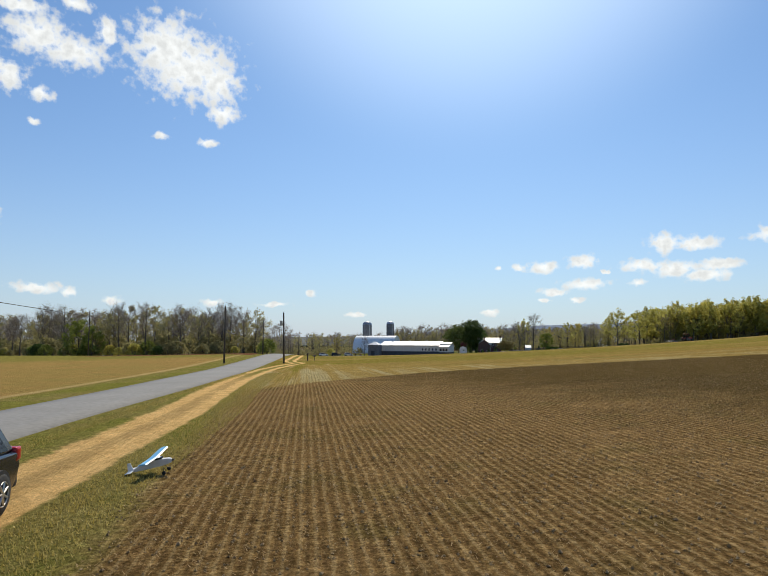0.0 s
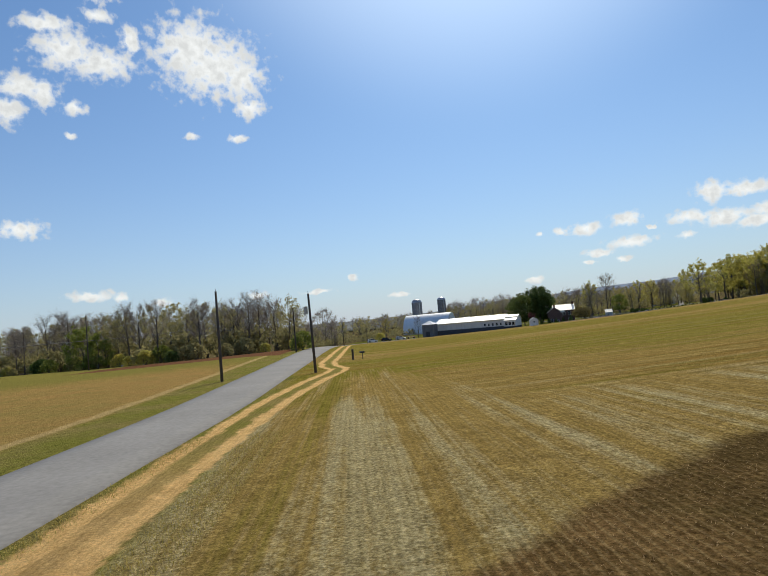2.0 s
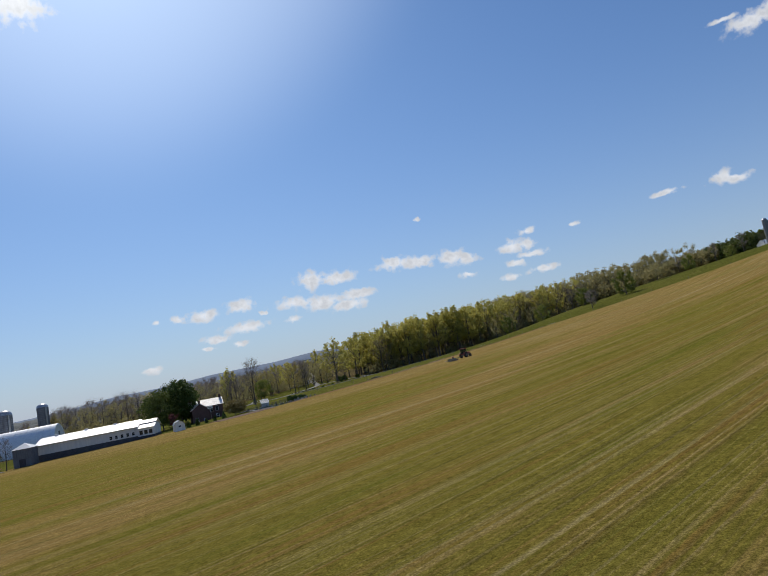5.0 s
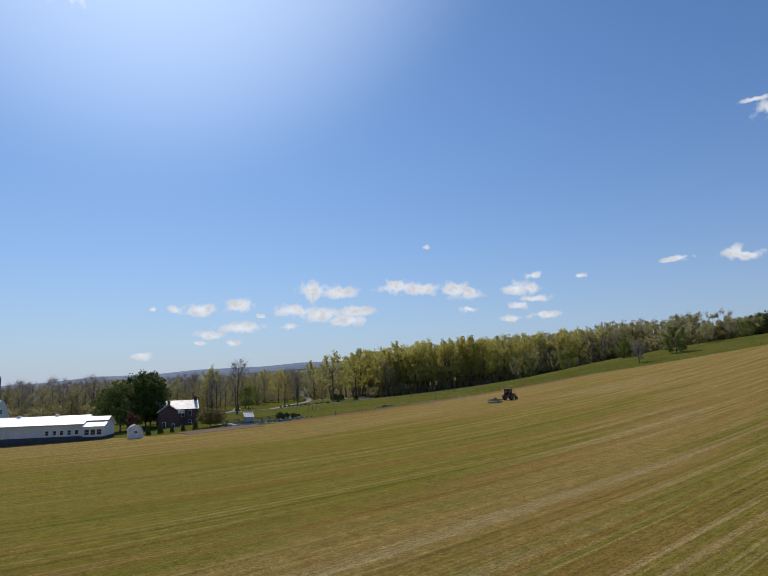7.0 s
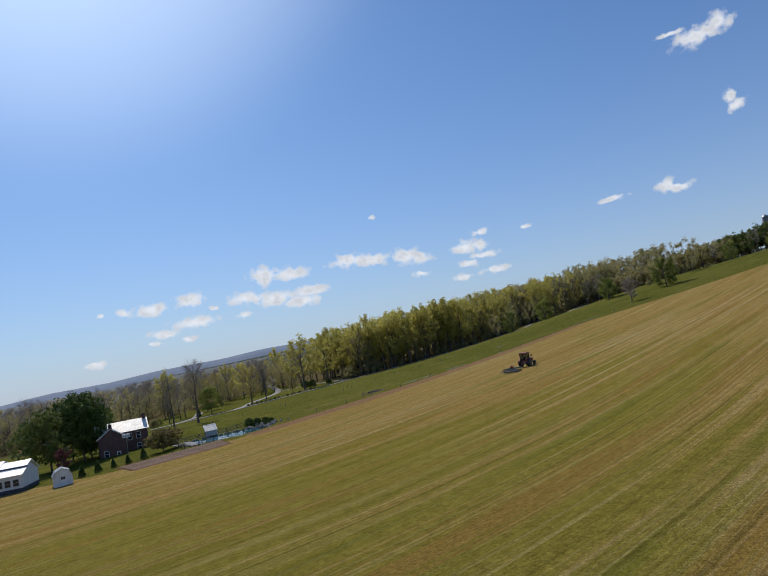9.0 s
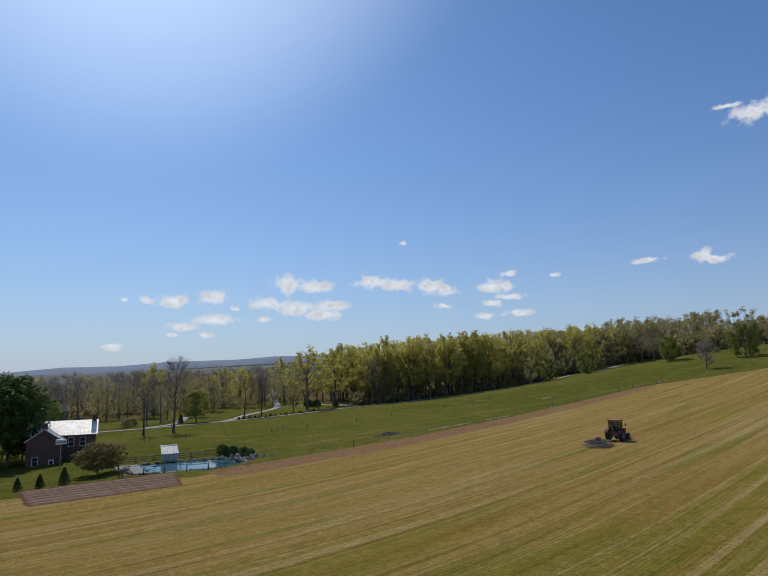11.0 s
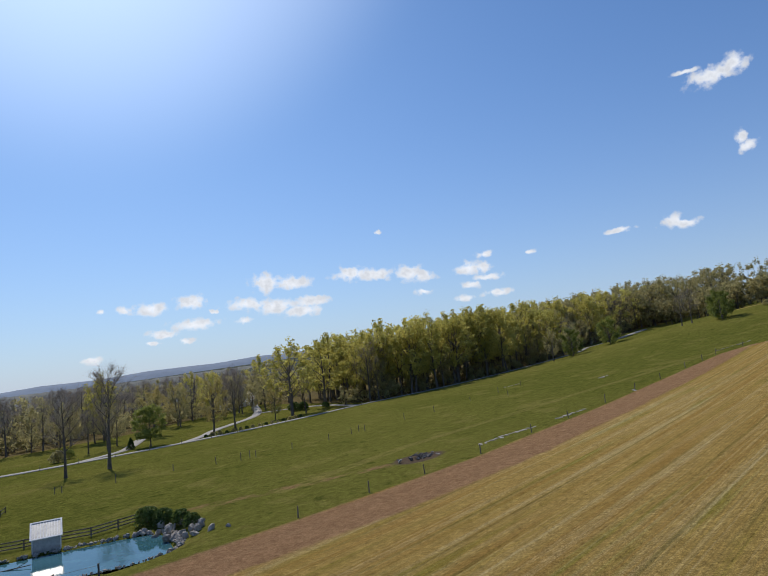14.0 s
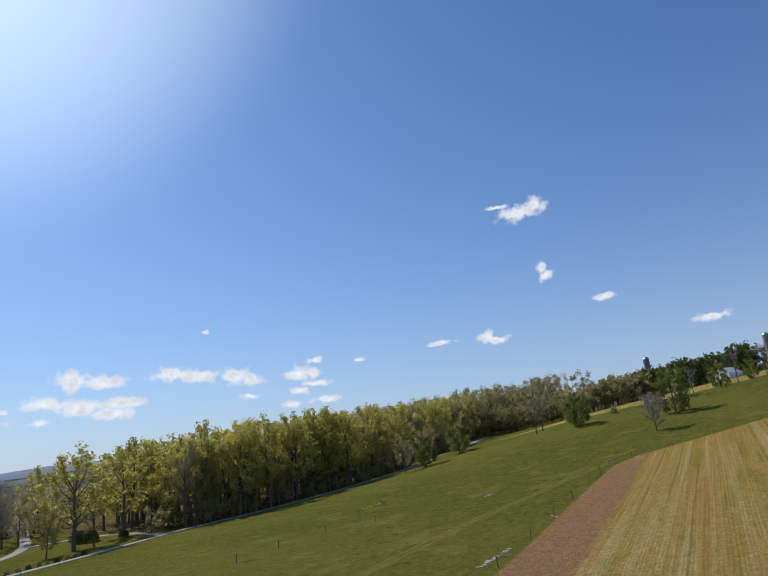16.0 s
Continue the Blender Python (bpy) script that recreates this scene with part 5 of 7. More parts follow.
    shrubs = [("green", -32, 172, 1.7, "bright green roadside bush"), ("spring", -34, 176, 1.2, "bright green roadside bush"), ("spring", -26, 322, 1.5, "bright green bush beside the farm road"),
              ("dark", 81.6, 293.4, 0.85, "dark evergreen shrub among the pond rocks"), ("dark", 83.0, 291.6, 0.75, "dark evergreen shrub among the pond rocks"), ("dark", 84.2, 289.4, 0.7, "dark evergreen shrub among the pond rocks"), ("dark", 84.6, 287, 0.62, "olive shrub among the pond rocks"), ("dark", 82.6, 295, 0.65, "dark evergreen shrub among the pond rocks"),
              ("olive", 88.5, 408, 1.4, "broad pale bush beside the lane"), ("green", 92, 414, 1.1, "broad green bush beside the lane"), ("dark", 184, 429, 1.0, "clipped dark round bush by the drive"), ("dark", 178, 436, 1.5, "dark evergreen bush behind the lawn"), ("dark", 176, 440, 1.6, "dark evergreen bush behind the lawn"), ("cone", 107, 408, 1.6, "dark conical evergreen by the lane"),
              ("olive", 322, 322, 1.0, "low bush on the hillside")]
    for k, x, y, s, label in shrubs:
        plant(BUSH[k], x, y, s, spin(), label, "shrub", name="shrub")
    for k in range(16):
        x = 126 + k * 2.3
        plant(BUSH["olive" if k % 3 else "dark"], x, np.interp(x, [121, 155, 193], [395.5, 401, 410]) + 3.6 + rng.uniform(-0.4, 0.4), rng.uniform(0.35, 0.55), spin(), "low rough shrub of the hedge along the lane", "shrub", "low hedge along the lane", "shrub")
    for x, y in ((42.2, 283), (45.3, 284), (48.2, 284), (51, 284), (54.2, 284.5)):
        plant(BUSH["cone"], x, y, rng.uniform(0.85, 1.15), spin(), "clipped dark conical evergreen on the lawn", "shrub", "row of conical evergreens", "conical_evergreen")


single_trees()

# ---- the farm ----
BARN_TURN = -23.6
BARN_Z = -2.9


def long_barn():
    b = thing("long_barn", pose(0.3, 303, BARN_Z, 0, 0, BARN_TURN), "long low white livestock barn with a dark lower wall", "barn")
    L, D = 30.5, 11.0
    # the wall is dark up to 1.5 m and white above
    part("plinth", block(((0, 0, -1.6), (L, D, 1.5))), DARK_GREY, b, "dark lower wall")
    part("wall", prism([(0.03, 1.5), (D - 0.03, 1.5), (D - 0.03, 4.45), (D / 2, 6.2), (0.03, 4.45)], 0.03, L - 0.03), WHITE, b)
    for side in (0, 1):
        y0, y1 = (-0.45, D / 2) if side == 0 else (D + 0.45, D / 2)
        seamed([(-0.4, y0, 4.35), (L + 0.3, y0, 4.35), (L + 0.3, y1, 6.3), (-0.4, y1, 6.3)], 38, ROOF_TIN, b, "pale metal roof slope")
    part("gutter", block(((-0.4, -0.58, 4.22), (L + 0.3, -0.46, 4.36)), bevel=0.03), GREY_STEEL, b)
    for k in range(5):
        window(b, L - 8.3 + k * 1.72, 0.03, 1.95, 0.75, 1.0)
    for k in range(3):
        r = block(((4 + k * 9, D / 2 - 0.4, 6.25), (4.9 + k * 9, D / 2 + 0.4, 6.75)), bevel=0.05)
        part("ridge_vent", r, ROOF_TIN, b)
    a = thing("barn_annex", pose(0.3, 303, BARN_Z, 0, 0, BARN_TURN), "lower white milkhouse annex with stepped pale roof", "barn")
    x0, x1 = 30.55, 35.6
    part("plinth", block(((x0, -0.7, -1.4), (x1, 8.5, 1.2))), DARK_GREY, a, "dark lower wall")
    part("wall", prism([(-0.68, 1.2), (8.45, 1.2), (8.45, 3.6), (4.6, 5.3), (-0.68, 3.75)], x0 + 0.02, x1 - 0.02), WHITE, a)
    seamed([(x0 - 0.1, -1.1, 3.65), (x1 + 0.3, -1.1, 3.65), (x1 + 0.3, 2.2, 4.75), (x0 - 0.1, 2.2, 4.75)], 9, ROOF_TIN, a, "lower pale metal roof")
    seamed([(x0 - 0.1, 1.9, 4.98), (x1 + 0.3, 1.9, 4.98), (x1 + 0.3, 4.6, 5.85), (x0 - 0.1, 4.6, 5.85)], 9, ROOF_TIN, a, "upper pale metal roof")
    seamed([(x0 - 0.1, 9.0, 3.6), (x1 + 0.3, 9.0, 3.6), (x1 + 0.3, 4.62, 5.85), (x0 - 0.1, 4.62, 5.85)], 9, ROOF_TIN, a)
    # solid dark strip gives the shade of the gap between the two roofs
    part("fascia", block(((x0 - 0.1, 1.95, 4.7), (x1 + 0.3, 2.1, 5.0))), DARK_GREY, a, "dark strip standing in for the shaded gap between the roofs")
    for k in range(3):
        window(a, x0 + 1.1 + k * 1.45, -0.68, 1.75, 0.95, 1.15, GREY_STEEL)


def arched_barn():
    b = thing("arched_barn", pose(-2.0, 390, -4.2, 0, 0, BARN_TURN), "tall white barn with a gothic arched metal roof", "barn")
    L, H, W = 14.2, 11.2, 6.8
    prof = []
    for k in range(-10, 11):
        s = abs(k) / 10
        y = W * math.copysign(math.sin(s * 1.45) / math.sin(1.45), k) if k else 0.0
        z = 1.2 + (H - 1.2) * (1 - s ** 1.75)
        prof.append((y, z))
    outer = [(-W, -1.0)] + prof + [(W, -1.0)]
    bm = prism(outer, -L, L, closed=False)
    r = bmesh.ops.solidify(bm, geom=bm.faces[:], thickness=0.12)
    part("roof", bm, ROOF_TIN, b, "arched pale metal roof", smooth=False)
    for k in range(13):
        x = -L + 0.1 + k * (2 * L - 0.2) / 12
        vs, fs = [], []
        tube(vs, fs, [Vector((x, y * 1.004, z + 0.03)) for y, z in prof], [0.05] * len(prof), 4)
        o = new("roof_seam", mesh_of("roof_seam", vs, fs, ROOF_TIN))
        o.parent = b
    for s in (-1, 1):
        part("end_wall", prism([(y * 0.97, z - 0.12 if z > 0 else z) for y, z in outer], s * L - 0.1 - s * 0.25, s * L + 0.1 - s * 0.25), WHITE, b, "white boarded gable end")
        x = s * (L - 0.12)
        part("hay_door", block(((min(x, x + s * 0.08), -0.8, 6.3), (max(x, x + s * 0.08), 0.8, 7.9))), SLATE_GREY, b, "dark hay door")
        part("barn_door", block(((min(x, x + s * 0.08), -2.2, -0.6), (max(x, x + s * 0.08), 2.2, 3.3))), SLATE_GREY, b, "large grey sliding door")


def grey_shed():
    b = thing("grey_shed", pose(-2.5, 300.2, -3.6, 0, 0, BARN_TURN), "square slate-grey shed with a pale hipped roof", "shed")
    part("wall", block(((-2.6, -2.4, -0.6), (2.6, 2.4, 5.4))), SLATE_GREY, b)
    bm = bmesh.new()
    base = [bm.verts.new(v) for v in ((-2.9, -2.7, 5.35), (2.9, -2.7, 5.35), (2.9, 2.7, 5.35), (-2.9, 2.7, 5.35))]
    tip = bm.verts.new((0, 0, 7.0))
    for i in range(4):
        bm.faces.new((base[i], base[(i + 1) % 4], tip))
    bm.faces.new(list(reversed(base)))
    part("roof", bm, ROOF_TIN, b, "pale pyramid roof")
    part("door", block(((-0.9, -2.47, -0.4), (0.9, -2.38, 2.4))), DARK_GREY, b, "dark plank door")
    for k in range(9):
        part("batten", block(((-2.5 + k * 0.62, -2.44, 2.6), (-2.42 + k * 0.62, -2.39, 5.3))), SLATE_GREY, b)


def silo(x, y, top, r, label):
    base = rest(x, y) - 0.5
    h = top - base - r * 0.75
    s = thing("silo", pose(x, y, base), label, "silo", "farm silos")
    bm = bmesh.new()
    rod(bm, (0, 0, 0), (0, 0, h), r, seg=28)
    part("stave_wall", bm, STAVE, s, smooth=False)
    vs, fs = [], []
    pts = [Vector((0, 0, h + r * 0.75 * math.sin(a))) for a in (0, 0.35, 0.7, 1.05, 1.35, 1.55)]
    tube(vs, fs, pts, [(r + 0.06) * math.cos(a) for a in (0, 0.35, 0.7, 1.05, 1.35, 1.55)], 28)
    o = new("dome", mesh_of("dome", vs, fs, DOME))
    o.parent = s
    o["label"] = "rounded metal dome"
    n = int(h / 0.9)
    hoop = None
    for k in range(n):
        if hoop is None:
            bm = bmesh.new()
            rod(bm, (0, 0, -0.03), (0, 0, 0.03), r + 0.035, seg=28)
            o = part("hoop", bm, GREY_STEEL, s, m=Matrix.Translation((0, 0, 0.6)))
            hoop = o.data
        else:
            o = new("hoop", hoop)
            o.parent = s
            o.matrix_basis = Matrix.Translation((0, 0, 0.6 + k * 0.9))
    bm = bmesh.new()
    rod(bm, (r * 0.5, -r * 1.02, 1), (r * 0.5, -r * 1.02, h), 0.42, seg=10)
    part("chute", bm, GREY_STEEL, s, "ladder chute")


def garden_shed():
    s = thing("garden_shed", place(38.3, 278.5, -4, -0.15), "small white gambrel-roofed garden shed", "shed")
    w = 1.6
    prof = [(-w, 0), (w, 0), (w, 1.9), (w * 0.72, 2.75), (0, 3.3), (-w * 0.72, 2.75), (-w, 1.9)]
    turn = Matrix.Rotation(radians(90), 4, "Z")
    part("wall", prism([(y * 0.97, z * 0.98) for y, z in prof], -1.9, 1.9), WHITE, s, m=turn)
    for a, b in ((2, 3), (3, 4), (4, 5), (5, 6)):
        (ya, za), (yb, zb) = prof[a], prof[b]
        lo, hi = ((ya, za), (yb, zb)) if za < zb else ((yb, zb), (ya, za))
        part("roof", slab((-2.1, lo[0] * 1.03, lo[1]), (2.1, lo[0] * 1.03, lo[1]), (2.1, hi[0], hi[1]), (-2.1, hi[0], hi[1]), 0.06), GREY_STEEL, s, m=turn)
    window(s, 0.0, -1.9, 1.35, 0.7, 0.5, frame_w=0.05)
    part("door", block(((-0.55, -1.94, 0.02), (0.55, -1.88, 1.2))), WHITE, s, "white plank door")


def farmhouse():
    h = thing("farmhouse", pose(58.5, 322.5, -2.5, 0, 0, -10), "two-storey old brick farmhouse with patched pale metal roof", "house")
    part("wall", prism([(-3.6, -1), (3.6, -1), (3.6, 5.4), (0, 7.7), (-3.6, 5.4)], -6.0, 6.0), BRICK, h)
    for s in (-1, 1):
        seamed([(-6.4, s * 4.0, 5.2), (6.4, s * 4.0, 5.2), (6.4, 0, 7.85), (-6.4, 0, 7.85)], 18, ROOF_PATCHED, h, "patched pale metal roof slope")
    for x in (-5.6, 5.6):
        part("chimney", block(((x - 0.4, -0.5, 6.6), (x + 0.4, 0.5, 9.0)), ((x - 0.48, -0.58, 8.75), (x + 0.48, 0.58, 8.9))), BRICK, h, "brick chimney stack")
    # wing towards the field
    wing = prism([(-3.0, -1), (3.0, -1), (3.0, 4.7), (0, 6.7), (-3.0, 4.7)], -4.5, 0)
    turn = Matrix.Translation((-2.8, -3.5, 0)) @ Matrix.Rotation(radians(90), 4, "Z")
    part("wing_wall", wing, BRICK, h, m=turn)
    for s in (-1, 1):
        seamed([(-4.9, s * 3.35, 4.5), (1.5, s * 3.35, 4.5), (3.2, 0, 6.85), (-4.9, 0, 6.85)], 8, ROOF_PATCHED, h, "wing roof slope", m=turn)
    part("chimney", block(((-3.2, -7.6, 5.8), (-2.4, -6.9, 8.0)), ((-3.28, -7.68, 7.8), (-2.32, -6.82, 7.92))), BRICK, h, "brick chimney stack")
    for x, z in ((3.7, 3.1), (3.7, 0.2), (1.6, 3.1)):
        window(h, x, -3.6, z, 0.95, 1.6)
    for x, z in ((-4.2, 0.2),):
        window(h, x, -8.0, z, 0.9, 1.5)
    d = part("door", block(((-1.95, -8.08, -0.9), (-1.0, -7.98, 1.2)), bevel=0.01), WHITE, h, "white entrance door")
    part("pane", block(((-1.75, -8.1, 0.3), (-1.2, -8.07, 1.0))), GLASS_DARK, d)
    bm = bmesh.new()
    rod(bm, (0.15, -3.7, -0.9), (0.15, -3.7, 5.1), 0.06)
    part("downspout", bm, WHITE, h, "white downspout")
    part("porch_step", block(((-2.4, -9.0, -1.2), (-0.6, -8.0, -0.85)), bevel=0.02), CONCRETE, h)
    t = thing("light_pole", place(56.5, 309, 0), "grey pole with a white box on top", "pole")
    bm = bmesh.new()
    rod(bm, (0, 0, -0.3), (0, 0, 4.2), 0.07)
    part("post", bm, GREY_STEEL, t)
    part("box", block(((-0.9, -0.25, 4.0), (0.9, 0.25, 4.9)), bevel=0.05), WHITE, t, "white box with openings")
    for k in range(4):
        part("opening", block(((-0.75 + k * 0.42, -0.27, 4.3), (-0.53 + k * 0.42, -0.24, 4.55))), BLACK, t)


def rock_mesh(seed, flat=0.7):
    rng = random.Random(seed)
    bm = bmesh.new()
    bmesh.ops.create_icosphere(bm, subdivisions=1, radius=0.5)
    for v in bm.verts:
        v.co *= rng.uniform(0.72, 1.2)
        v.co.z *= flat
    me = bpy.data.meshes.new("rock")
    bm.to_mesh(me)
    bm.free()
    me.materials.append(STONE)
    return me


def pond():
    bm = bmesh.new()
    ring = []
    for k in range(40):
        a = 2 * math.pi * k / 40
        c, s = math.cos(a), math.sin(a)
        q = (abs(c) ** 5 + abs(s) ** 5) ** -0.2
        x, y = c * q * 8.6, s * q * 5.3
        ring.append((73 + x + y * 0.15, 286.5 + y - x * 0.18))
    bm.faces.new([bm.verts.new((x, y, 0)) for x, y in ring])
    me = bpy.data.meshes.new("water")
    bm.to_mesh(me)
    bm.free()
    me.materials.append(WATER)
    o = tagged(new("water", me), "still blue-green water of the garden pond", "pond", kind="structure")
    o.location.z = -1.08
    rng = random.Random(2)
    rim = thing("rock_border", pose(73, 286.5, -1.0), "border of pale limestone rocks round the pond", "rocks")
    kinds = [rock_mesh(s) for s in range(5)]
    for k in range(298):
        x, y = ring[k % 40]
        x2, y2 = ring[(k + 1) % 40]
        s = rng.random()
        e = 1.04 + 0.09 * rng.random()
        px, py = (x + (x2 - x) * s - 73) * e, (y + (y2 - y) * s - 286.5) * e
        near = py < -3.5
        big = rng.uniform(0.22, 0.5) if not near else rng.uniform(0.18, 0.34)
        if px > 6:
            big *= 1.5
        r = new("rock", kinds[k % 5])
        r.parent = rim
        r.matrix_basis = Matrix.LocRotScale((px, py, rest(73 + px, 286.5 + py) + 1.0 + big * 0.15), Euler((rng.random(), rng.random(), rng.uniform(0, 6))), (big * 1.3, big, big))
    heap = thing("rock_heap", pose(82.5, 287, -0.9), "heap of large grey boulders at the pond's end", "rocks")
    for k in range(46):
        px, py = rng.gauss(0, 1.6), rng.gauss(0, 3.0)
        big = rng.uniform(0.45, 1.1)
        r = new("boulder", kinds[k % 5])
        r.parent = heap
        r.matrix_basis = Matrix.LocRotScale((px, py, rest(82.5 + px, 287 + py) + 0.9 + big * 0.2 + 0.5 * math.exp(-(px * px + py * py) / 4)), Euler((rng.random() * 3, rng.random() * 3, rng.uniform(0, 6))), (big * 1.2, big, big))
    # paved corner
    pv = thing("patio", pose(64.2, 288.5, -1.17, 0, 0, -6), "grey paved patio beside the pond", "patio")
    for i in range(4):
        for j in range(9):
            o = part("paving_slab", block(((-1.95 + i * 1.0, -5.0 + j * 1.2, 0), (-0.98 + i * 1.0, -3.83 + j * 1.2, 0.14)), bevel=0.015), SLAB, pv)
    # shelter at the water's edge
    p = thing("pond_shelter", pose(72.1, 294.1, -1.0, 0, 0, -8), "small pond shelter with a white-framed sloping lattice roof", "shelter")
    for x in (-1.25, 1.25):
        for y in (-0.8, 0.8):
            bm = bmesh.new()
            rod(bm, (x, y, -0.6), (x, y, 1.5 + (y + 0.8) * 0.6), 0.06)
            part("post", bm, WHITE, p)
    f = part("roof_frame", block(((-1.45, -1.25, 0), (1.45, -1.1, 0.1)), ((-1.45, 1.1, 0), (1.45, 1.25, 0.1)), ((-1.45, -1.1, 0), (-1.3, 1.1, 0.1)), ((1.3, -1.1, 0), (1.45, 1.1, 0.1))), WHITE, p, "white roof frame", m=pose(0, 0, 2.0, 32))
    part("roof_sheet", block(((-1.3, -1.1, 0.02), (1.3, 1.1, 0.06))), GREY_STEEL, f, "grey roof sheet")
    for k in range(11):
        part("lattice_bar", block(((-1.26 + k * 0.25, -1.1, 0.06), (-1.22 + k * 0.25, 1.1, 0.085))), WHITE, f)
    part("screen", block(((-1.2, 0.78, -0.3), (1.2, 0.82, 2.3))), WEATHERED, p, "grey back screen")
    part("front_screen", block(((-1.2, -0.84, -0.2), (1.2, -0.80, 1.45))), GREY_STEEL, p, "pale grey front screen")
    part("base", block(((-1.4, -1.0, -0.7), (1.4, 1.0, -0.12)), bevel=0.05), STONE, p, "stone base")
    # fallen branches in the water
    for x, y, a, l in ((66.5, 286, 20, 3.0), (69, 289.5, -25, 2.6)):
        bm = bmesh.new()
        rod(bm, (-l / 2, 0, 0), (l / 2, 0, 0.25), 0.07, 0.03)
        rod(bm, (0, 0, 0.1), (0.8, 0.7, 0.4), 0.04, 0.015)
        me = bpy.data.meshes.new("fallen_branch")
        bm.to_mesh(me)
        bm.free()
        me.materials.append(BARK)
        o = tagged(new("fallen_branch", me), "dark fallen branch lying in the pond", "branch")
        o.matrix_world = pose(x, y, -1.12, 0, 0, a)


def rail_fence(line, gap, height, rails, material, label, rail_h=0.12):
    """Posts and rails along a line, each a part of its own."""
    x0, y0 = line[0]
    f = thing("rail_fence", pose(x0, y0, rest(x0, y0)), label, "fence")
    z0 = rest(x0, y0)
    spots = []
    for (ax, ay), (bx, by) in zip(line, line[1:]):
        n = max(1, round(math.hypot(bx - ax, by - ay) / gap))
        spots += [(ax + (bx - ax) * k / n, ay + (by - ay) * k / n) for k in range(n)]
    spots.append(line[-1])
    post = None
    for x, y in spots:
        m = Matrix.Translation((x - x0, y - y0, rest(x, y) - z0))
        if post is None:
            post = part("post", block(((-0.07, -0.07, -0.4), (0.07, 0.07, height)), bevel=0.015), material, f, m=m).data
        else:
            o = new("post", post)
            o.parent = f
            o.matrix_basis = m
    for (ax, ay), (bx, by) in zip(spots, spots[1:]):
        za, zb = rest(ax, ay) - z0, rest(bx, by) - z0
        for k in range(rails):
            h = height * (k + 0.7) / rails
            bm = block(((-0.5, -0.025, -rail_h / 2), (0.5, 0.025, rail_h / 2)))
            d = Vector((bx - ax, by - ay, zb - za))
            q = d.to_track_quat("X", "Z")
            part("rail", bm, material, f, m=Matrix.LocRotScale(((ax + bx) / 2 - x0, (ay + by) / 2 - y0, (za + zb) / 2 + h), q, (d.length, 1, 1)))


def pasture_posts():
    rng = random.Random(7)
    bm = bmesh.new()
    rod(bm, (0, 0, -0.4), (0, 0, 1.25), 0.075, 0.06, 7)
    me = bpy.data.meshes.new("fence_post")
    bm.to_mesh(me)
    bm.free()
    me.materials.append(WEATHERED)
    spots = []
    line = [(91, 275.6), (99.7, 276.1), (107.6, 276.4), (117.2, 277), (129, 278.8), (138.8, 280), (151.3, 282), (163.5, 284), (174.9, 285.5), (187.9, 287.2), (198, 288.5), (206, 289.2), (216, 287.5), (224, 281), (233, 274.5), (244, 266.5), (256, 258), (270, 247), (286, 235)]
    spots += [(x, y, "weathered grey fence post beside the dirt strip") for x, y in line]
    back = [(97.3, 336), (103.5, 331), (107, 328), (108.9, 328.4), (109.6, 327.3), (116.8, 327), (124.2, 325.7), (129.9, 326.4), (132.3, 327.3), (133.6, 327), (145.2, 328.6), (153.6, 328.2), (167.3, 330.5), (171.2, 321.6), (180, 333), (192, 336), (88, 338), (80, 341), (79, 341.6)]
    spots += [(x, y, "thin weathered post standing in the open pasture") for x, y in back]
    for k in range(21):
        x = 74 + k * 8.5
        y = np.interp(x, [p[0] for p in LANE], [p[1] for p in LANE]) - 3.4
        spots.append((x, y, "short fence post along the lane"))
    for k, (x, y, label) in enumerate(spots):
        o = tagged(new("fence_post", me), label, "post", "pasture fence posts")
        o.matrix_world = Matrix.LocRotScale((x, y, rest(x, y)), Euler((rng.uniform(-0.07, 0.07), rng.uniform(-0.07, 0.07), rng.random() * 6)), (1, 1, rng.uniform(0.85, 1.15)))


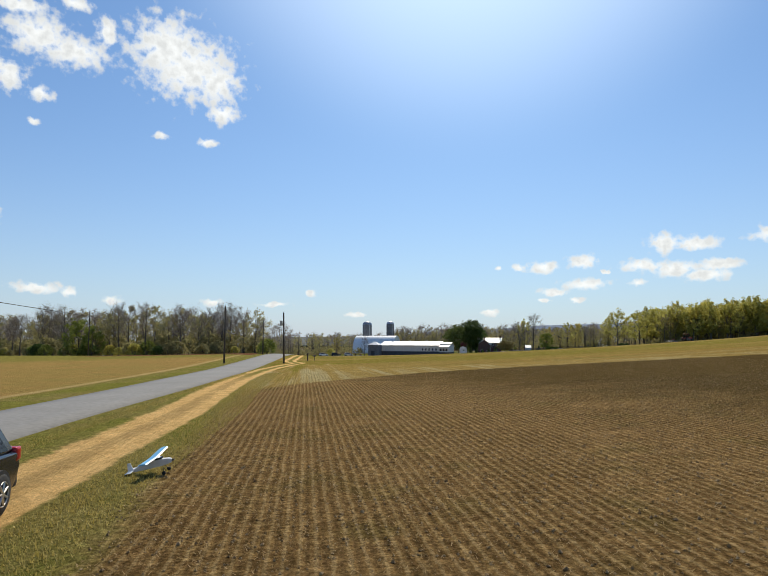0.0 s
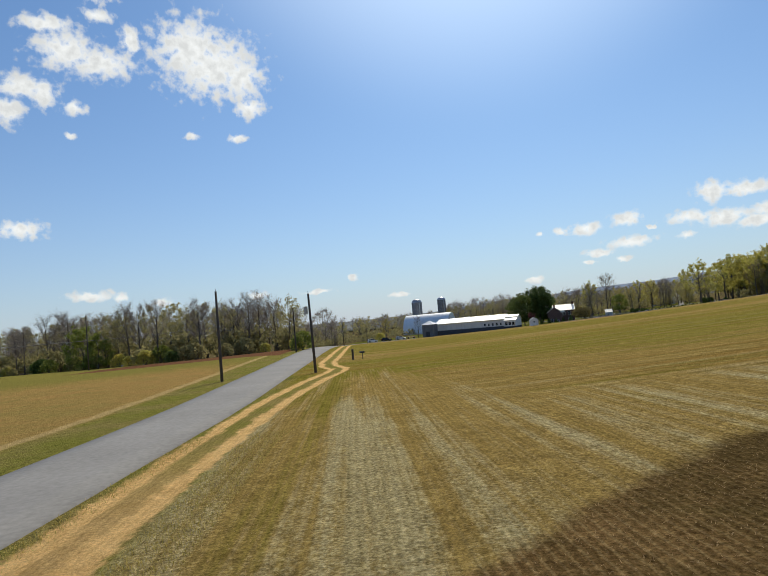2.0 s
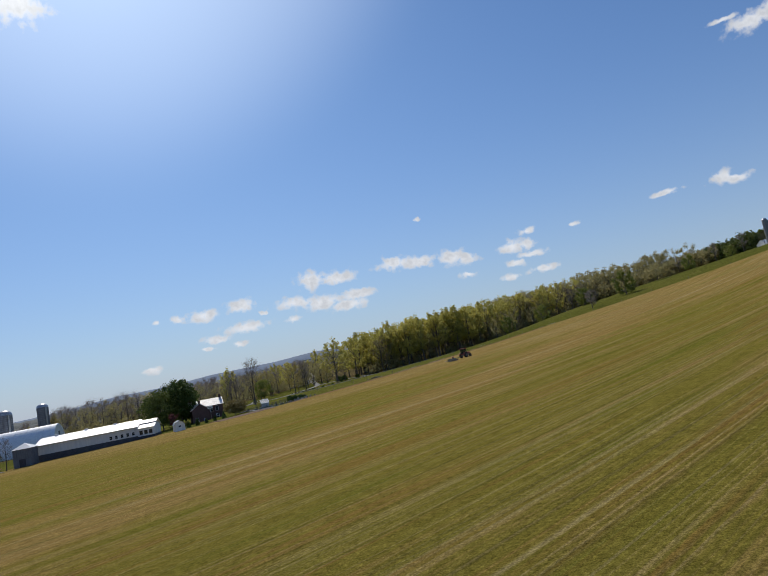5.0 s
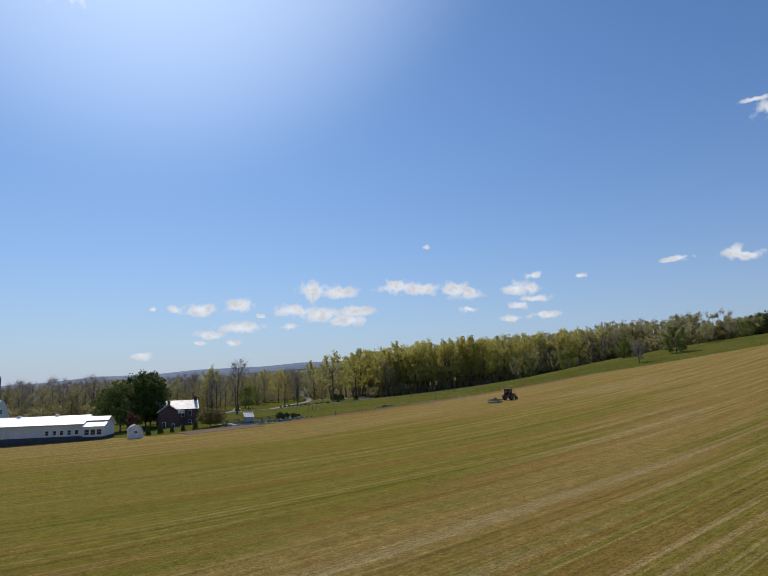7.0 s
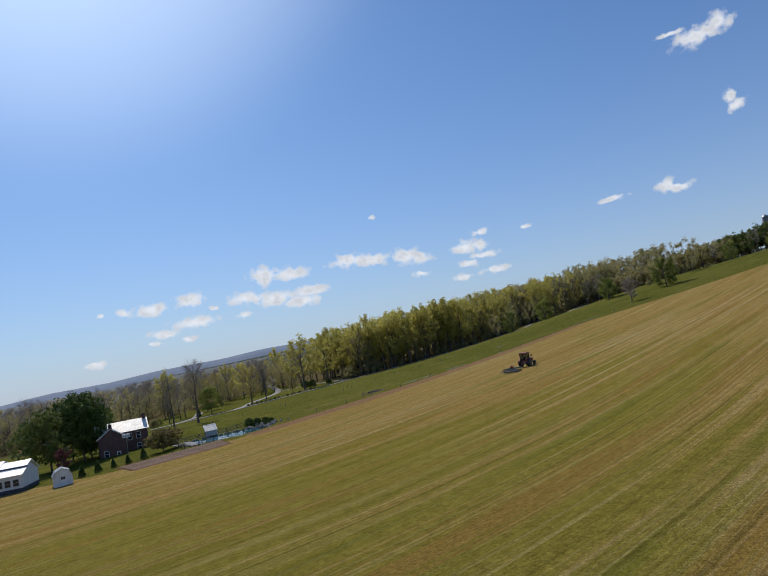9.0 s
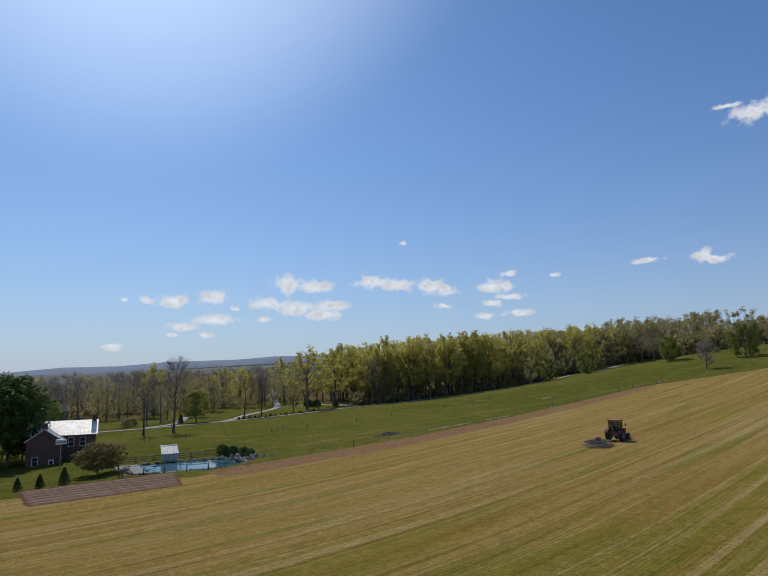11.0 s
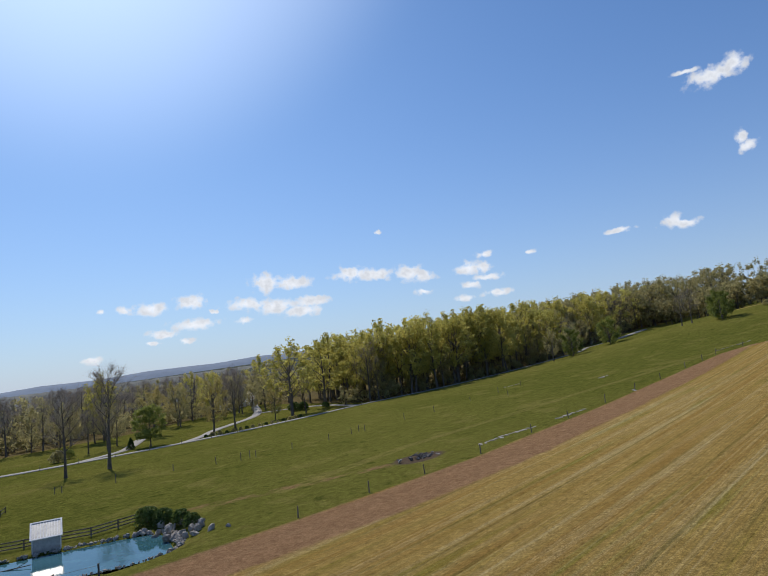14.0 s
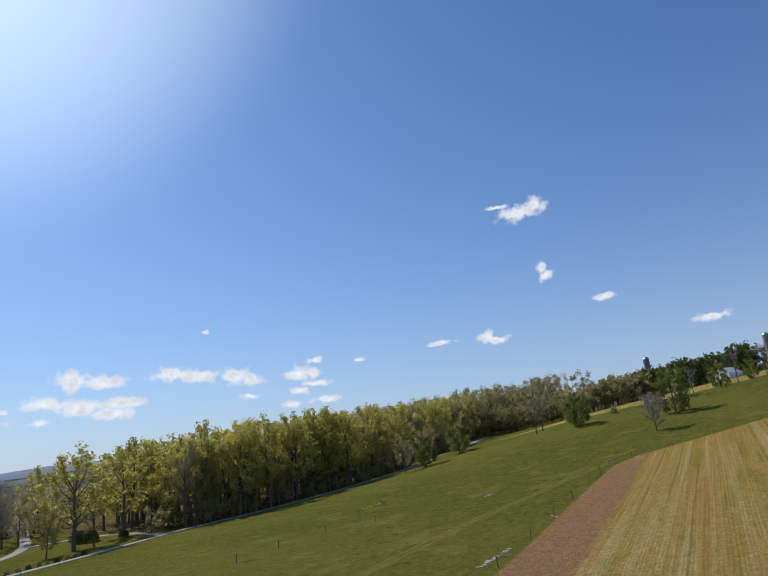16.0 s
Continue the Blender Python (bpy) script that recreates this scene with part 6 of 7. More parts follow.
def outcrops():
    rng = random.Random(12)
    kinds = [rock_mesh(s, 0.35) for s in range(20, 24)]
    for line, n, label in (([(121.5, 281.5), (128, 282.4), (133, 281.4)], 26, "line of flat pale stones in the grass"), ([(138.5, 282.2), (146, 282.0)], 14, "line of flat pale stones in the grass"), ([(191, 340.6), (196, 339.6)], 9, "patch of pale stones in the pasture"), ([(187, 307), (190.5, 307.3)], 8, "patch of pale stones in the pasture"), ([(214, 292.5), (226, 289.5)], 14, "line of flat pale stones at the field corner"), ([(161.5, 283), (163.5, 284)], 5, "patch of pale stones in the pasture")):
        x0, y0 = line[0]
        t = thing("stone_line", pose(x0, y0, rest(x0, y0)), label, "stones")
        for k in range(n):
            s = (k + rng.random()) / n * (len(line) - 1)
            i = min(int(s), len(line) - 2)
            x = line[i][0] + (line[i + 1][0] - line[i][0]) * (s - i) + rng.gauss(0, 0.15)
            y = line[i][1] + (line[i + 1][1] - line[i][1]) * (s - i) + rng.gauss(0, 0.22)
            b = rng.uniform(0.35, 0.8)
            o = new("stone", kinds[k % 4])
            o.parent = t
            o.matrix_basis = Matrix.LocRotScale((x - x0, y - y0, rest(x, y) - rest(x0, y0) + 0.03), Euler((0, 0, rng.random() * 6)), (b * 1.4, b, b * 0.7))
    t = thing("burn_heap", pose(114.3, 285.4, rest(114.3, 285.4)), "burnt heap of charred wood and rubble", "rubble")
    for k in range(40):
        x, y = rng.gauss(0, 1.5), rng.gauss(0, 0.8)
        b = rng.uniform(0.25, 0.6)
        o = new("rubble_piece", rock_mesh(40 + k % 4, 0.6) if k < 4 else t.children[k % 4].data)
        if k < 4:
            o.data.materials.clear()
            o.data.materials.append(CHAR if k < 3 else STONE)
        o.parent = t
        o.matrix_basis = Matrix.LocRotScale((x, y, 0.1), Euler((rng.random(), rng.random(), rng.random() * 6)), (b * 1.5, b, b))
    for k in range(6):
        bm = bmesh.new()
        rod(bm, (-0.9, 0, 0), (0.9, 0, 0.12), 0.07, 0.05, 6)
        part("charred_log", bm, CHAR, t, m=pose(rng.gauss(0, 1.2), rng.gauss(0, 0.6), 0.25, 0, rng.uniform(-12, 12), rng.uniform(0, 180)))


def garden_beds():
    rng = random.Random(4)
    for j in range(6):
        y = 267.6 + j * 2.3
        t = thing("garden_bed", pose(53, y, rest(60, y)), "long raised bed of bare red-brown soil", "garden bed", "vegetable garden beds")
        vs, fs = [], []
        n = 60
        for i in range(n + 1):
            x = 48.5 + (65.4 + (y - 265.6) * 0.21 - 48.5) * i / n
            z = rest(x, y + (58 - x) * 0.15) - rest(60, y)
            for k, (dy, h) in enumerate(((-0.8, -0.1), (-0.45, 0.09), (0.45, 0.09), (0.8, -0.1))):
                vs.append((x - 53, dy + (58 - x) * 0.15 + rng.uniform(-0.05, 0.05), z + h + rng.uniform(-0.03, 0.03)))
        for i in range(n):
            for k in range(3):
                a = i * 4 + k
                fs.append((a, a + 4, a + 5, a + 1))
        o = new("soil_ridge", mesh_of("soil_ridge", vs, fs, SOIL_RED))
        o.parent = t


SOIL_RED = surface("red_soil", (0.10, 0.058, 0.036), (0.20, 0.12, 0.072), 3, 0.95, relief=0.7, dist=0.05)
long_barn()
arched_barn()
grey_shed()
silo(-8.7, 412, 17.1, 3.15, "dark concrete stave silo with domed cap")
silo(7.6, 448, 18.3, 2.8, "tall dark concrete stave silo with domed cap")
garden_shed()
farmhouse()
pond()
rail_fence([(61.3, 281.6), (63.0, 291), (64.8, 303.5), (67.8, 318), (71.1, 331)], 3.0, 0.95, 2, DARK_RAIL, "dark weathered board fence beside the pond")
rail_fence([(65.0, 301.5), (70.5, 298.5), (76.4, 295.2), (82, 296)], 2.8, 1.0, 3, WEATHERED, "grey post and rail fence behind the pond")
rail_fence([(61.6, 281.0), (67.5, 279.6), (74, 278.6)], 3.2, 1.1, 2, DARK_RAIL, "thin wire fence along the garden", 0.015)
pasture_posts()
outcrops()
garden_beds()

# far buildings
def far_silo(x, y, z0, h, r, label):
    s = thing("silo", pose(x, y, z0), label, "silo")
    bm = bmesh.new()
    rod(bm, (0, 0, -6), (0, 0, h), r, seg=20)
    part("stave_wall", bm, STAVE, s)
    vs, fs = [], []
    tube(vs, fs, [Vector((0, 0, h)), Vector((0, 0, h + r * 0.5)), Vector((0, 0, h + r * 0.8))], [r, r * 0.75, 0.05], 20)
    o = new("dome", mesh_of("dome", vs, fs, DOME))
    o.parent = s


far_silo(663, 389, rest(663, 389), 71.5 - rest(663, 389), 2.7, "distant pale concrete silo among trees")
far_silo(410, 273.5, rest(410, 273.5) - 1, 18.0, 1.5, "distant grey silo on the hilltop")


def far_house(x, y, turn, w, d, h, wall, roof, label):
    b = thing("house", place(x, y, turn, -0.2), label, "house")
    part("wall", prism([(-d / 2, -1), (d / 2, -1), (d / 2, h), (0, h + d * 0.35), (-d / 2, h)], -w / 2, w / 2), wall, b)
    for s in (-1, 1):
        part("roof", slab((-w / 2 - 0.3, s * (d / 2 + 0.3), h - 0.15), (w / 2 + 0.3, s * (d / 2 + 0.3), h - 0.15), (w / 2 + 0.3, 0, h + d * 0.37), (-w / 2 - 0.3, 0, h + d * 0.37), 0.1), roof, b)
    for k in range(3):
        window(b, -w / 3 + k * w / 3, -d / 2, 0.9, 0.9, 1.2)


far_house(71, 470, 10, 12, 8, 4.5, SLATE_GREY, DARK_GREY, "dark house half hidden among bare trees")
far_house(466, 300, -20, 14, 8, 3.5, WHITE, ROOF_TIN, "distant white farm building on the hill")
far_house(181, 520, 15, 14, 9, 3.2, WHITE, SLATE_GREY, "pale house behind the blossom tree")
far_house(-118, 262, 20, 10, 7, 3.0, WHITE, ROOF_TIN, "white shed behind the wood's edge")

# ---- roads' furniture ----
def utility_pole(x, y, h, label, arm=0.0, drum=False, lean=0.0):
    p = thing("utility_pole", pose(x, y, rest(x, y), 0, lean, 0), label, "utility pole", "utility poles")
    bm = bmesh.new()
    rod(bm, (0, 0, -0.8), (0, 0, h), 0.16, 0.11, 10)
    part("pole", bm, POLE_WOOD, p, smooth=True)
    bm = bmesh.new()
    rod(bm, (0, 0, h), (0, 0, h + 0.28), 0.03, 0.02)
    part("pin_insulator", bm, GREY_STEEL, p)
    part("bracket", block(((-0.2, -0.05, h * 0.6), (0.2, 0.05, h * 0.6 + 0.12)), bevel=0.01), GREY_STEEL, p)
    if drum:
        bm = bmesh.new()
        rod(bm, (-0.42, 0, h * 0.74), (-0.42, 0, h * 0.84), 0.22, seg=12)
        part("transformer", bm, GREY_STEEL, p, "grey drum transformer", smooth=False)
    return p


def wire(a, b, sag, label):
    vs, fs = [], []
    a, b = Vector(a), Vector(b)
    pts = [a.lerp(b, k / 14) - Vector((0, 0, sag * 4 * (k / 14) * (1 - k / 14))) for k in range(15)]
    tube(vs, fs, pts, [0.015] * 15, 4)
    return tagged(new("overhead_wire", mesh_of("overhead_wire", vs, fs, BLACK)), label, "wire")


utility_pole(-25.0, 97.5, 9.2, "dark tarred wooden utility pole at the field's edge")
utility_pole(-15.9, 100.5, 8.4, "grey wooden utility pole with a small transformer", drum=True, lean=-1.0)
utility_pole(-30.5, 158, 9.0, "wooden utility pole beyond the roadside bush")
utility_pole(-33.5, 250, 9.0, "wooden utility pole by the farm road")
utility_pole(-84, 175, 13.0, "tall utility pole rising out of the wood")
utility_pole(69, 392, 9.5, "pale utility pole beside the lane")
utility_pole(190, 424, 8.5, "thin street light pole by the side drive")
top = lambda x, y, h: (x, y, rest(x, y) + h)
wire(top(-25, 97.5, 5.4), top(-30.5, 158, 5.6), 1.0, "thin sagging cable between roadside poles")
wire(top(-25, 97.5, 5.6), (-4.5, -38, 6.6), 1.3, "thin sagging cable along the country road")
wire(top(-30.5, 158, 5.6), top(-33.5, 250, 5.6), 1.2, "thin sagging cable between roadside poles")


def mailbox():
    p = thing("signpost", place(-14.6, 122.5), "dark stubby wooden post at the field's edge", "post")
    part("post", block(((-0.14, -0.14, -0.4), (0.14, 0.14, 1.45)), bevel=0.02), POLE_WOOD, p)
    part("cap", block(((-0.2, -0.2, 1.45), (0.2, 0.2, 1.52)), bevel=0.02), WEATHERED, p)
    m = thing("mailbox", place(-13.3, 123.3, 20), "small dark mailbox on a short post", "mailbox")
    part("post", block(((-0.05, -0.05, -0.3), (0.05, 0.05, 0.85)), bevel=0.01), POLE_WOOD, m)
    part("box", prism([(-0.12, 0.85), (0.12, 0.85), (0.12, 1.0), (0.07, 1.09), (0, 1.12), (-0.07, 1.09), (-0.12, 1.0)], -0.4, 0.3), BLACK, m)


mailbox()


def wheel(parent, x, y, z, r, w, rim_mat, spokes=7):
    t = part("wheel", rod(bmesh.new(), (0, -w * 0.42, 0), (0, w * 0.42, 0), r * 0.86, seg=24), TYRE, parent, m=Matrix.Translation((x, y, z)))
    vs, fs = [], []
    n = 28
    prof = [(-0.5, 0.62), (-0.5, 0.92), (-0.38, 1.0), (0.38, 1.0), (0.5, 0.92), (0.5, 0.62)]
    for k in range(n):
        a = 2 * math.pi * k / n
        for u, q in prof:
            vs.append((math.cos(a) * r * q, u * w, math.sin(a) * r * q))
    m = len(prof)
    for k in range(n):
        for i in range(m - 1):
            a, b = k * m + i, ((k + 1) % n) * m + i
            fs.append((a, b, b + 1, a + 1))
    o = new("tyre", mesh_of("tyre", vs, fs, TYRE))
    o.parent = t
    for s in (-1, 1):
        bm = bmesh.new()
        rod(bm, (0, s * w * 0.40, 0), (0, s * w * 0.47, 0), r * 0.13, seg=12)
        for k in range(spokes):
            a = 2 * math.pi * k / spokes
            rod(bm, (0, s * w * 0.44, 0), (math.cos(a) * r * 0.62, s * w * 0.46, math.sin(a) * r * 0.62), r * 0.075, r * 0.06, 6)
        for k in range(24):
            a, b = 2 * math.pi * k / 24, 2 * math.pi * (k + 1) / 24
            rod(bm, (math.cos(a) * r * 0.63, s * w * 0.47, math.sin(a) * r * 0.63), (math.cos(b) * r * 0.63, s * w * 0.47, math.sin(b) * r * 0.63), r * 0.035, seg=5)
        part("rim", bm, rim_mat, t)
    return t


def car(m, paint, label):
    """A sport utility car; x runs from tail to nose."""
    c = thing("parked_car", m, label, "car")
    low = [(-2.25, 0.42), (-2.3, 0.75), (-2.22, 1.02), (-1.2, 1.06), (0.9, 1.03), (1.95, 0.92), (2.22, 0.75), (2.25, 0.42), (1.98, 0.26), (-2.0, 0.26)]
    bm = bmesh.new()

    def loft(profile, widths):
        n = len(profile)
        rings = []
        for s in (-1, 1):
            rings.append([bm.verts.new((x, s * w, z)) for (x, z), w in zip(profile, widths)])
        for i in range(n):
            j = (i + 1) % n
            bm.faces.new((rings[0][i], rings[0][j], rings[1][j], rings[1][i]))
        bm.faces.new(rings[1])
        bm.faces.new(list(reversed(rings[0])))

    loft(low, [0.86, 0.92, 0.9, 0.92, 0.92, 0.88, 0.82, 0.84, 0.86, 0.86])
    bmesh.ops.recalc_face_normals(bm, faces=bm.faces[:])
    bmesh.ops.bevel(bm, geom=bm.edges[:], offset=0.07, segments=3, affect="EDGES", profile=0.6)
    part("body", bm, paint, c, smooth=True)
    bm = bmesh.new()
    loft([(-2.12, 1.03), (-1.75, 1.58), (-1.3, 1.68), (0.1, 1.66), (0.95, 1.04)], [0.86, 0.7, 0.66, 0.66, 0.84])
    bmesh.ops.recalc_face_normals(bm, faces=bm.faces[:])
    bmesh.ops.bevel(bm, geom=bm.edges[:], offset=0.06, segments=3, affect="EDGES", profile=0.6)
    part("cabin", bm, paint, c, smooth=True)
    for s in (-1, 1):
        for x0, x1, t0, t1 in ((-1.75, -1.02, -1.5, -1.0), (-0.95, -0.1, -0.93, -0.12), (-0.03, 0.72, -0.05, 0.18)):
            bm = bmesh.new()
            q = [bm.verts.new(v) for v in ((x0, s * 0.872, 1.1), (x1, s * 0.872, 1.1), (t1, s * 0.715, 1.56), (t0, s * 0.715, 1.56))]
            bm.faces.new(q)
            bmesh.ops.solidify(bm, geom=bm.faces[:], thickness=0.02)
            part("side_window", bm, GLASS_DARK, c)
        part("tail_light", block(((-2.33, s * 0.62 - 0.2, 0.82), (-2.08, s * 0.62 + 0.29 * (1 if s > 0 else 0.66), 1.1)), bevel=0.05), RED_LENS, c, "red tail light", smooth=True)
        part("headlight", block(((2.0, s * 0.62 - 0.18, 0.72), (2.2, s * 0.62 + 0.18, 0.86)), bevel=0.04), CHROME, c)
        part("mirror", block(((0.55, s * 0.98 - 0.09, 1.05), (0.72, s * 0.98 + 0.09, 1.2)), bevel=0.03), paint, c)
    bm = bmesh.new()
    q = [bm.verts.new(v) for v in ((-2.1, -0.72, 1.1), (-2.1, 0.72, 1.1), (-1.82, 0.6, 1.52), (-1.82, -0.6, 1.52))]
    bm.faces.new(q)
    bmesh.ops.solidify(bm, geom=bm.faces[:], thickness=0.02)
    part("rear_window", bm, GLASS_DARK, c)
    part("bumper", block(((-2.36, -0.85, 0.3), (-2.1, 0.85, 0.62)), bevel=0.07), BLACK, c, "black plastic rear bumper", smooth=True)
    part("number_plate", block(((-2.37, -0.25, 0.68), (-2.3, 0.25, 0.8))), CAR_WHITE, c, "white plate")
    for x in (-1.38, 1.38):
        for s in (-1, 1):
            bm = bmesh.new()
            rod(bm, (x, s * 0.80, 0.38), (x, s * 0.935, 0.38), 0.42, seg=24)
            part("wheel_arch", bm, BLACK, c)
            wheel(c, x, s * 0.86, 0.36, 0.36, 0.23, CHROME)
    return c


car(place(-7.72, 10.0, -80, 0.0), NAVY, "dark blue parked sport utility car with alloy wheels")
car(place(-21.5, 297.5, 12, 0), NAVY, "dark car parked on the farm road")
car(place(-15.5, 299.5, 10, 0), CAR_WHITE, "white car parked before the arched barn")
car(place(-27.5, 296.0, 15, 0), CAR_WHITE, "white car parked beside the farm road")


def trailer():
    t = thing("farm_trailer", place(-11.0, 302.5, 5), "rusty flat farm trailer beside the barn", "trailer")
    part("bed", block(((-2, -0.9, 0.7), (2, 0.9, 0.85)), ((-2, -0.9, 0.85), (-1.9, 0.9, 1.5)), bevel=0.02), TRACTOR_RED, t)
    for x in (-1.2, 1.2):
        for s in (-1, 1):
            wheel(t, x, s * 1.0, 0.38, 0.38, 0.2, STEEL)


trailer()


def model_plane():
    p = thing("model_airplane", place(-5.28, 14.5, -5, 0.03) @ pose(0, 0, 0, 9, -13, 0) @ Matrix.Scale(0.86, 4), "blue and white high-wing model airplane on the grass", "model airplane")
    bm = bmesh.new()
    rings = []
    for x, w, z0, z1 in ((0.55, 0.035, 0.20, 0.28), (0.48, 0.055, 0.17, 0.31), (0.3, 0.065, 0.15, 0.33), (0.22, 0.065, 0.145, 0.40), (-0.08, 0.06, 0.14, 0.40), (-0.16, 0.055, 0.14, 0.34), (-0.6, 0.02, 0.13, 0.20)):
        rings.append([bm.verts.new((x, sy * w, z)) for sy, z in ((-1, z0), (1, z0), (1, z1), (-1, z1))])
    for a, b in zip(rings, rings[1:]):
        for i in range(4):
            bm.faces.new((a[i], a[(i + 1) % 4], b[(i + 1) % 4], b[i]))
    bm.faces.new(rings[0])
    bm.faces.new(list(reversed(rings[-1])))
    bmesh.ops.recalc_face_normals(bm, faces=bm.faces[:])
    bmesh.ops.bevel(bm, geom=bm.edges[:], offset=0.012, segments=2, affect="EDGES")
    part("fuselage", bm, FOAM_WHITE, p, "white fuselage")
    foil = [(0.2, 0.40), (0.16, 0.43), (0.05, 0.445), (-0.06, 0.42), (0.0, 0.405)]
    bm = bmesh.new()
    for s in (-1, 1):
        a = [bm.verts.new((x, 0, z)) for x, z in foil]
        b = [bm.verts.new((x * 0.96 + 0.004, s * 0.72, z + 0.035)) for x, z in foil]
        for i in range(5):
            j = (i + 1) % 5
            bm.faces.new((a[i], a[j], b[j], b[i]))
        bm.faces.new(b)
    bmesh.ops.recalc_face_normals(bm, faces=bm.faces[:])
    part("wing", bm, FILM_BLUE, p, "light blue wing")
    part("tailplane", block(((-0.72, -0.25, 0.175), (-0.54, 0.25, 0.19)), bevel=0.005), FOAM_WHITE, p)
    bm = prism([(-0.006, 0.18), (0.006, 0.18), (0.006, 0.40), (-0.006, 0.40)], -0.73, -0.56)
    for v in bm.verts:
        if v.co.z > 0.3:
            v.co.x = v.co.x * 0.55 - 0.30
    part("fin", bm, FOAM_WHITE, p, "white fin")
    part("cockpit", block(((0.10, -0.066, 0.33), (0.3, 0.066, 0.385)), bevel=0.01), GLASS_DARK, p, "dark cockpit window")
    bm = bmesh.new()
    for s in (-1, 1):
        rod(bm, (0.28, s * 0.04, 0.16), (0.32, s * 0.16, -0.01), 0.008)
    part("landing_gear", bm, BLACK, p)
    for x, y in ((0.32, -0.17), (0.32, 0.17)):
        bm = bmesh.new()
        rod(bm, (x, y - 0.02, -0.02), (x, y + 0.02, -0.02), 0.05, seg=14)
        part("wheel", bm, TYRE, p)
    part("propeller", block(((0.565, -0.13, 0.225), (0.575, 0.13, 0.245)), bevel=0.004), BLACK, p)
    bm = bmesh.new()
    bmesh.ops.create_cone(bm, cap_ends=True, segments=12, radius1=0.03, radius2=0.005, depth=0.06, matrix=Matrix.Translation((0.585, 0, 0.237)) @ Matrix.Rotation(radians(90), 4, "Y"))
    part("spinner", bm, BLACK, p)


model_plane()


def tractor():
    t = thing("tractor", place(119.8, 235.6, 10, 0.02), "old red-roofed farm tractor working in the stubble", "tractor")
    part("hood", block(((0.35, -0.38, 0.95), (2.25, 0.38, 1.65)), bevel=0.08), TRACTOR_RED, t, "dark red engine hood", smooth=False)
    part("grille", block(((2.2, -0.32, 0.95), (2.32, 0.32, 1.5)), bevel=0.03), BLACK, t)
    part("chassis", block(((-0.7, -0.3, 0.6), (2.2, 0.3, 1.0)), bevel=0.05), STEEL, t)
    part("cab_floor", block(((-1.0, -0.72, 1.0), (0.4, 0.72, 1.25)), bevel=0.04), TRACTOR_RED, t)
    for x in (-0.95, 0.35):
        for s in (-1, 1):
            part("cab_post", block(((x - 0.05, s * 0.68 - 0.05, 1.2), (x + 0.05, s * 0.68 + 0.05, 2.72))), BLACK, t)
    part("cab_roof", block(((-1.12, -0.82, 2.7), (0.52, 0.82, 2.95)), bevel=0.09), TRACTOR_RED, t, "faded red cab roof", smooth=False)
    for s in (-1, 1):
        part("cab_glass", block(((-0.88, s * 0.68 - 0.012, 1.5), (0.28, s * 0.68 + 0.012, 2.68))), CLEAR_GLASS, t)
    part("cab_glass", block(((0.34, -0.62, 1.65), (0.36, 0.62, 2.68))), CLEAR_GLASS, t)
    part("cab_glass", block(((-0.96, -0.62, 1.6), (-0.94, 0.62, 2.68))), CLEAR_GLASS, t)
    part("seat", block(((-0.6, -0.25, 1.25), (-0.15, 0.25, 1.45)), ((-0.7, -0.25, 1.4), (-0.58, 0.25, 2.0)), bevel=0.04), BLACK, t)
    for s in (-1, 1):
        wheel(t, -0.5, s * 0.98, 0.82, 0.82, 0.5, STEEL, 6)
        wheel(t, 1.75, s * 0.86, 0.5, 0.5, 0.3, STEEL, 6)
        bm = bmesh.new()
        for k in range(9):
            a = radians(20 + k * 17)
            b = radians(20 + (k + 1) * 17)
            q = [bm.verts.new((-0.5 + math.cos(u) * 0.93, s * (0.72 + d), 0.82 + math.sin(u) * 0.93)) for u, d in ((a, 0), (b, 0), (b, 0.5), (a, 0.5))]
            bm.faces.new(q)
        bmesh.ops.solidify(bm, geom=bm.faces[:], thickness=0.03)
        part("fender", bm, TRACTOR_RED, t)
        bm = bmesh.new()
        rod(bm, (0.45, s * 0.8, 2.1), (0.75, s * 1.05, 2.15), 0.02)
        part("mirror_arm", bm, BLACK, t)
        part("mirror", block(((0.72, s * 1.05 - 0.1, 2.0), (0.76, s * 1.05 + 0.1, 2.4)), bevel=0.01), BLACK, t)
    bm = bmesh.new()
    rod(bm, (1.2, 0.25, 1.6), (1.2, 0.25, 2.75), 0.05)
    part("exhaust", bm, BLACK, t, "upright exhaust pipe")
    bm = bmesh.new()
    rod(bm, (-0.9, 0, 0.6), (-2.2, 0, 0.55), 0.05)
    part("drawbar", bm, STEEL, t)
    h = thing("disc_harrow", place(114.7, 234.75, 10, 0.0), "trailed disc harrow with worn green frame", "harrow")
    part("frame_bar", block(((-1.6, -1.7, 0.62), (-1.48, 1.7, 0.74)), bevel=0.01), STEEL_GREEN, h)
    part("frame_bar", block(((0.3, -1.6, 0.62), (0.42, 1.6, 0.74)), bevel=0.01), STEEL_GREEN, h)
    for y in (-1.2, -0.4, 0.4, 1.2):
        part("frame_beam", block(((-1.6, y - 0.06, 0.66), (0.9, y + 0.06, 0.8)), bevel=0.01), STEEL_GREEN, h)
    bm = bmesh.new()
    for s in (-1, 1):
        rod(bm, (0.8, s * 1.0, 0.72), (2.9, 0, 0.58), 0.06)
    part("hitch", bm, STEEL_GREEN, h)
    disc = None
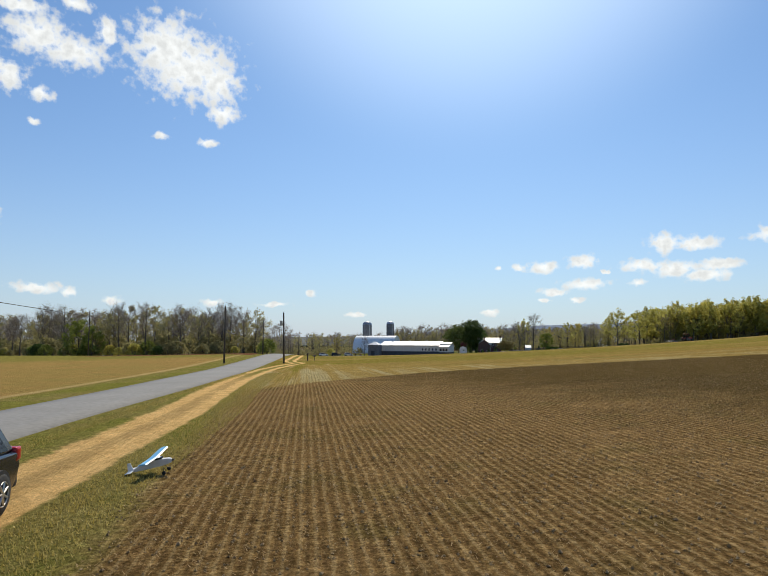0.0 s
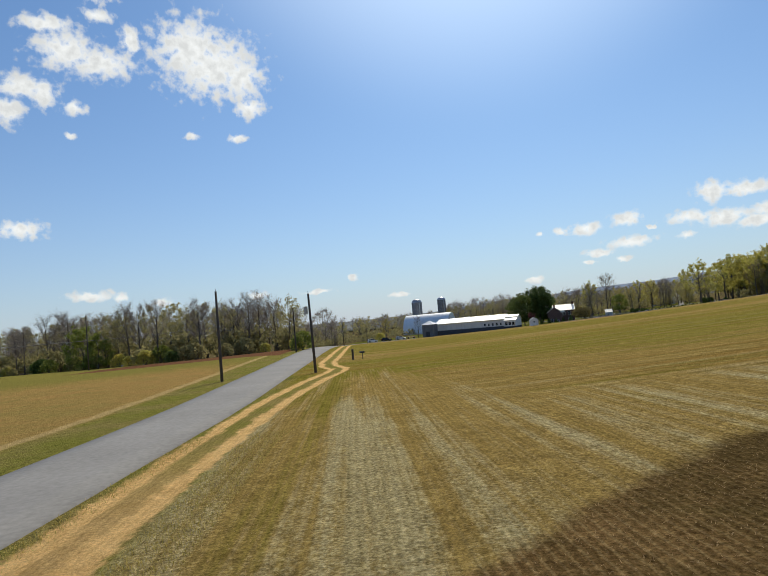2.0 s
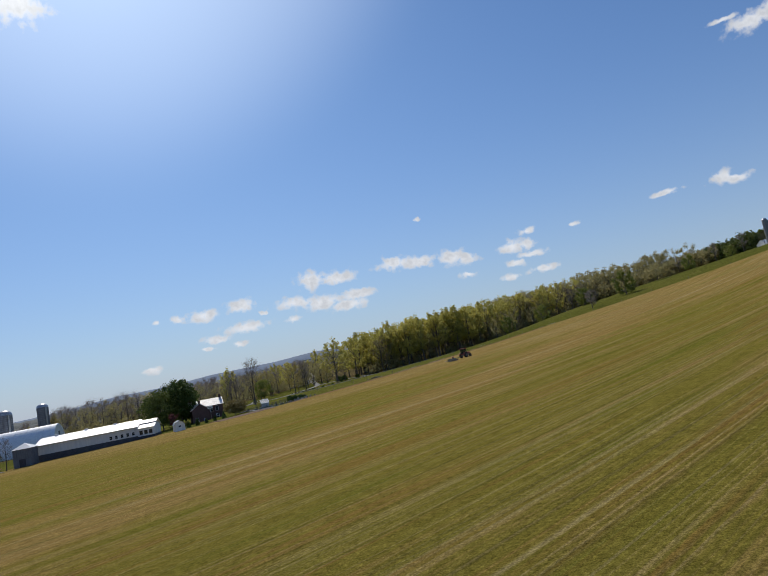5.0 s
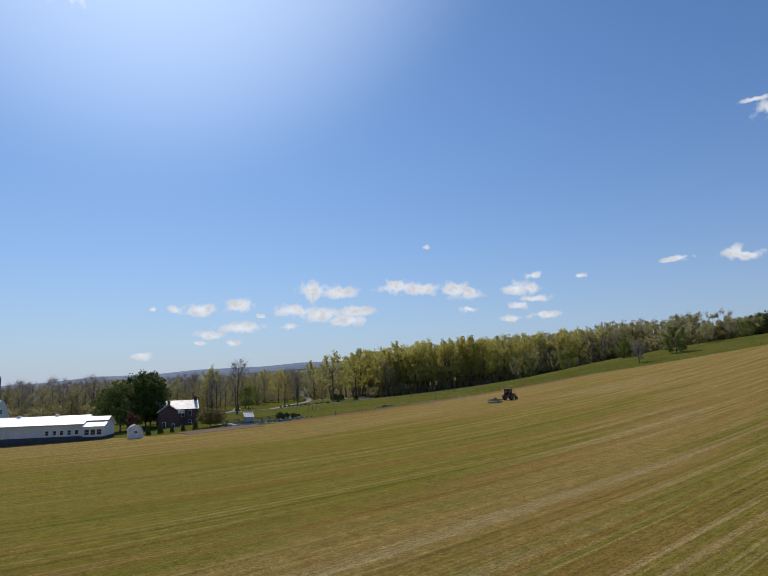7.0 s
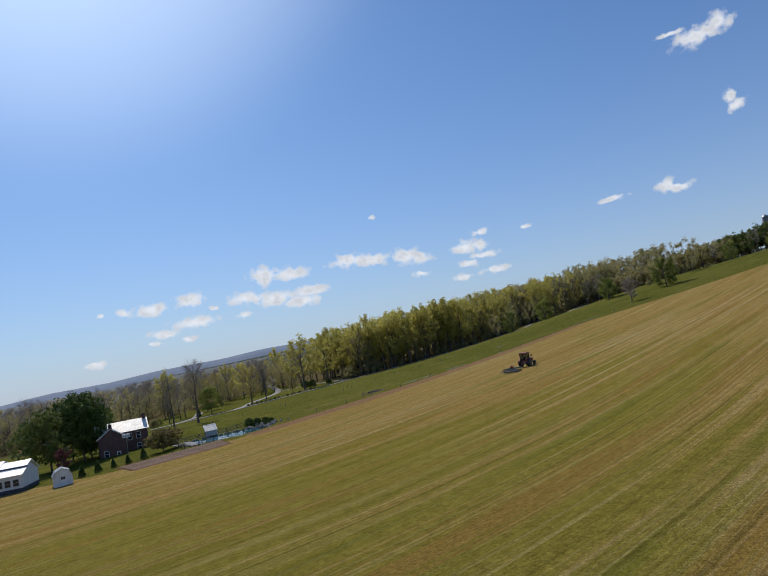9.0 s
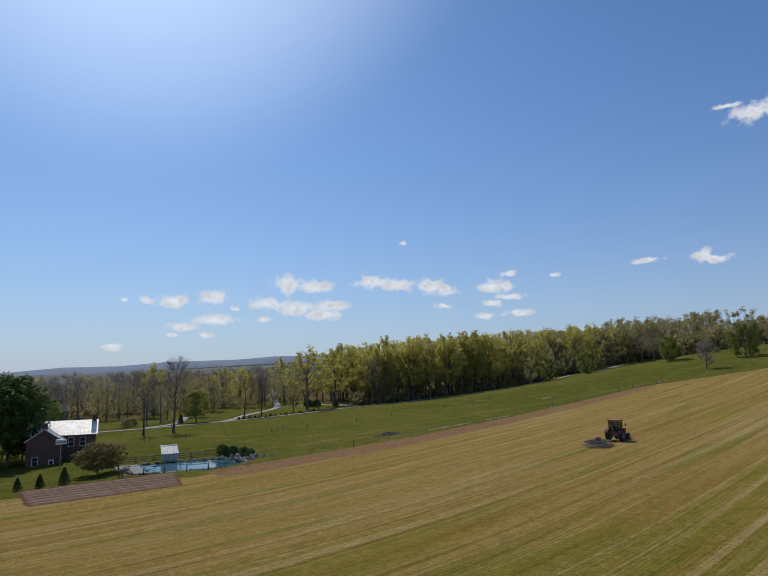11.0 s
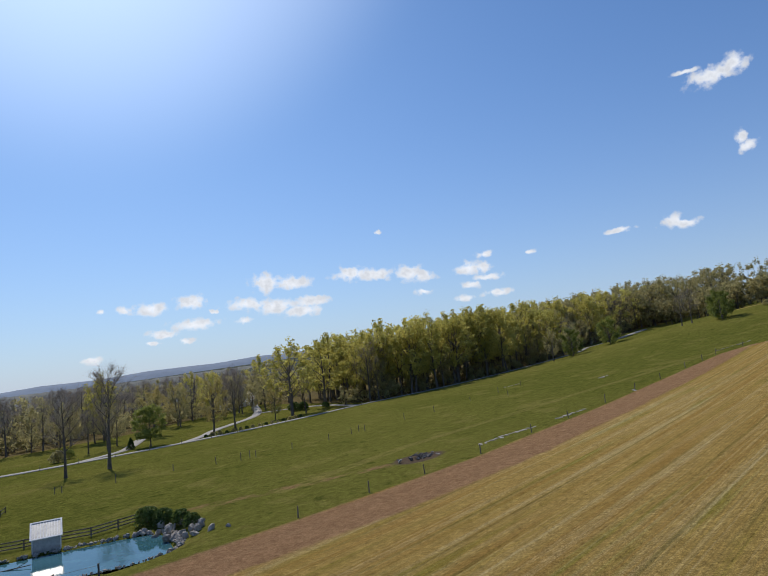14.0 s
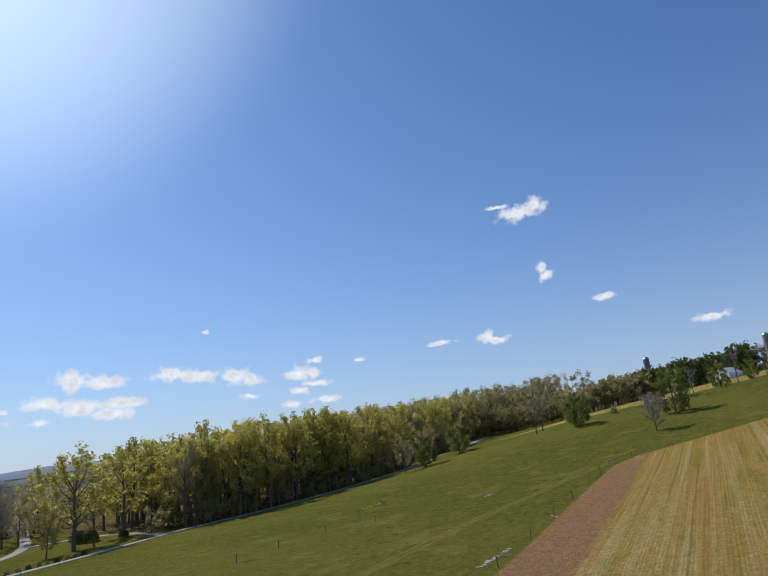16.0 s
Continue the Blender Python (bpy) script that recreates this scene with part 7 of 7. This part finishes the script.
    for row, slant in ((-1.55, 14), (0.35, -14)):
        for k in range(16):
            y = -1.65 + k * 0.22
            x = row + math.tan(radians(slant)) * abs(y)
            m = pose(x, y, 0.26, 0, 0, slant if y > 0 else -slant)
            if disc is None:
                bm = bmesh.new()
                rod(bm, (0, -0.012, 0), (0, 0.012, 0), 0.28, 0.25, 16)
                disc = part("disc", bm, STEEL, h, m=m).data
            else:
                o = new("disc", disc)
                o.parent = h
                o.matrix_basis = m
    for s in (-1, 1):
        wheel(h, -0.5, s * 0.8, 0.36, 0.36, 0.22, STEEL, 5)
    part("hydraulic_block", block(((-0.7, -0.25, 0.8), (-0.2, 0.25, 1.25)), bevel=0.03), TRACTOR_RED, h, "red hydraulic block")
    bm = bmesh.new()
    for k in range(14):
        rod(bm, (-1.6, -1.7 + k * 0.26, 0.65), (-2.6, -1.75 + k * 0.27, 0.08), 0.018)
    rod(bm, (-2.3, -1.8, 0.35), (-2.3, 1.8, 0.35), 0.03)
    part("rear_tines", bm, STEEL, h, "trailing leveller tines")


tractor()


# ---- loose straw and grass near the start of the flight ----
def strewn(name, seed, count, where, length, material, label, upright=0.25, width=0.012):
    rng = random.Random(seed)
    vs, fs = [], []
    while len(fs) < count:
        x, y = where(rng)
        if x is None:
            continue
        z = rest(x, y)
        a = rng.uniform(0, 6.283)
        l = length * rng.uniform(0.5, 1.4)
        up = upright * rng.uniform(0.2, 1.6)
        dx, dy = math.cos(a), math.sin(a)
        b = len(vs)
        w = width * rng.uniform(0.7, 1.5)
        vs += [(x - dy * w, y + dx * w, z), (x + dy * w, y - dx * w, z), (x + dx * l * (1 - up * 0.5), y + dy * l * (1 - up * 0.5), z + l * up + 0.01)]
        fs.append((b, b + 1, b + 2))
    return tagged(new(name, mesh_of(name, vs, fs, material, False)), label, "litter", kind="stuff")


def in_rows(rng):
    """Straw lies along drill rows that run away from the start."""
    y = 3 + 57 * rng.random() ** 1.4
    x = -9 + 42 * rng.random()
    if x < -3.0 - 0.15 * y:
        return None, None
    if rng.random() < 0.75:
        u = x + 0.1228 * y
        u = round(u / 0.21) * 0.21 + rng.gauss(0, 0.04)
        x = u - 0.1228 * y
    return x, y


def on_verge(rng):
    y = 3 + 60 * rng.random() ** 1.3
    side = rng.random()
    if side < 0.7:
        return np.interp(y, [0, 13, 27, 42, 60], [-5.0, -6.5, -7.6, -9.6, -11.5]) + rng.uniform(0, 1.6), y
    return np.interp(y, [0, 13, 27, 42, 60], [-9.4, -10.4, -11.4, -12.6, -13.9]) + rng.gauss(0, 0.25), y


def clods(seed, count):
    """Crumbled clods lying along the drill rows of the tilled soil."""
    rng = random.Random(seed)
    vs, fs = [], []
    while len(fs) < count * 8:
        x, y = in_rows(rng)
        if x is None or y > 38 or y > 36 + 20 * (1 - math.exp(-max(x + 9, 0) / 12)):
            continue
        r = rng.uniform(0.01, 0.028) * (1.5 if rng.random() < 0.1 else 1.0)
        z, a, b = rest(x, y), rng.uniform(0, 6.283), len(vs)
        for k in range(4):
            q = r * rng.uniform(0.7, 1.4)
            vs.append((x + math.cos(a + k * 1.571) * q, y + math.sin(a + k * 1.571) * q, z + r * rng.uniform(0.1, 0.5)))
        vs += [(x + rng.uniform(-r, r) * 0.4, y + rng.uniform(-r, r) * 0.4, z + r * rng.uniform(0.9, 1.5)), (x, y, z - r)]
        for k in range(4):
            fs += [(b + k, b + (k + 1) % 4, b + 4), (b + (k + 1) % 4, b + k, b + 5)]
    return tagged(new("soil_clods", mesh_of("soil_clods", vs, fs, CLOD, False)), "crumbled brown clods along the drill rows", "soil", kind="stuff")


CLOD = leaf_material("dry_clod", (0.20, 0.125, 0.055), (0.52, 0.37, 0.19), 0.0)
clods(6, 24000)
strewn("straw_litter", 1, 90000, in_rows, 0.07, STRAW, "chopped straw lying over the tilled soil", 0.3, 0.007)
strewn("verge_grass", 2, 34000, on_verge, 0.065, GRASS, "rough grass of the track's verge", 0.8, 0.010)
